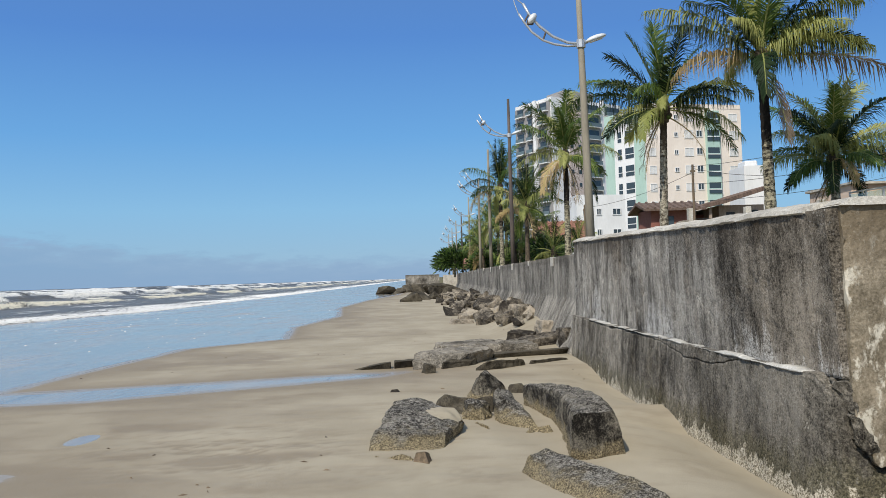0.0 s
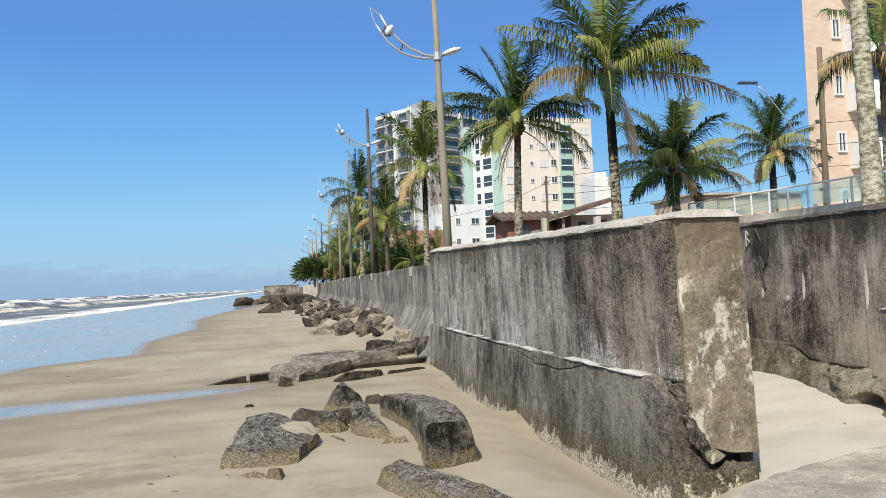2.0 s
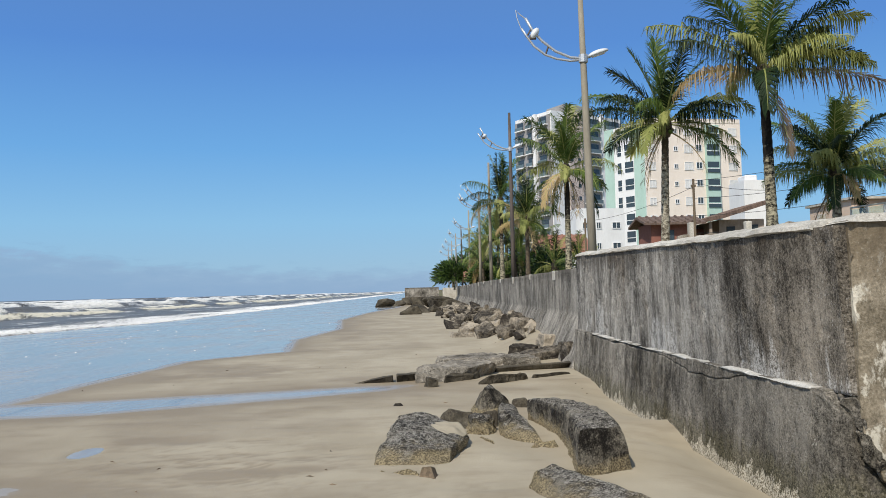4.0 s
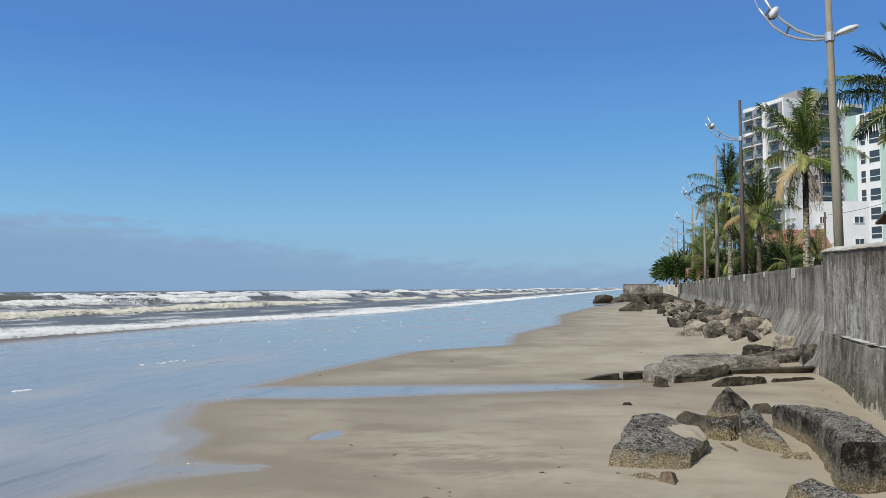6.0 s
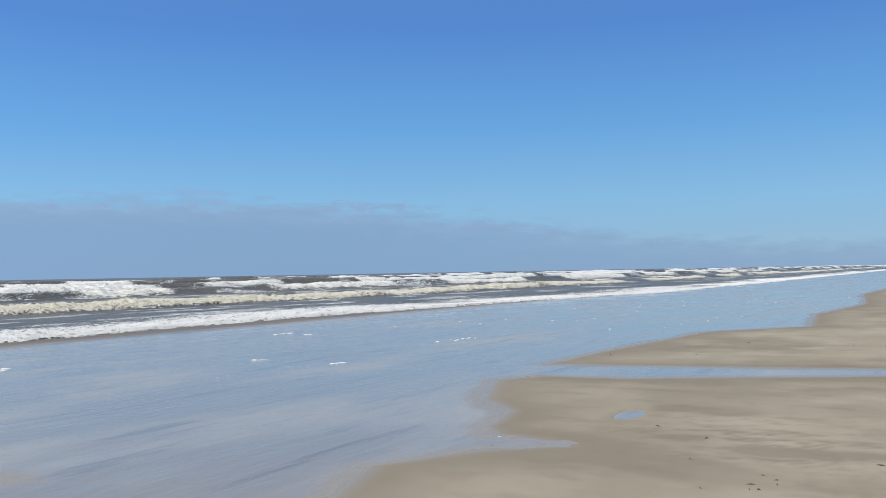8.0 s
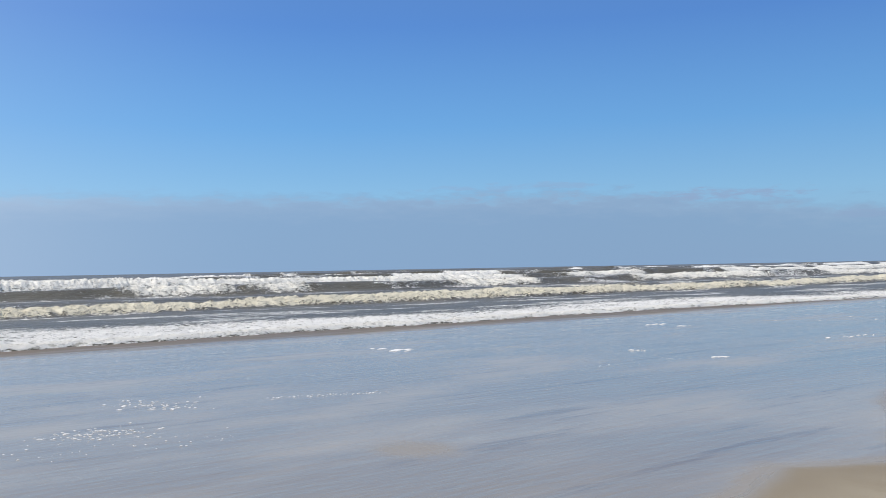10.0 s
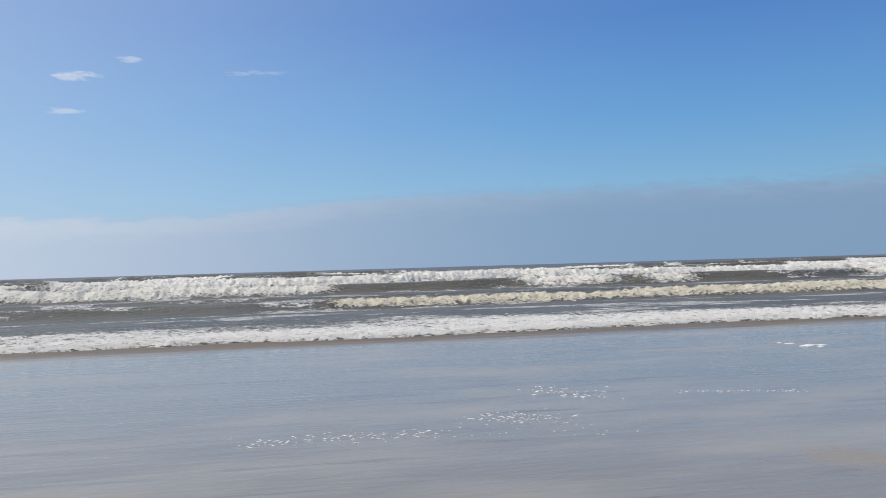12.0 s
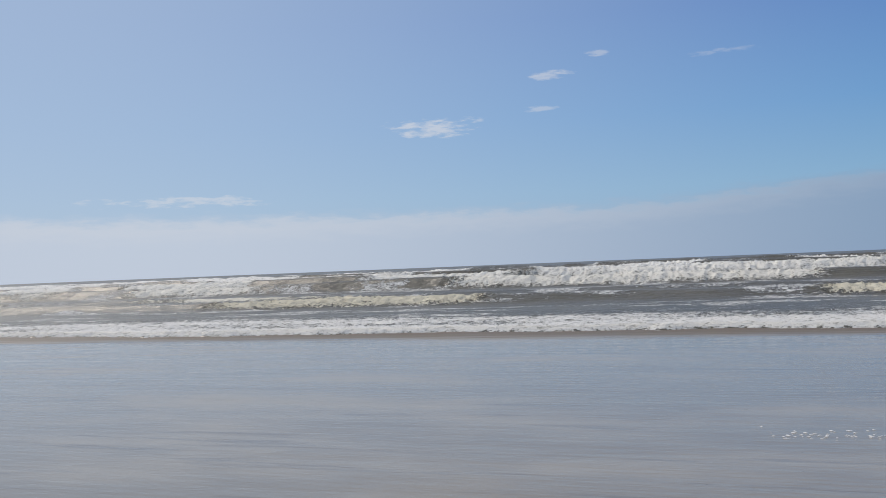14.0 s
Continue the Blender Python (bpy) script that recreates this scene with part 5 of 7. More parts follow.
# row of flat broken slabs across the beach
lump("flat_slab", [(-1.70, 18.95, -0.06), (-0.80, 19.14, -0.08), (-0.80, 19.45, -0.08), (-1.60, 19.3, -0.06), (-1.66, 19.0, 0.015), (-1.27, 18.93, 0.09), (-0.80, 19.02, 0.16), (-0.80, 19.4, 0.15), (-1.25, 19.3, 0.08)],
     "thin dark concrete plank end tapering into the sand", 20, DARKSLAB, rough=0.02, bevel=0.012, cuts=2, category="concrete slab", group="broken slabs")
lump("flat_slab", [(-0.72, 19.10, -0.08), (-0.28, 19.38, -0.08), (-0.30, 19.7, -0.08), (-0.74, 19.45, -0.08), (-0.71, 19.0, 0.16), (-0.26, 19.28, 0.17), (-0.30, 19.65, 0.17), (-0.72, 19.4, 0.16)],
     "thin dark concrete plank end in the sand", 21, DARKSLAB, rough=0.02, bevel=0.012, cuts=2, category="concrete slab", group="broken slabs")
# thick slab in worn courses with a crack between them
lump("flat_slab", [(-0.28, 18.68, -0.1), (0.36, 18.80, -0.1), (1.10, 19.7, -0.1), (1.62, 20.9, -0.1), (0.5, 20.9, -0.1), (-0.28, 19.3, 0.31), (0.20, 19.10, 0.30), (0.95, 19.25, 0.29), (1.55, 20.2, 0.31), (1.3, 20.9, 0.32), (0.55, 20.75, 0.33), (-0.30, 18.78, 0.20)],
     "thick worn concrete slab, pale on top and dark along its broken front", 22, SLAB, rough=0.05, scale=5.0, bevel=0.03, cuts=3, category="concrete slab", group="broken slabs")
lump("slab_course", [(0.30, 18.62, -0.1), (1.05, 19.2, -0.1), (1.20, 19.6, -0.1), (0.40, 18.95, -0.1), (0.34, 18.72, 0.13), (0.98, 19.18, 0.12), (1.1, 19.5, 0.17), (0.45, 18.95, 0.18)],
     "broken lower course of a worn concrete slab", 23, DARKSLAB, rough=0.04, scale=6.0, bevel=0.02, cuts=2, category="concrete slab", group="broken slabs")
lump("concrete_kerb", [(1.58, 20.52, -0.1), (3.70, 21.52, -0.1), (3.60, 21.85, -0.1), (1.50, 20.85, -0.1), (1.58, 20.42, 0.14), (2.6, 20.86, 0.17), (3.66, 21.3, 0.16), (3.58, 21.62, 0.16), (1.50, 20.75, 0.15)],
     "long narrow concrete kerb with a dark front", 24, DARKSLAB, rough=0.025, scale=5.0, bevel=0.02, cuts=3, category="concrete slab", group="broken slabs")
lump("concrete_ridge", [(0.98, 18.12, -0.1), (1.6, 18.4, -0.1), (2.2, 18.9, -0.1), (2.1, 19.1, -0.1), (1.1, 18.5, -0.1), (1.02, 18.2, 0.06), (1.30, 18.25, 0.20), (1.75, 18.52, 0.19), (2.10, 18.85, 0.14), (1.3, 18.45, 0.18)],
     "low dark concrete ridge scoured by water", 25, DARKSLAB, rough=0.04, scale=6.0, bevel=0.02, cuts=3, category="concrete slab", group="broken slabs")
lump("concrete_ridge", [(2.25, 18.98, -0.1), (2.75, 19.4, -0.1), (3.30, 19.7, -0.1), (3.2, 19.9, -0.1), (2.2, 19.2, -0.1), (2.3, 19.05, 0.09), (2.75, 19.35, 0.06), (3.2, 19.72, 0.08), (2.3, 19.2, 0.08)],
     "low broken end of a concrete ridge by the wall", 26, DARKSLAB, rough=0.03, scale=6.0, bevel=0.015, cuts=2, category="concrete slab", group="broken slabs")
row = [("flat_slab", 1.05, 22.4, 1.7, 1.6, 0.26, 8, (1, -1), "worn pale concrete slab lying flat", SLAB), ("flat_slab", 0.05, 18.0, 0.26, 0.25, 0.17, 15, (0, 4), "small dark concrete cube", DARKSLAB),
       ("flat_slab", 2.2, 22.9, 1.2, 1.3, 0.20, 15, (1, 2), "tilted worn concrete slab", SLAB), ("flat_slab", 2.75, 25.0, 0.80, 0.8, 0.22, -20, (4, 5), "dark pointed block of concrete", FAR_ROCK),
       ("flat_slab", 3.15, 23.6, 1.5, 0.9, 0.22, 24, (2, -6), "dark concrete slab leaning on the bank", FAR_ROCK), ("flat_slab", 3.5, 25.2, 0.55, 0.7, 0.34, 12, (0, 4), "dark block fallen at the wall corner", FAR_ROCK),
       ("flat_slab", 3.68, 22.3, 0.34, 0.7, 0.55, 10, (0, -8), "dark broken block leaning on the wall corner", FAR_ROCK)]
for i, (nm, x, y, w, d, h, rz, ti_, lab, mt) in enumerate(row):
    lump(nm, slab_points(x, y, g(x, y), w, d, h, rz, ti_, 0.12, 200 + i), lab, 30 + i, mt, rough=0.05, scale=4.5, bevel=0.025, cuts=3, category="concrete slab", group="broken slabs")
# large tilted slabs at the front of the heap
for i, (x, y, w, d, h, rz, ti_) in enumerate(((1.5, 36.3, 1.1, 0.7, 0.16, 8, (0, 5)), (2.45, 34.2, 0.75, 0.8, 0.32, 30, (8, -22)), (2.95, 31.6, 0.75, 0.6, 0.28, -15, (6, -20)), (3.4, 29.9, 0.45, 0.5, 0.42, 20, (0, -24)), (2.0, 39.5, 1.0, 0.8, 0.35, 40, (10, -18)))):
    lump("tilted_slab", slab_points(x, y, g(x, y), w, d, h, rz, ti_, 0.25, 250 + i), "tan-brown tilted rubble slab before the heap", 50 + i, FAR_ROCK, rough=0.05, scale=3.0, bevel=0.03, cuts=3, category="rock", group="rubble heap")

# rubble heap along the far wall
rnd = random.Random(4)
heap = []
for i in range(200):
    y = 28.5 + 61 * (i / 200) ** 1.15 + rnd.uniform(-1, 1)
    x = rnd.triangular(float(np.interp(y, (28, 34, 48), (2.7, 2.0, 1.2))), 3.9, 3.4) - 0.010 * (y - 30)
    s = rnd.uniform(0.28, 0.85) * (0.55 + 0.010 * y)
    heap.append((x, y, s))
heap += [(1.25, 44.0, 1.1), (2.85, 41.5, 1.3), (3.3, 33.0, 1.0), (2.4, 36.5, 0.9), (2.0, 47.0, 1.2)]
for i, (x, y, s) in enumerate(heap):
    r2 = random.Random(900 + i)
    pts = [Vector((r2.gauss(0, 1), r2.gauss(0, 1), r2.gauss(0, 1))).normalized() for _ in range(11)]
    m = pose(x, y, g(x, y) + 0.12 * s + 0.25 * r2.random() * smooth(np.array(x), 1.8, 3.6), 0, r2.uniform(-25, 25), r2.uniform(0, 180)) @ Matrix.Diagonal((0.62 * s, 0.5 * s, 0.36 * s, 1))
    lump("boulder", [m @ p for p in pts], "angular grey-brown rubble boulder heaped by the wall", 100 + i, FAR_ROCK, rough=0.035 * s, scale=1.9, bevel=0.015, cuts=1, group="rubble heap")
for i, (x, y, w, d, h) in enumerate(((-5.4, 116, 2.6, 2.4, 1.35), (-2.6, 124, 2.2, 2.0, 1.3), (-1.0, 118, 3.0, 2.8, 1.6), (-3.6, 119, 1.8, 1.7, 1.0), (-1.1, 73, 1.8, 1.3, 0.8), (-0.6, 78, 2.6, 1.6, 0.95), (0.6, 80, 1.4, 1.2, 0.8), (1.7, 102, 3.6, 3.0, 1.7), (1.1, 92, 2.4, 2.0, 1.2), (2.6, 88, 2.0, 2.0, 1.3))):
    r2 = random.Random(1300 + i)
    pts = [Vector((r2.gauss(0, 1), r2.gauss(0, 1), r2.gauss(0, 1))).normalized() for _ in range(12)]
    m = pose(x, y, 0.25 * h, 0, r2.uniform(-12, 12), r2.uniform(-30, 30)) @ Matrix.Diagonal((0.62 * w, 0.62 * d, 0.72 * h, 1))
    lump("boulder", [m @ p for p in pts], "large dark boulder at the water's edge", 300 + i, DARKSLAB, rough=0.10, scale=1.2, bevel=0.08, cuts=2, group="large boulders")

# concrete ramp remains by the pier
lump("ramp_slab", [(3.55, 6.75, -0.3), (4.2, 7.25, -0.3), (4.75, 7.55, -0.3), (6.2, 8.05, -0.3), (8.3, 8.35, -0.3), (8.3, 3.0, -0.3), (3.6, 3.0, -0.3), (3.65, 6.72, 0.10), (4.25, 7.18, 0.13), (4.78, 7.46, 0.14), (6.2, 7.95, 0.20),
                    (7.1, 8.2, 0.24), (7.1, 3.0, 0.24), (3.7, 3.0, 0.12)], "rough sandy concrete ramp slab with broken edge", 40, RAMPC, rough=0.025, scale=2.5, bevel=0.03, cuts=3, category="ramp")

# foam flecks and weed lying on the flat
bm = bmesh.new()
rnd = random.Random(11)
for ax, ay, bx, by, n_, sp, s in ((-11.6, -0.9, -11.5, 1.6, 46, 0.16, 0.07), (-12.3, 2.2, -12.0, 3.2, 34, 0.22, 0.08), (-14.6, 3.6, -13.6, 4.2, 20, 0.25, 0.10), (-13.5, 5.6, -12.9, 7.2, 22, 0.07, 0.07), (-11.3, 2.0, -11.0, 4.0, 12, 0.3, 0.05),
                                  (-18.75, 11.05, -18.6, 11.5, 9, 0.10, 0.26), (-19.5, 11.0, -19.3, 11.3, 4, 0.08, 0.2), (-20.1, 22.0, -19.9, 22.6, 7, 0.12, 0.26), (-19.0, 22.0, -18.9, 22.5, 5, 0.1, 0.2), (-12.45, 15.1, -12.40, 15.4, 6, 0.05, 0.16), (-14.6, 15.0, -14.45, 15.5, 8, 0.07, 0.17),
                                  (-13.3, 20.6, -13.0, 22.8, 12, 0.12, 0.14), (-13.0, 12.0, -12.9, 15.0, 10, 0.15, 0.05), (-17, 26, -14, 34, 12, 1.2, 0.14), (-11, 28, -8, 36, 14, 1.0, 0.12), (-16, 38, -9, 56, 30, 2.0, 0.18), (-5.4, 9.3, -5.1, 9.4, 2, 0.03, 0.06)):
    for _ in range(n_ * (3 if s < 0.11 else 1)):
        k_ = rnd.random()
        x, y, r = ax + (bx - ax) * k_ + rnd.gauss(0, sp), ay + (by - ay) * k_ + rnd.gauss(0, sp), s * (rnd.uniform(0.06, 0.34) if s < 0.11 else rnd.uniform(0.10, 0.60))
        ring = [bm.verts.new((x + r * 0.55 * math.cos(a) * rnd.uniform(0.6, 1.3), y + r * math.sin(a) * rnd.uniform(0.7, 1.9), 0.004)) for a in [k * math.tau / 7 for k in range(7)]]
        tip = bm.verts.new((x, y, 0.008 + 0.14 * r))
        for k in range(7):
            bm.faces.new((ring[k], ring[(k + 1) % 7], tip))
tagged(part("foam_flecks", bm, FOAM, smooth=True), "white foam flecks drifting on the wet flat", "foam", kind="stuff")
bm = bmesh.new()
for cx, cy, n_, sp in ((-2.4, 7.9, 14, 0.16), (-2.2, 8.4, 8, 0.15), (-1.0, 9.6, 10, 0.4), (-7.3, 15.3, 8, 0.4), (-3.5, 10.0, 14, 1.2), (-6.5, 19.8, 14, 1.0), (0.5, 14.4, 10, 0.8), (2.5, 17, 9, 0.6), (2.3, 29, 20, 1.4), (-3.5, 24, 12, 2.0), (5.9, 9.3, 3, 0.3)):
    for _ in range((n_ + 2) // 3):
        x, y = rnd.gauss(cx, sp), rnd.gauss(cy, sp)
        z, a, l_ = g(x, y), rnd.uniform(0, 6.28), rnd.uniform(0.015, 0.05)
        dx, dy = math.cos(a) * l_, math.sin(a) * l_
        b0 = [bm.verts.new(p) for p in ((x - dx, y - dy, z), (x + dy * 0.2, y - dx * 0.2, z), (x + dx, y + dy, z + 0.004), (x - dy * 0.2, y + dx * 0.2, z + 0.012))]
        t0 = bm.verts.new((x, y, z + 0.018))
        for k in range(4):
            bm.faces.new((b0[k], b0[(k + 1) % 4], t0))
tagged(part("driftwood_bits", bm, WOOD), "scattered dark twigs and shell bits on the sand", "debris", kind="stuff")

# ---- lamp posts ----


def lamp_post(x, y, height, arm_z, mat, label, broken=False, bare=False, lean=0.0, dome=0.13):
    post = tagged(empty("lamp_post", x, y, 2.12), label, "lamp post", "promenade lamp posts")
    h, az = height - 2.12, arm_z - 2.12
    part("pole", tube([(0, 0, 0), (lean * 0.3, 0, h * 0.3), (lean * 0.7, 0, h * 0.7), (lean, 0, h)], [0.135, 0.122, 0.098, 0.075], 12), mat, post, smooth=True)
    part("collar", tube([(lean * 0.75, 0, az - 0.12), (lean * 0.75, 0, az + 0.12)], 0.14, 10), STEEL, post)
    c = lean * 0.75
    # two bowed rods that part towards the sea end, tied by rungs
    upper_ = [(c + u, 0, az + w) for u, w in ((-1.73, 1.28), (-1.52, 0.89), (-1.24, 0.57), (-0.85, 0.25), (-0.40, 0.05), (0.0, 0.0), (0.22, 0.06))]
    lower_ = [(c + u, 0, az + w) for u, w in ((-1.86, 0.96), (-1.70, 0.71), (-1.49, 0.41), (-1.15, 0.14), (-0.81, 0.01), (-0.40, -0.06), (0.0, -0.04))]
    part("arm", tube(upper_, 0.042, 8), STEEL, post, "bow-shaped galvanised arm", smooth=True)
    part("arm", tube(lower_, 0.036, 8), STEEL, post, "bow-shaped galvanised arm", smooth=True)
    for a_, b_ in (((-1.05, 0.40), (-1.15, 0.14)), ((-1.56, 0.95), (-1.70, 0.71))):
        part("strut", tube([(c + a_[0], 0, az + a_[1]), (c + b_[0], 0, az + b_[1])], 0.028, 6), POLE_DARK, post)

    def head(px, pz, side, tilt, size_):
        hd = bmesh.new()
        bmesh.ops.create_uvsphere(hd, u_segments=14, v_segments=8, radius=1.0)
        for v in hd.verts:
            v.co = Vector((v.co.x * size_, v.co.y * 0.15, v.co.z * ((0.11 if v.co.z > 0 else 0.06) if size_ > 0.3 else 0.11)))
        m = pose(px, 0, pz, 0, tilt, 0) @ Matrix.Translation((side * (0.28 if size_ > 0.3 else 0.0), 0, 0.0))
        bmesh.ops.transform(hd, matrix=m, verts=hd.verts)
        ob = part("lamp_head", hd, LAMP_GREY, post, "grey cobra-head luminaire", smooth=True)
        ln = box(-0.6 * size_, 0.6 * size_, -0.09, 0.09, -0.065, -0.03, 0.015)
        bmesh.ops.transform(ln, matrix=m, verts=ln.verts)
        part("lens", ln, LENS, ob)
    if not bare:
        head(c + 0.20, az + 0.07, 1, -18, 0.34)
        head(c - 1.46, az + 0.80, -1, 124, dome)
        part("bracket", box(c - 1.62, c - 1.42, -0.05, 0.05, az + 0.62, az + 0.76, 0.015), POLE_DARK, post)
    if broken or bare:
        loop_ = [(c + u, 0.04, az + w) for u, w in (((-1.73, 1.28), (-1.90, 1.42), (-2.02, 1.55), (-1.98, 1.30), (-1.92, 1.12), (-1.86, 0.96)) if broken else ((-1.73, 1.28), (-1.95, 1.34), (-2.15, 1.20), (-2.05, 0.95), (-1.86, 0.96)))]
        part("bent_rod", tube(loop_, 0.017, 6), STEEL, post, "bent loose rod hanging at the lamp")
    return post


lamp_post(5.06, 26.0, 11.2, 8.95, POLE_PALE, "tall pale concrete lamp post with a bow arm and two luminaires", broken=True, lean=-0.15, dome=0.20)
lamp_post(5.14, 50.0, 12.25, 10.12, POLE_DARK, "tall dark rusted lamp post with a bow arm", lean=0.0)
lamp_post(4.95, 64.0, 11.4, 8.5, POLE_PALE, "pale lamp post with bare bow arm", bare=True)
lamp_post(4.95, 76.0, 10.6, 9.2, POLE_PALE, "distant pale lamp post with a bow arm")
for y, h, a in ((98, 11.0, 8.9), (118, 10.8, 9.0), (138, 11.0, 9.0), (158, 11.0, 9.2), (180, 11.0, 9.2)):
    lamp_post(5.2, y, h, a, POLE_PALE if y != 118 else POLE_DARK, "far lamp post with a bow arm above the palms")

# ---- palms ----


def frond_mesh(length, rise, bend, seed, leafy=1.0, hang=0.5, count=36, thin=0.0165):
    """One feather leaf that starts at the origin, runs out along +x and bends down."""
    rnd = random.Random(seed)
    vs, fs = [], []
    pts, ang, p, n_ = [], rise, Vector((0, 0, 0)), 14
    side = rnd.uniform(-0.18, 0.18)
    twist = rnd.uniform(-0.75, 0.75)
    for k in range(n_ + 1):
        pts.append(p.copy())
        p = p + Vector((math.cos(ang), side * (k / n_), math.sin(ang))) * length / n_
        ang -= bend / n_ * (0.45 + 1.1 * k / n_)
        ang = max(ang, -1.45)

    def at(t):
        f = min(t * n_, n_ - 1e-6)
        i = int(f)
        return pts[i].lerp(pts[i + 1], f - i), (pts[i + 1] - pts[i]).normalized()
    for k in range(n_ + 1):
        w = 0.042 * (1 - 0.85 * k / n_)
        d = at(min(k / n_, 0.999))[1]
        up = Vector((-d.z, 0, d.x))
        vs += [pts[k] + Vector((0, w, 0)), pts[k] + up * w * 0.8, pts[k] - Vector((0, w, 0)), pts[k] - up * w * 0.5]
        if k:
            a, b = 4 * (k - 1), 4 * k
            fs += [(a + j, a + (j + 1) % 4, b + (j + 1) % 4, b + j) for j in range(4)]
    for s in (-1, 1):
        for k in range(count):
            if rnd.random() > leafy:
                continue
            t = 0.14 + 0.86 * (k + rnd.uniform(-0.3, 0.3)) / count
            t = min(max(t, 0.1), 0.995)
            o, d = at(t)
            ln = length * 0.29 * (math.sin(math.pi * min(1, 0.20 + 0.74 * t)) ** 0.6) * rnd.uniform(0.62, 1.15)
            out = Vector((0, s * math.cos(twist), s * math.sin(twist))) + d * (0.75 + 0.5 * t + rnd.gauss(0, 0.14)) + Vector((-d.z, 0, d.x)) * (0.28 + rnd.gauss(0, 0.13))
            out.normalize()
            sag = hang * rnd.uniform(0.65, 1.3)
            m1 = o + out * ln * 0.5 + Vector((0, 0, -1)) * ln * 0.10 * sag
            m2 = o + (out * (1 - 0.35 * sag) + Vector((0, 0, -0.62 * sag))).normalized() * ln
            wv = (d - out * d.dot(out)).normalized() * thin * (length / 2.6)
            i = len(vs)
            vs += [o - wv * 0.7, o + wv * 0.7, m1 - wv, m1 + wv, m2]
            fs += [(i, i + 1, i + 3, i + 2), (i + 2, i + 3, i + 4)]
    return vs, fs


def midrib(me, mat):
    """Gives the stalk of a leaf, its first 56 faces, a paler green."""
    me.materials.append(mat)
    me.polygons.foreach_set("material_index", np.where(np.arange(len(me.polygons)) < 56, 1, 0).astype(np.int32))
    return me


def palm(x, y, base_z, crown, trunk_r, spread, seed, label, fronds=24, dead=3, lean=(0, 0), bark=None, detail=74, yaw0=0.0, steep=1.0, special=()):
    """A coconut palm: ringed trunk, feather leaves from upright to hanging, dry skirts and nuts."""
    rnd = random.Random(seed)
    tree = tagged(empty("palm_tree", x, y, base_z), label, "palm tree", "coconut palms")
    h = crown - base_z
    pts, rad = [], []
    n_ = max(10, int(h * 7))
    for k in range(n_ + 1):
        t = k / n_
        bendx = lean[0] * (t ** 1.6 - 1)
        bendy = lean[1] * (t ** 1.6 - 1)
        pts.append((bendx, bendy, h * t))
        rad.append(trunk_r * (1.25 - 0.5 * min(1, t * 3) * 0.6 - 0.28 * t) * (1.0 + (0.05 if k % 2 else -0.03)))
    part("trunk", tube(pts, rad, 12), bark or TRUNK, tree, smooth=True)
    top = Vector((0, 0, h))
    # leaf bases and fibre under the crown
    boot = tube([top + Vector((0, 0, -0.55)), top + Vector((0, 0, -0.25)), top + Vector((0, 0, 0.1)), top + Vector((0, 0, 0.35))], [trunk_r * 0.9, trunk_r * 1.35, trunk_r * 1.2, 0.04], 10)
    part("leaf_base", boot, FIBRE, tree, "fibrous brown leaf bases", smooth=True)
    for k in range(fronds):
        t = k / max(1, fronds - 1)                       # 0 young, 1 old
        az_ = yaw0 + k * 137.5 + rnd.uniform(-14, 14)
        rise = radians(87 - 104 * t ** 1.4 * steep + rnd.uniform(-10, 10))
        bend = radians(16 + 84 * t + rnd.uniform(-12, 24))
        ln = spread * (0.94 + 0.16 * math.sin(math.pi * min(1, t + 0.25))) * rnd.uniform(0.9, 1.08)
        vs, fs = frond_mesh(ln, rise, bend, seed * 100 + k, 0.94, 0.5 + 1.1 * t, detail)
        mat = SHADED if rnd.random() < 0.30 else (GREEN if rnd.random() < 0.45 + 0.25 * (1 - t) else LIME)
        if t > 0.86 and rnd.random() < 0.25:
            mat = STRAW
        ob = link("frond", midrib(mesh_data("frond", vs, fs, mat), LIME), tree)
        ob.matrix_basis = Matrix.Translation(top + Vector((0, 0, 0.12 - 0.3 * t))) @ pose(0, 0, 0, 0, 0, az_)
    for k, (az_, rise, bend, ln, mat, hang_) in enumerate(special):
        vs, fs = frond_mesh(spread * ln, radians(rise), radians(bend), seed * 100 + 80 + k, 0.95, hang_, detail)
        ob = link("frond", midrib(mesh_data("frond", vs, fs, mat), LIME), tree, "long straw-yellow frond" if mat is STRAW else "")
        ob.matrix_basis = Matrix.Translation(top + Vector((0, 0, -0.1))) @ pose(0, 0, 0, 0, 0, az_)
    for k in range(dead):
        az_ = rnd.uniform(0, 360)
        vs, fs = frond_mesh(spread * rnd.uniform(0.7, 0.95), radians(rnd.uniform(-60, -25)), radians(rnd.uniform(40, 70)), seed * 100 + 60 + k, 0.30, 1.7, detail - 8, 0.009)
        ob = link("dry_frond", mesh_data("dry_frond", vs, fs, BROWN if k % 2 else STRAW), tree, "hanging dry straw-coloured frond")
        ob.matrix_basis = Matrix.Translation(top + Vector((0, 0, -0.3))) @ pose(0, 0, 0, 0, 0, az_)
    for k in range(6):
        nut = bmesh.new()
        bmesh.ops.create_icosphere(nut, subdivisions=2, radius=0.085, matrix=pose(0.20 * math.cos(k * 1.05), 0.24 * math.sin(k * 1.05), h - 0.3 - 0.1 * (k % 2)))
        part("coconut", nut, GREEN if k % 2 else FIBRE, tree, smooth=True)
    return tree


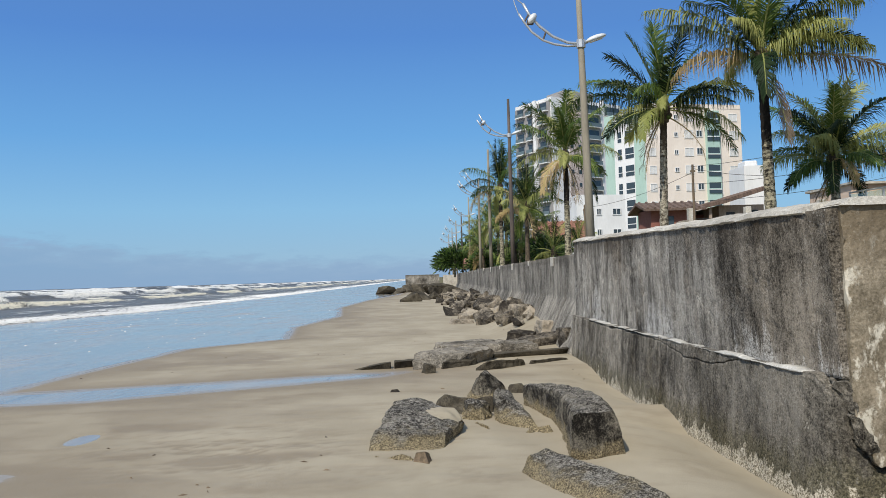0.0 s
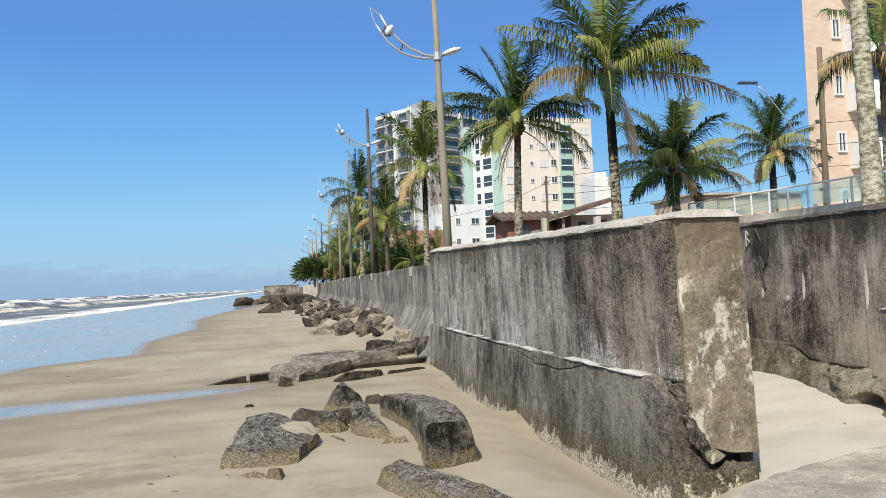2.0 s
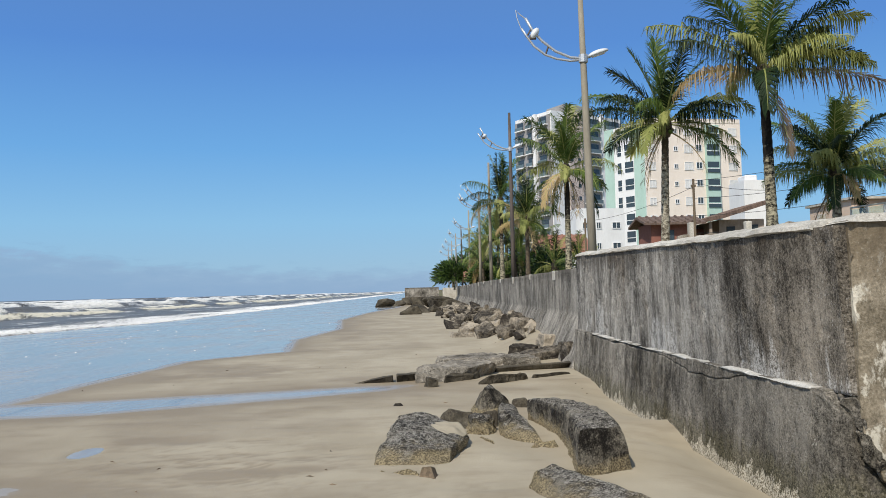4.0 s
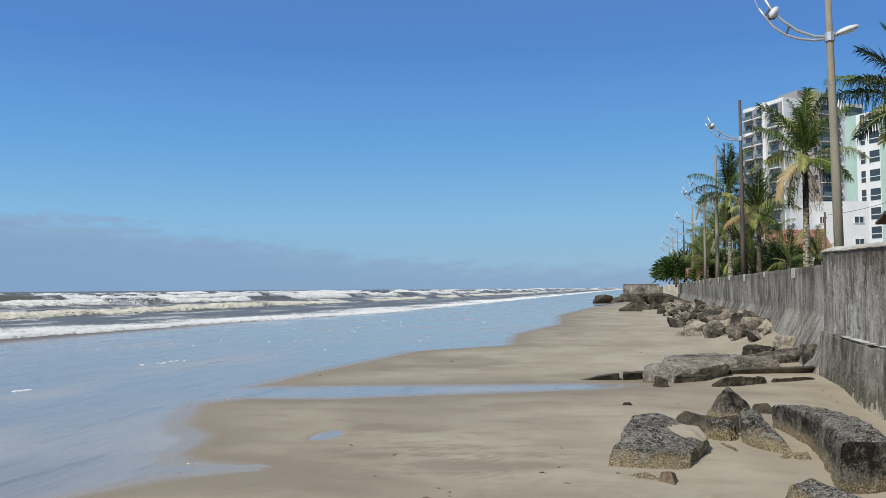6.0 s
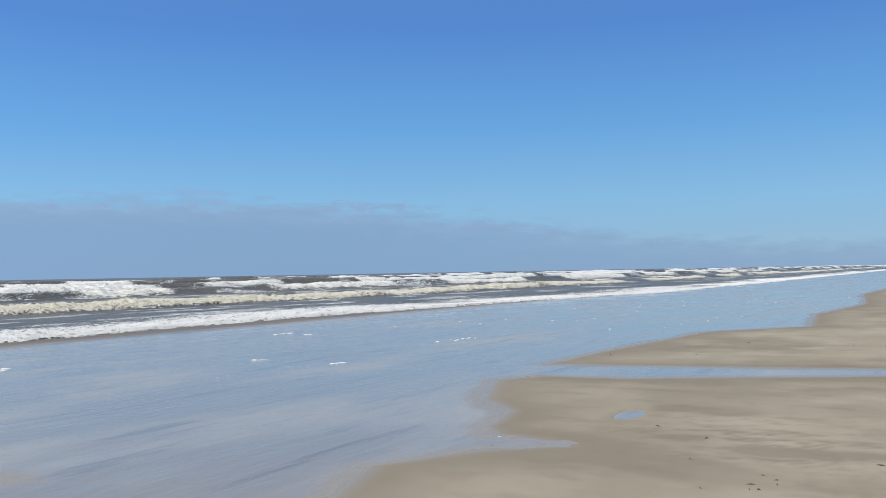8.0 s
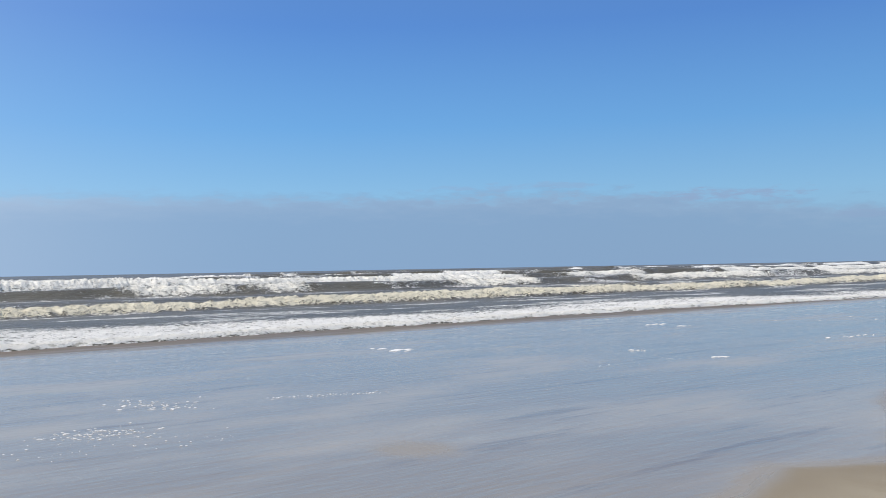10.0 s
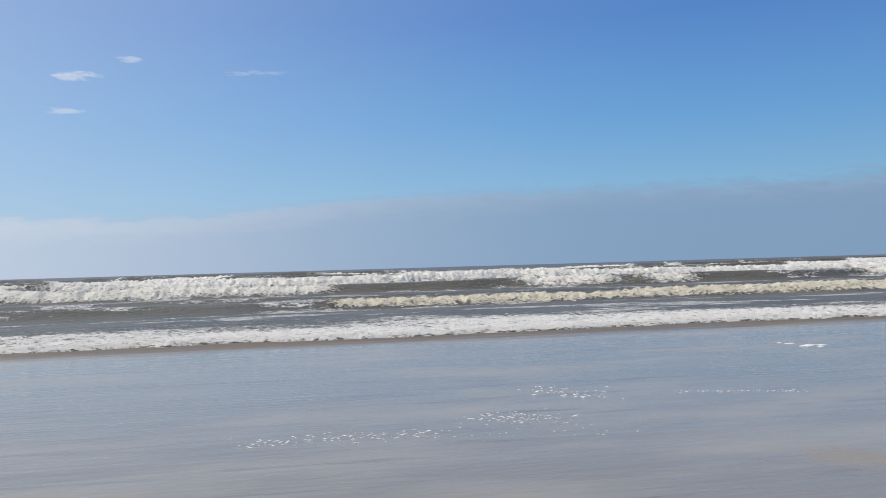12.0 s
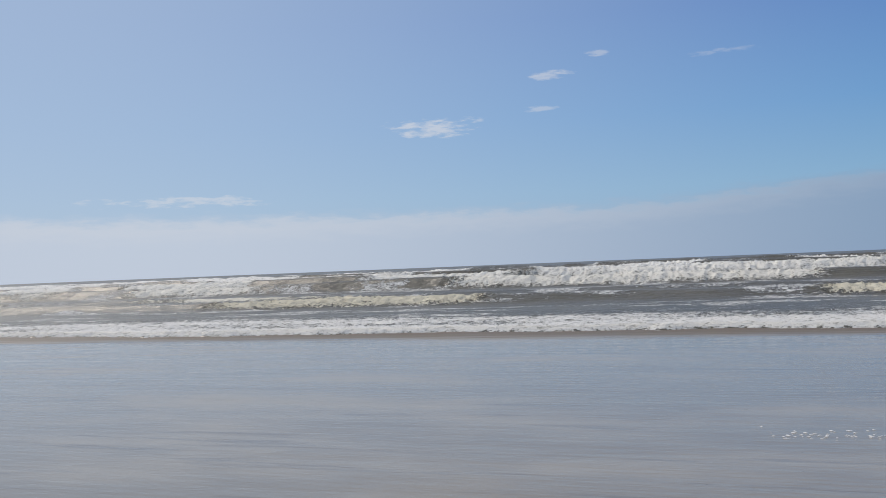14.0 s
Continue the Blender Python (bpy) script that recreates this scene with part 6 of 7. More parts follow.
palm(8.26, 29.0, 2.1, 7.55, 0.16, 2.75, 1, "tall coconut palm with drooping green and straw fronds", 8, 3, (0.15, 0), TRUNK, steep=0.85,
     special=((183, 24, 52, 1.15, SHADED, 1.2), (172, 40, 55, 1.1, GREEN, 0.8), (205, -4, 55, 1.0, SHADED, 1.2), (190, 10, 85, 0.9, LIME, 1.4), (-10, 40, 95, 1.15, LIME, 1.5), (4, 8, 75, 1.15, LIME, 1.3), (-4, -8, 70, 1.05, GREEN, 1.2),
              (14, 28, 60, 1.0, SHADED, 1.2), (250, 34, 120, 0.62, LIME, 1.5), (228, 48, 110, 0.8, GREEN, 1.5), (150, 72, 18, 1.1, GREEN, 0.3), (160, 58, 30, 1.0, SHADED, 0.5), (20, 66, 34, 1.05, GREEN, 0.5), (95, 82, 10, 1.15, GREEN, 0.3)))
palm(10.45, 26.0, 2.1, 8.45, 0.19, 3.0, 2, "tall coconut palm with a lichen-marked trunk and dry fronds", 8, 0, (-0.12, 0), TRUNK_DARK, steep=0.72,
     special=((2, 8, 44, 1.5, BROWN, 1.0), (300, -62, 20, 0.95, BROWN, 0.8), (186, 12, 72, 1.05, STRAW, 1.5), (4, 34, 74, 1.2, SHADED, 1.3), (-14, 26, 72, 1.1, LIME, 1.4), (6, 54, 72, 1.4, LIME, 1.2), (20, 46, 40, 1.1, SHADED, 1.1), (172, 48, 60, 1.3, LIME, 1.1), (190, 34, 52, 1.1, SHADED, 1.2),
              (222, 58, 100, 0.8, LIME, 1.4), (335, 50, 95, 0.9, LIME, 1.4), (60, 78, 16, 1.2, GREEN, 0.4), (130, 70, 26, 1.2, GREEN, 0.5), (30, 66, 36, 1.2, GREEN, 0.6), (200, 62, 40, 1.15, GREEN, 0.6), (-30, 60, 60, 1.1, SHADED, 1.0)))
palm(14.5, 30.0, 2.1, 5.75, 0.20, 2.65, 3, "bushy low coconut palm with yellowing skirt", 30, 2, (0, 0), steep=0.86,
     special=((265, 10, 120, 0.75, STRAW, 1.6), (-8, 12, 55, 1.1, STRAW, 1.3), (184, 18, 60, 1.0, LIME, 1.3), (-20, 32, 70, 0.95, LIME, 1.3)))
palm(23.4, 38.0, 2.1, 7.75, 0.22, 2.5, 4, "small coconut palm with a dry collar", 22, 1, (0, 0), TRUNK_DARK, steep=0.9, special=((262, 5, 110, 0.6, STRAW, 1.5), (-6, 14, 60, 1.25, BROWN, 1.4), (8, 36, 30, 1.15, LIME, 0.8)))
palm(12.68, 17.0, 2.1, 10.9, 0.23, 3.0, 5, "tall pale-trunked coconut palm near the wall", 22, 0, (-0.25, 0), PALE_BARK, steep=0.85)
palm(19.6, 25.0, 2.1, 8.9, 0.2, 3.0, 17, "coconut palm with dry fronds before the tiled building", 9, 0, (0, 0), TRUNK, special=((186, 14, 78, 0.9, STRAW, 1.5), (176, 2, 95, 0.95, SHADED, 1.3)))
palm(7.36, 44.0, 2.1, 8.1, 0.17, 2.95, 6, "coconut palm with bright lime fronds", 22, 7, (0, 0), TRUNK_DARK, 62)
palm(6.6, 55.0, 2.1, 6.4, 0.17, 2.7, 7, "coconut palm with yellow-green fronds", 20, 3, (0, 0), FIBRE, 58)
palm(5.6, 62.0, 2.1, 8.4, 0.17, 3.0, 8, "dark green coconut palm by the lamp posts", 20, 2, (0, 0), TRUNK_DARK, 58)
palm(7.5, 50.0, 2.1, 3.3, 0.14, 1.8, 9, "young low palm behind the wall", 16, 0, (0, 0), None, 44)
palm(9.3, 52.0, 2.1, 3.4, 0.14, 1.7, 10, "young low palm behind the wall", 16, 0, (0, 0), None, 44)
for i, (x, y, c) in enumerate(((6.9, 72, 6.2), (6.2, 80, 6.8), (7.4, 86, 7.6), (6.0, 95, 6.0), (7.5, 104, 6.6), (6.4, 112, 5.6), (8.5, 66, 5.2), (8.8, 78, 7.4), (7.2, 68, 4.4), (6.0, 88, 4.6), (6.4, 100, 4.4))):
    palm(x, y, 2.1, c, 0.17, 2.7, 30 + i, "distant coconut palm in the row along the promenade", 15, 2, (0, 0), FIBRE, 44)

# ---- bush and trees at the far end ----


def bush(x, y, z, r, seed, label, n_=420, mat=None):
    rnd = random.Random(seed)
    ob = tagged(empty("bush", x, y, z), label, "bush")
    part("stem", tube([(0, 0, -0.4), (0.1, 0, r * 0.5), (0, 0.1, r)], [0.14, 0.10, 0.05], 8), TRUNK_DARK, ob)
    for q in range(5):
        vs, fs = [], []
        for k in range(n_ * 2 // 5):
            d = Vector((rnd.gauss(0, 1), rnd.gauss(0, 1), abs(rnd.gauss(0, 0.8)) - 0.15)).normalized()
            c = Vector((d.x, d.y, d.z * 0.9)) * r * rnd.uniform(0.35, 0.85) + Vector((0, 0, r * 0.5))
            ln, tip = r * rnd.uniform(0.13, 0.28), Vector((d.x, d.y, d.z + rnd.uniform(-0.6, 0.3))).normalized()
            w = d.cross(Vector((rnd.uniform(-1, 1), rnd.uniform(-1, 1), 1))).normalized() * r * 0.035
            i = len(vs)
            vs += [c - w * 0.5, c + w * 0.5, c + tip * ln * 0.6 - w, c + tip * ln * 0.6 + w, c + tip * ln + Vector((0, 0, -0.1 * ln))]
            fs += [(i, i + 1, i + 3, i + 2), (i + 2, i + 3, i + 4)]
        link("foliage", mesh_data("foliage", vs, fs, (mat or (GREEN, SHADED))[q % 2]), ob)
    return ob


bush(3.9, 112, 2.4, 2.5, 61, "dense green spiky-leaved bush at the wall's far end", 900)
bush(6.5, 118, 2.2, 2.2, 62, "dark green bush under the palms", 500)
bush(5.9, 92, 2.1, 1.8, 63, "dark green bush under the palms", 500)
bush(7.5, 74, 2.1, 1.6, 64, "dark green bush under the palms", 500)
bush(9.0, 60, 2.1, 1.5, 65, "low green bush behind the wall", 500)
for i, (x, y, z, r) in enumerate(((8.2, 58, 2.6, 1.5), (9.5, 66, 2.6, 2.0), (7.8, 71, 2.4, 1.7), (8.6, 82, 2.6, 2.0), (7.0, 90, 2.6, 2.2), (8.4, 98, 2.8, 2.4), (7.2, 106, 2.6, 2.2), (10.5, 90, 3.0, 2.6), (11.5, 76, 2.6, 2.0))):
    bush(x, y, z, r, 70 + i, "dense dark green shrub among the palm trunks", 420)
bush(5.0, 150, 2.0, 4.0, 66, "distant dark green trees along the shore", 900)
bush(9.0, 190, 2.0, 6.0, 67, "distant dark green trees along the shore", 900)

# ---- buildings ----


def prism(foot, z0, z1):
    bm = bmesh.new()
    lo = [bm.verts.new((x, y, z0)) for x, y in foot]
    hi = [bm.verts.new((x, y, z1)) for x, y in foot]
    n_ = len(foot)
    for k in range(n_):
        bm.faces.new((lo[k], lo[(k + 1) % n_], hi[(k + 1) % n_], hi[k]))
    bm.faces.new(lo[::-1])
    bm.faces.new(hi)
    bmesh.ops.recalc_face_normals(bm, faces=bm.faces)
    return bm


def on_edge(a, b, u, out):
    """Pose on the facade from a to b, u metres along, out metres proud; local x along, y outwards."""
    d = (Vector(b) - Vector(a)).normalized()
    nrm = Vector((d.y, -d.x))
    p = Vector(a) + d * u + nrm * out
    m = Matrix(((d.x, nrm.x, 0, p.x), (d.y, nrm.y, 0, p.y), (0, 0, 1, 0), (0, 0, 0, 1)))
    return m


def window(parent, a, b, u, z, w, h, shutter=False, frame_mat=None):
    m = on_edge(a, b, u, 0.0)
    bm = bmesh.new()
    t = 0.09
    for x0, x1, z0, z1 in ((-w / 2 - t, w / 2 + t, h, h + t), (-w / 2 - t, w / 2 + t, -t, 0), (-w / 2 - t, -w / 2, 0, h), (w / 2, w / 2 + t, 0, h), (-0.03, 0.03, 0, h)):
        box(x0, x1, -0.05, 0.10, z + z0, z + z1, bm=bm)
    bmesh.ops.transform(bm, matrix=m, verts=bm.verts)
    f = part("window", bm, frame_mat or FRAME, parent)
    bm = box(-w / 2, w / 2, -0.05, 0.02, z, z + h)
    bmesh.ops.transform(bm, matrix=m, verts=bm.verts)
    part("pane", bm, PANE, f)
    if shutter:
        bm = box(-w / 2, w / 2, 0.02, 0.05, z + h * 0.02, z + h)
        bmesh.ops.transform(bm, matrix=m, verts=bm.verts)
        part("shutter", bm, SHUTTER, f)


def strip(name, parent, a, b, u0, u1, z0, z1, out, mat, label="", inn=0.1):
    bm = box(u0, u1, -inn, out, z0, z1)
    bmesh.ops.transform(bm, matrix=on_edge(a, b, 0, 0.0), verts=bm.verts)
    return part(name, bm, mat, parent, label)


# beige and mint block
c0, c1, c2 = (36.4, 139.0), (53.4, 142.5), (31.6, 147.0)
block = tagged(empty("apartment_block"), "ten-storey beige apartment block with mint green bays and white stair strip", "apartment building")
part("wall", prism([c0, c1, (52.5, 157), (36.5, 157), c2], 2.0, 28.6), BEIGE, block)
strip("parapet", block, c0, c1, 0, 17.3, 28.6, 29.3, 0.06, BEIGE, inn=0.3)
strip("side_wall", block, c2, c0, 0.0, 9.3, 2.0, 28.5, 0.10, WHITE, "white rendered side")
strip("mint_bay", block, c2, c0, 0.0, 2.2, 2.0, 28.6, 0.16, MINT, "mint green strip")
strip("mint_bay", block, c2, c0, 6.9, 9.25, 2.0, 28.7, 0.16, MINT, "mint green strip")
strip("mint_bay", block, c0, c1, 10.7, 13.1, 2.0, 28.2, 0.5, MINT, "mint green balcony bay")
for f in range(9):
    z = 3.4 + 2.9 * f
    for u, w, h, sh in ((1.15, 1.0, 1.1, True), (7.7, 1.4, 1.2, True), (15.8, 1.4, 1.1, True), (5.4, 0.55, 0.6, False), (9.6, 0.95, 0.95, False)):
        window(block, c0, c1, u, z + (0.25 if not sh else 0.0), w, h, sh)
    m = on_edge(c0, c1, 11.9, 0.5)
    for name, x0, x1, y0, y1, z0, z1, mt in (("balcony_front", -1.1, 1.1, 0.02, 0.12, z - 0.5, z + 0.1, PANE), ("balcony_opening", -1.05, 1.05, 0.004, 0.03, z + 0.35, z + 1.3, PANE), ("balcony_rail", -1.15, 1.15, 0.02, 0.16, z + 0.1, z + 0.22, FRAME)):
        bm = box(x0, x1, y0, y1, z0, z1)
        bmesh.ops.transform(bm, matrix=m, verts=bm.verts)
        part(name, bm, mt, block)
    for uu, hw in ((5.75, 0.95), (3.5, 0.42)):
        for zz, hh in ((z, 0.6), (z + 0.75, 1.0)):
            bm = box(-hw, hw, 0.1, 0.16, zz, zz + hh)
            bmesh.ops.transform(bm, matrix=on_edge(c2, c0, uu, 0.0), verts=bm.verts)
            part("stair_window", bm, PANE, block)
        bm = box(-hw - 0.06, hw + 0.06, 0.1, 0.20, z + 0.62, z + 0.73)
        bmesh.ops.transform(bm, matrix=on_edge(c2, c0, uu, 0.0), verts=bm.verts)
        part("window_rail", bm, FRAME, block)
    window(block, c2, c0, 8.0, z + 0.5, 0.4, 0.4)
    window(block, c2, c0, 1.4, z + 0.2, 0.6, 0.8)

# grey and white tower
t0, t1, t2 = (29.5, 193.0), (48.2, 206.0), (22.75, 205.0)
tower = tagged(empty("apartment_tower"), "tall grey and white apartment tower with glazed balconies", "apartment building")
part("wall", prism([t0, t1, (46, 220), (27, 220), t2], 2.0, 42.0), WHITE, tower)
strip("grey_side", tower, t2, t0, 0.0, 13.4, 2.0, 41.2, 0.12, GREYR, "grey balcony side")
strip("white_rib", tower, t2, t0, 7.6, 8.6, 2.0, 42.0, 0.7, WHITE)
strip("rose_strip", tower, t0, t1, 5.2, 9.5, 2.0, 42.2, 0.14, PINKISH, "pale rose strip")
strip("grey_strip", tower, t0, t1, 9.5, 15.5, 2.0, 41.0, 0.16, GREYR, "grey balcony strip")
strip("white_rib", tower, t0, t1, 15.5, 16.6, 2.0, 42.6, 0.5, WHITE)
strip("grey_strip", tower, t0, t1, 16.6, 22.7, 2.0, 41.0, 0.16, GREYR, "grey balcony strip")
part("roof_house", prism([(33, 197), (41, 202.5), (38, 208), (30, 203)], 42.0, 44.2), GREYR, tower)
for f in range(13):
    z = 3.6 + 2.95 * f
    for u0, u1 in ((0.4, 4.2), (4.5, 7.4), (9.0, 13.0)):
        strip("balcony", tower, t2, t0, u0 + 0.5, u1 - 0.2, z - 0.12, z + 0.10, 0.95, WHITE)
        strip("balcony_glass", tower, t2, t0, u0 + 0.5, u1 - 0.2, z + 0.10, z + 0.85, 0.9, SMOKE, inn=-0.84)
        strip("opening", tower, t2, t0, u0 + 0.5, u1 - 0.9, z + 0.3, z + 2.0, 0.14, PANE)
    for u0, u1 in ((9.8, 15.2), (17.0, 22.3)):
        strip("balcony", tower, t0, t1, u0, u1, z - 0.14, z + 0.0, 0.9, WHITE)
        strip("balcony_glass", tower, t0, t1, u0, u1, z + 0.0, z + 0.9, 0.85, SMOKE, inn=-0.8)
        strip("opening", tower, t0, t1, u0 + 0.3, u1 - 0.3, z + 0.05, z + 2.2, 0.18, PANE)
    for u in (6.0, 8.4):
        bm = box(-0.4, 0.4, 0.1, 0.2, z + 0.6, z + 1.5)
        bmesh.ops.transform(bm, matrix=on_edge(t0, t1, u, 0.0), verts=bm.verts)
        part("window_pane", bm, PANE, tower)

# white low block and a tiled house before it
w0, w1, w2 = (20.7, 116.0), (27.6, 117.5), (19.9, 128.0)
low = tagged(empty("low_white_block"), "white rendered four-storey block with small windows", "building")
part("wall", prism([w0, w1, (27, 130), w2], 2.0, 12.6), WHITE, low)
for f in range(3):
    for u in (1.2, 3.2, 5.8):
        window(low, w0, w1, u, 4.3 + 2.8 * f, 0.55 if u < 5 else 1.1, 0.75)


def gable_house(name, x0, x1, y0, y1, wall_z, ridge_z, label, wall_mat, roof_mat, along="x", openings=()):
    h = tagged(empty(name), label, "house")
    part("wall", box(x0, x1, y0, y1, 2.0, wall_z), wall_mat, h)
    o = 0.6
    bm = bmesh.new()
    if along == "x":
        ym = (y0 + y1) / 2
        sec = [(y0 - o, wall_z - 0.15), (ym, ridge_z), (y1 + o, wall_z - 0.15), (y1 + o, wall_z), (ym, ridge_z + 0.18), (y0 - o, wall_z)]
        ends = [[bm.verts.new((x, p[0], p[1])) for p in sec] for x in (x0 - o, x1 + o)]
    else:
        xm = (x0 + x1) / 2
        sec = [(x0 - o, wall_z - 0.15), (xm, ridge_z), (x1 + o, wall_z - 0.15), (x1 + o, wall_z), (xm, ridge_z + 0.18), (x0 - o, wall_z)]
        ends = [[bm.verts.new((p[0], y, p[1])) for p in sec] for y in (y0 - o, y1 + o)]
    for k in range(6):
        bm.faces.new((ends[0][k], ends[0][(k + 1) % 6], ends[1][(k + 1) % 6], ends[1][k]))
    for e in ends:
        bm.faces.new((e[0], e[1], e[4], e[5]))
        bm.faces.new((e[1], e[2], e[3], e[4]))
    bmesh.ops.recalc_face_normals(bm, faces=bm.faces)
    roof = part("roof", bm, roof_mat, h)
    # rows of tiles as raised battens
    if along == "x":
        for k in range(int((x1 - x0 + 2 * o) / 0.5)):
            xx = x0 - o + 0.25 + 0.5 * k
            part("tile_ridge", tube([(xx, y0 - o, wall_z + 0.02), (xx, (y0 + y1) / 2, ridge_z + 0.20)], 0.09, 6), roof_mat, roof)
    for x, y, w, z0, z1, face in openings:
        if face == "s":
            part("window", box(x - w / 2, x + w / 2, y0 - 0.06, y0 + 0.05, z0, z1), PANE, h)
        else:
            part("window", box(x0 - 0.06, x0 + 0.05, y - w / 2, y + w / 2, z0, z1), PANE, h)
    return h


gable_house("tiled_house", 12.6, 16.6, 88, 95, 5.6, 7.4, "white house with a red clay tile roof", WHITE, ROOFT, "x", ((14, 0, 0.9, 3.8, 4.9, "s"),))
gable_house("beach_kiosk", 5.4, 7.6, 103, 108, 3.1, 4.0, "small kiosk with a red clay tile roof", WHITE, ROOFT, "x", ((6.2, 0, 1.0, 2.3, 2.9, "s"),))
old = tagged(empty("old_house"), "weathered house with a sagging mono-pitch clay tile roof", "house")
part("wall", box(20.9, 24.1, 60.6, 66, 2.0, 6.5), HOUSEW, old)
part("porch_wall", box(18.7, 20.9, 64.0, 66, 2.0, 6.1), REDWALL, old)
part("porch_post", box(20.0, 20.2, 60.0, 60.2, 2.0, 6.3), HOUSEW, old)
for x, w, z0, z1 in ((21.7, 0.6, 5.0, 6.0), (23.2, 0.9, 4.8, 6.1)):
    part("window", box(x - w / 2, x + w / 2, 60.54, 60.65, z0, z1), PANE, old)
roof_pts = [(18.3, 6.2), (21.0, 6.78), (24.3, 7.72), (24.3, 7.52), (21.0, 6.56), (18.3, 6.0)]
bm = bmesh.new()
ends = [[bm.verts.new((x, y, z)) for x, z in roof_pts] for y in (59.6, 66.6)]
for k in range(6):
    bm.faces.new((ends[0][k], ends[0][(k + 1) % 6], ends[1][(k + 1) % 6], ends[1][k]))
for e in ends:
    bm.faces.new((e[0], e[1], e[4], e[5]))
    bm.faces.new((e[1], e[2], e[3], e[4]))
bmesh.ops.recalc_face_normals(bm, faces=bm.faces)
roof = part("roof", bm, OLDROOF, old)
for k in range(15):
    y = 59.75 + 0.48 * k
    part("tile_ridge", tube([(18.3, y, 6.22), (21.0, y, 6.80), (24.3, y, 7.74)], 0.09, 6), OLDROOF, roof)
gable_house("red_house", 15.5, 18.5, 58.5, 62, 6.2, 6.6, "low dull red house with dark roof", REDWALL, OLDROOF, "x", ((16.6, 0, 0.9, 4.4, 5.7, "s"),))
yard = tagged(empty("yard_wall"), "long stained masonry yard wall", "wall")
rnd = random.Random(21)
bm = bmesh.new()
xs_ = [14.2 + 0.35 * k for k in range(46)]
zs_ = [4.75 + 0.55 * (k > 16) + 0.35 * (k > 28) - 0.3 * (k > 38) + rnd.uniform(-0.09, 0.09) for k in range(46)]
low_ = [[bm.verts.new((x, y, 2.0)) for x in xs_] for y in (48.0, 48.3)]
high_ = [[bm.verts.new((x, y, z)) for x, z in zip(xs_, zs_)] for y in (48.0, 48.3)]
for k in range(45):
    bm.faces.new((low_[0][k], low_[0][k + 1], high_[0][k + 1], high_[0][k]))
    bm.faces.new((low_[1][k + 1], low_[1][k], high_[1][k], high_[1][k + 1]))
    bm.faces.new((high_[0][k], high_[0][k + 1], high_[1][k + 1], high_[1][k]))
for k in (0, 45):
    bm.faces.new((low_[0][k], high_[0][k], high_[1][k], low_[1][k]))
bmesh.ops.recalc_face_normals(bm, faces=bm.faces)
part("wall", bm, YARD, yard)
for x in (15.0, 18.2, 22.4, 26.0):
    part("pillar", box(x - 0.16, x + 0.16, 47.9, 48.36, 2.0, 5.45 + 0.3 * (x > 20), 0.02), COPING, yard, "pale mortar pillar")
hut = tagged(empty("white_hut"), "white rendered building behind the yard wall", "building")
part("wall", box(30.1, 32.3, 80, 84, 2.0, 11.6), WHITE, hut)
part("roof_tank", box(30.6, 31.8, 81, 83, 11.6, 12.2, 0.1), FRAME, hut)
annex = tagged(empty("orange_house"), "low orange rendered house with flat roof", "house")
part("wall", box(27.6, 36.0, 55, 61, 2.0, 7.2), PEACH, annex)
part("roof", box(27.4, 36.3, 54.7, 61.3, 7.2, 7.35), COPING, annex)

# peach tiled building with white balconies
p0, p1, p2 = (26.8, 40.0), (42.0, 40.5), (39.5, 57.0)
peach = tagged(empty("peach_building"), "peach tiled apartment building with curved white balconies", "apartment building")
part("wall", prism([p0, p1, (50, 57), p2], 2.0, 24.0), PEACH, peach)
for f in range(6):
    z = 4.62 + 2.97 * f
    window(peach, p0, p1, 1.85, z + 0.35, 0.34, 0.9)
    strip("balcony", peach, p0, p1, 2.3, 9.0, z - 0.6, z + 0.9, 0.9, WHITE, "white rendered balcony front")
    strip("opening", peach, p0, p1, 3.0, 8.6, z + 0.95, z + 2.2, 0.06, PANE)

# glass-railed terrace
terrace = tagged(empty("terrace"), "raised terrace with a teal glass railing on white posts", "terrace")
ra, rb = Vector((15.4, 30.8, 4.6)), Vector((17.3, 18.4, 4.6))
N = 14
part("slab", prism([(15.3, 31.0), (17.2, 18.2), (27.0, 19.0), (26.0, 31.5)], 2.0, 3.86), COPING, terrace, "pale beige terrace wall")
along = (rb - ra).normalized()
side = Vector((-along.y, along.x, 0))
for k in range(N + 1):
    p = ra.lerp(rb, k / N)
    part("post", box(p.x - 0.024, p.x + 0.024, p.y - 0.024, p.y + 0.024, 3.86, 4.6), FRAME, terrace)
    if k < N:
        q = ra.lerp(rb, (k + 1) / N)
        a, b = p + along * 0.06, q - along * 0.06
        bm = prism([(a.x, a.y), (b.x, b.y), (b.x + side.x * 0.012, b.y + side.y * 0.012), (a.x + side.x * 0.012, a.y + side.y * 0.012)], 3.95, 4.54)
        part("glass_panel", bm, CLEARTEAL, terrace)
part("handrail", tube([ra, rb], 0.032, 8), FRAME, terrace)

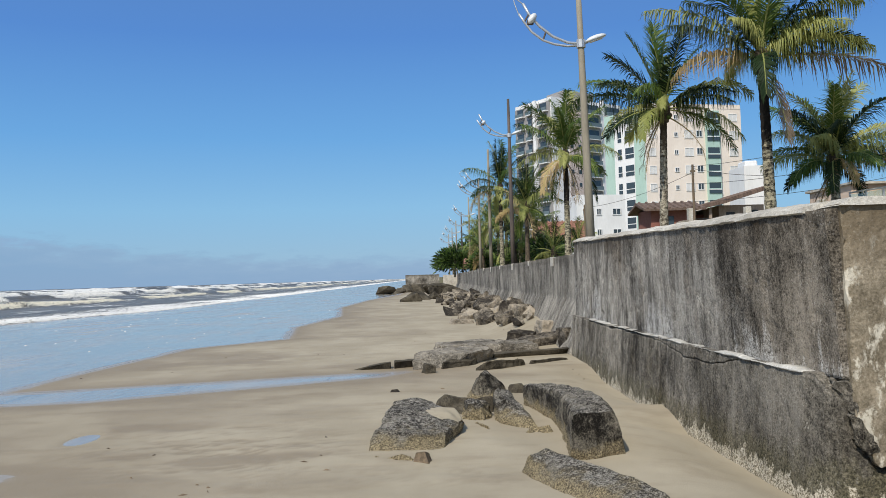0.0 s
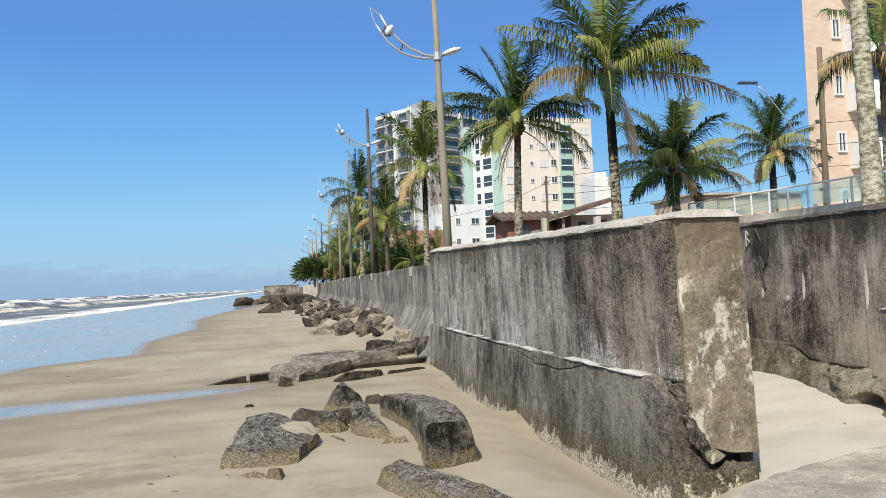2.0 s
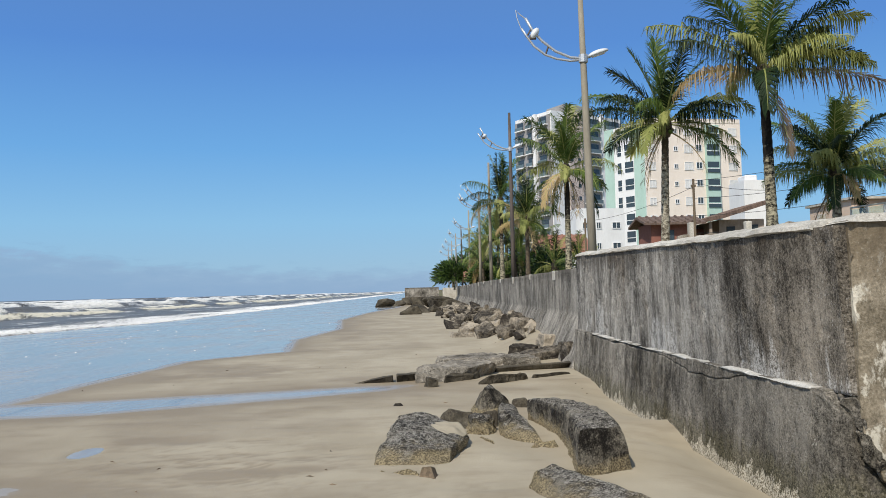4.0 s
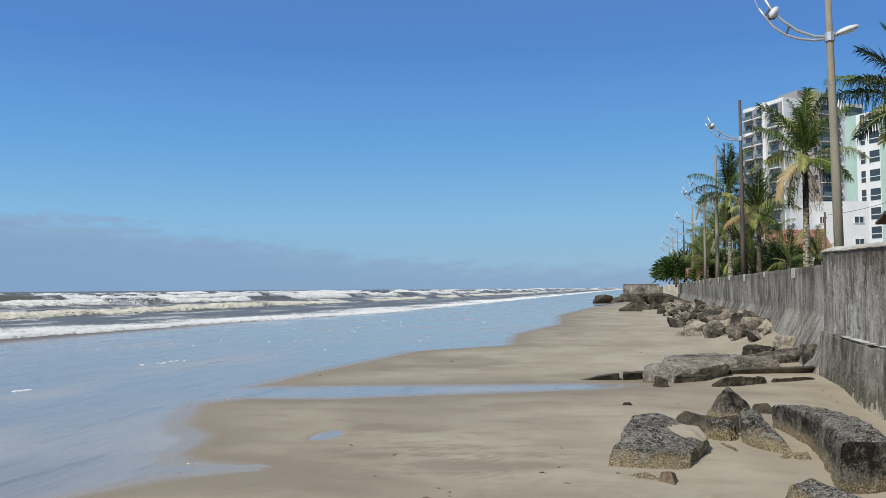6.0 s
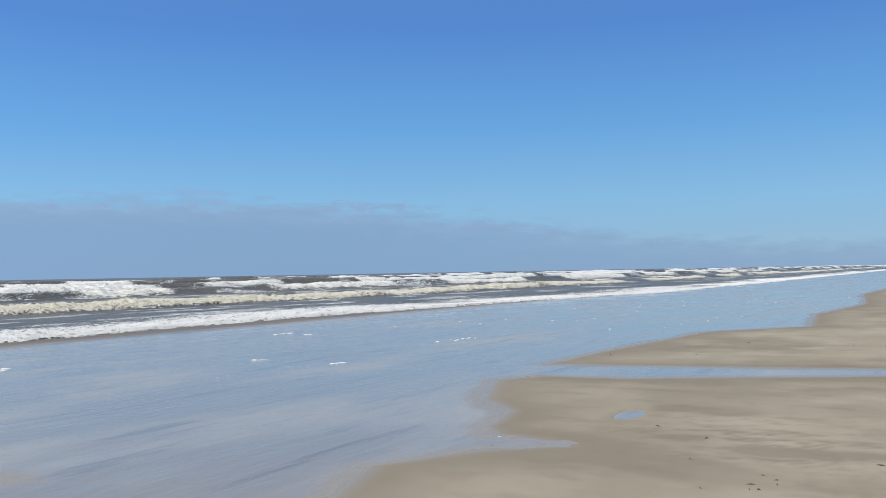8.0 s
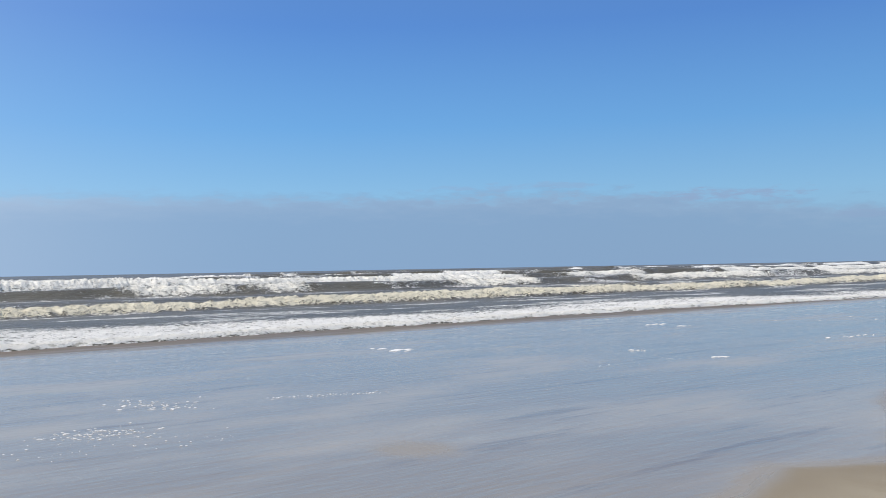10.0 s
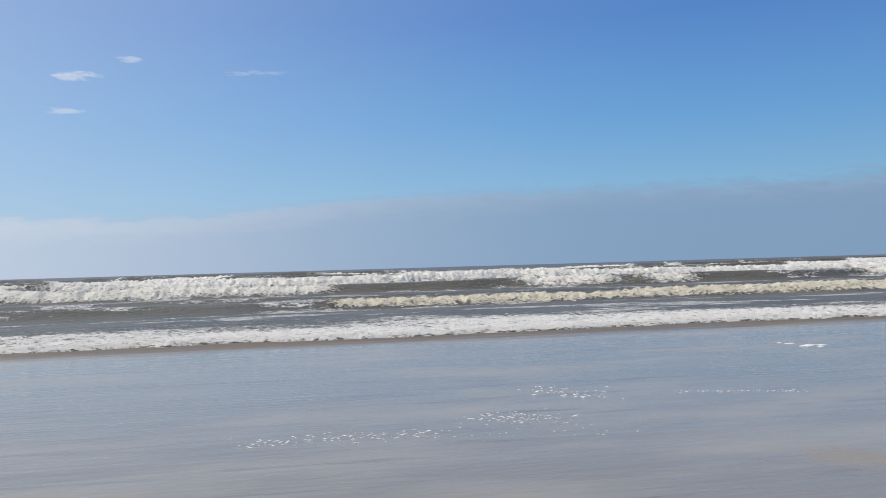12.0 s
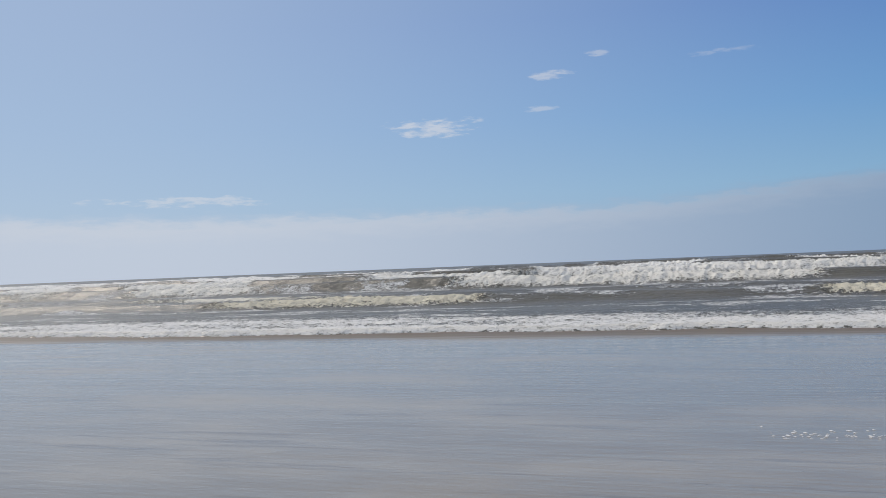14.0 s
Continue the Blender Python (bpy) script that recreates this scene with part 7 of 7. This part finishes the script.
# utility poles, street light and cables
up = tagged(empty("utility_pole", 22.05, 32.0, 2.1), "old brown timber utility pole with brackets", "utility pole")
part("pole", tube([(0, 0, 0), (0.04, 0, 4.5), (0.08, 0, 8.95)], [0.15, 0.13, 0.11], 10), WOOD, up, smooth=True)
for z in (3.0, 4.0, 5.0, 5.8):
    part("insulator_bracket", box(-0.26, 0.06, -0.06, 0.06, z, z + 0.14, 0.02), POLE_DARK, up)
sl = tagged(empty("street_light", 22.05, 32.0, 2.1), "street light with a blue-grey head on a long curved arm", "street light")
part("arm", tube([(-0.1, 0, 3.7), (-0.7, 0, 4.6), (-1.6, 0, 6.0), (-2.4, 0, 7.0), (-2.85, 0, 7.42)], 0.024, 8), STEEL, sl, smooth=True)
part("lamp_head", box(-3.65, -2.8, -0.15, 0.15, 7.42, 7.54, 0.05), BLUEGREY, sl, "flat blue-grey lamp head")
for x, y, z1 in ((16.2, 40.0, 6.4), (13.9, 44.0, 7.4), (10.9, 58.0, 6.6), (17.9, 36.0, 4.6)):
    ps = tagged(empty("fence_post", x, y, 2.1), "slim weathered post behind the wall", "post")
    part("post", tube([(0, 0, 0), (0, 0, z1 - 2.1)], [0.07, 0.06], 8), WOOD, ps)
    part("post_cap", box(-0.12, 0.12, -0.05, 0.05, z1 - 2.5, z1 - 2.4), WOOD, ps)


def cable(a, b, sag, r=0.012):
    a, b = Vector(a), Vector(b)
    pts = [a.lerp(b, k / 16) - Vector((0, 0, 4 * sag * (k / 16) * (1 - k / 16))) for k in range(17)]
    return tagged(part("power_cable", tube(pts, r, 5), WIRE), "thin black overhead power cable", "cable", "power cables")


for z, s in ((5.2, 0.3), (6.1, 0.35), (7.0, 0.4), (7.9, 0.3)):
    cable((21.9, 32.0, z), (13.9, 44.0, z - 0.6), s)
    cable((22.1, 32.0, z), (36.0, 12.0, z + 0.3), 0.5)
cable((13.9, 44.0, 7.0), (10.9, 58.0, 6.4), 0.3)
cable((16.2, 40.0, 6.3), (13.9, 44.0, 7.2), 0.1)
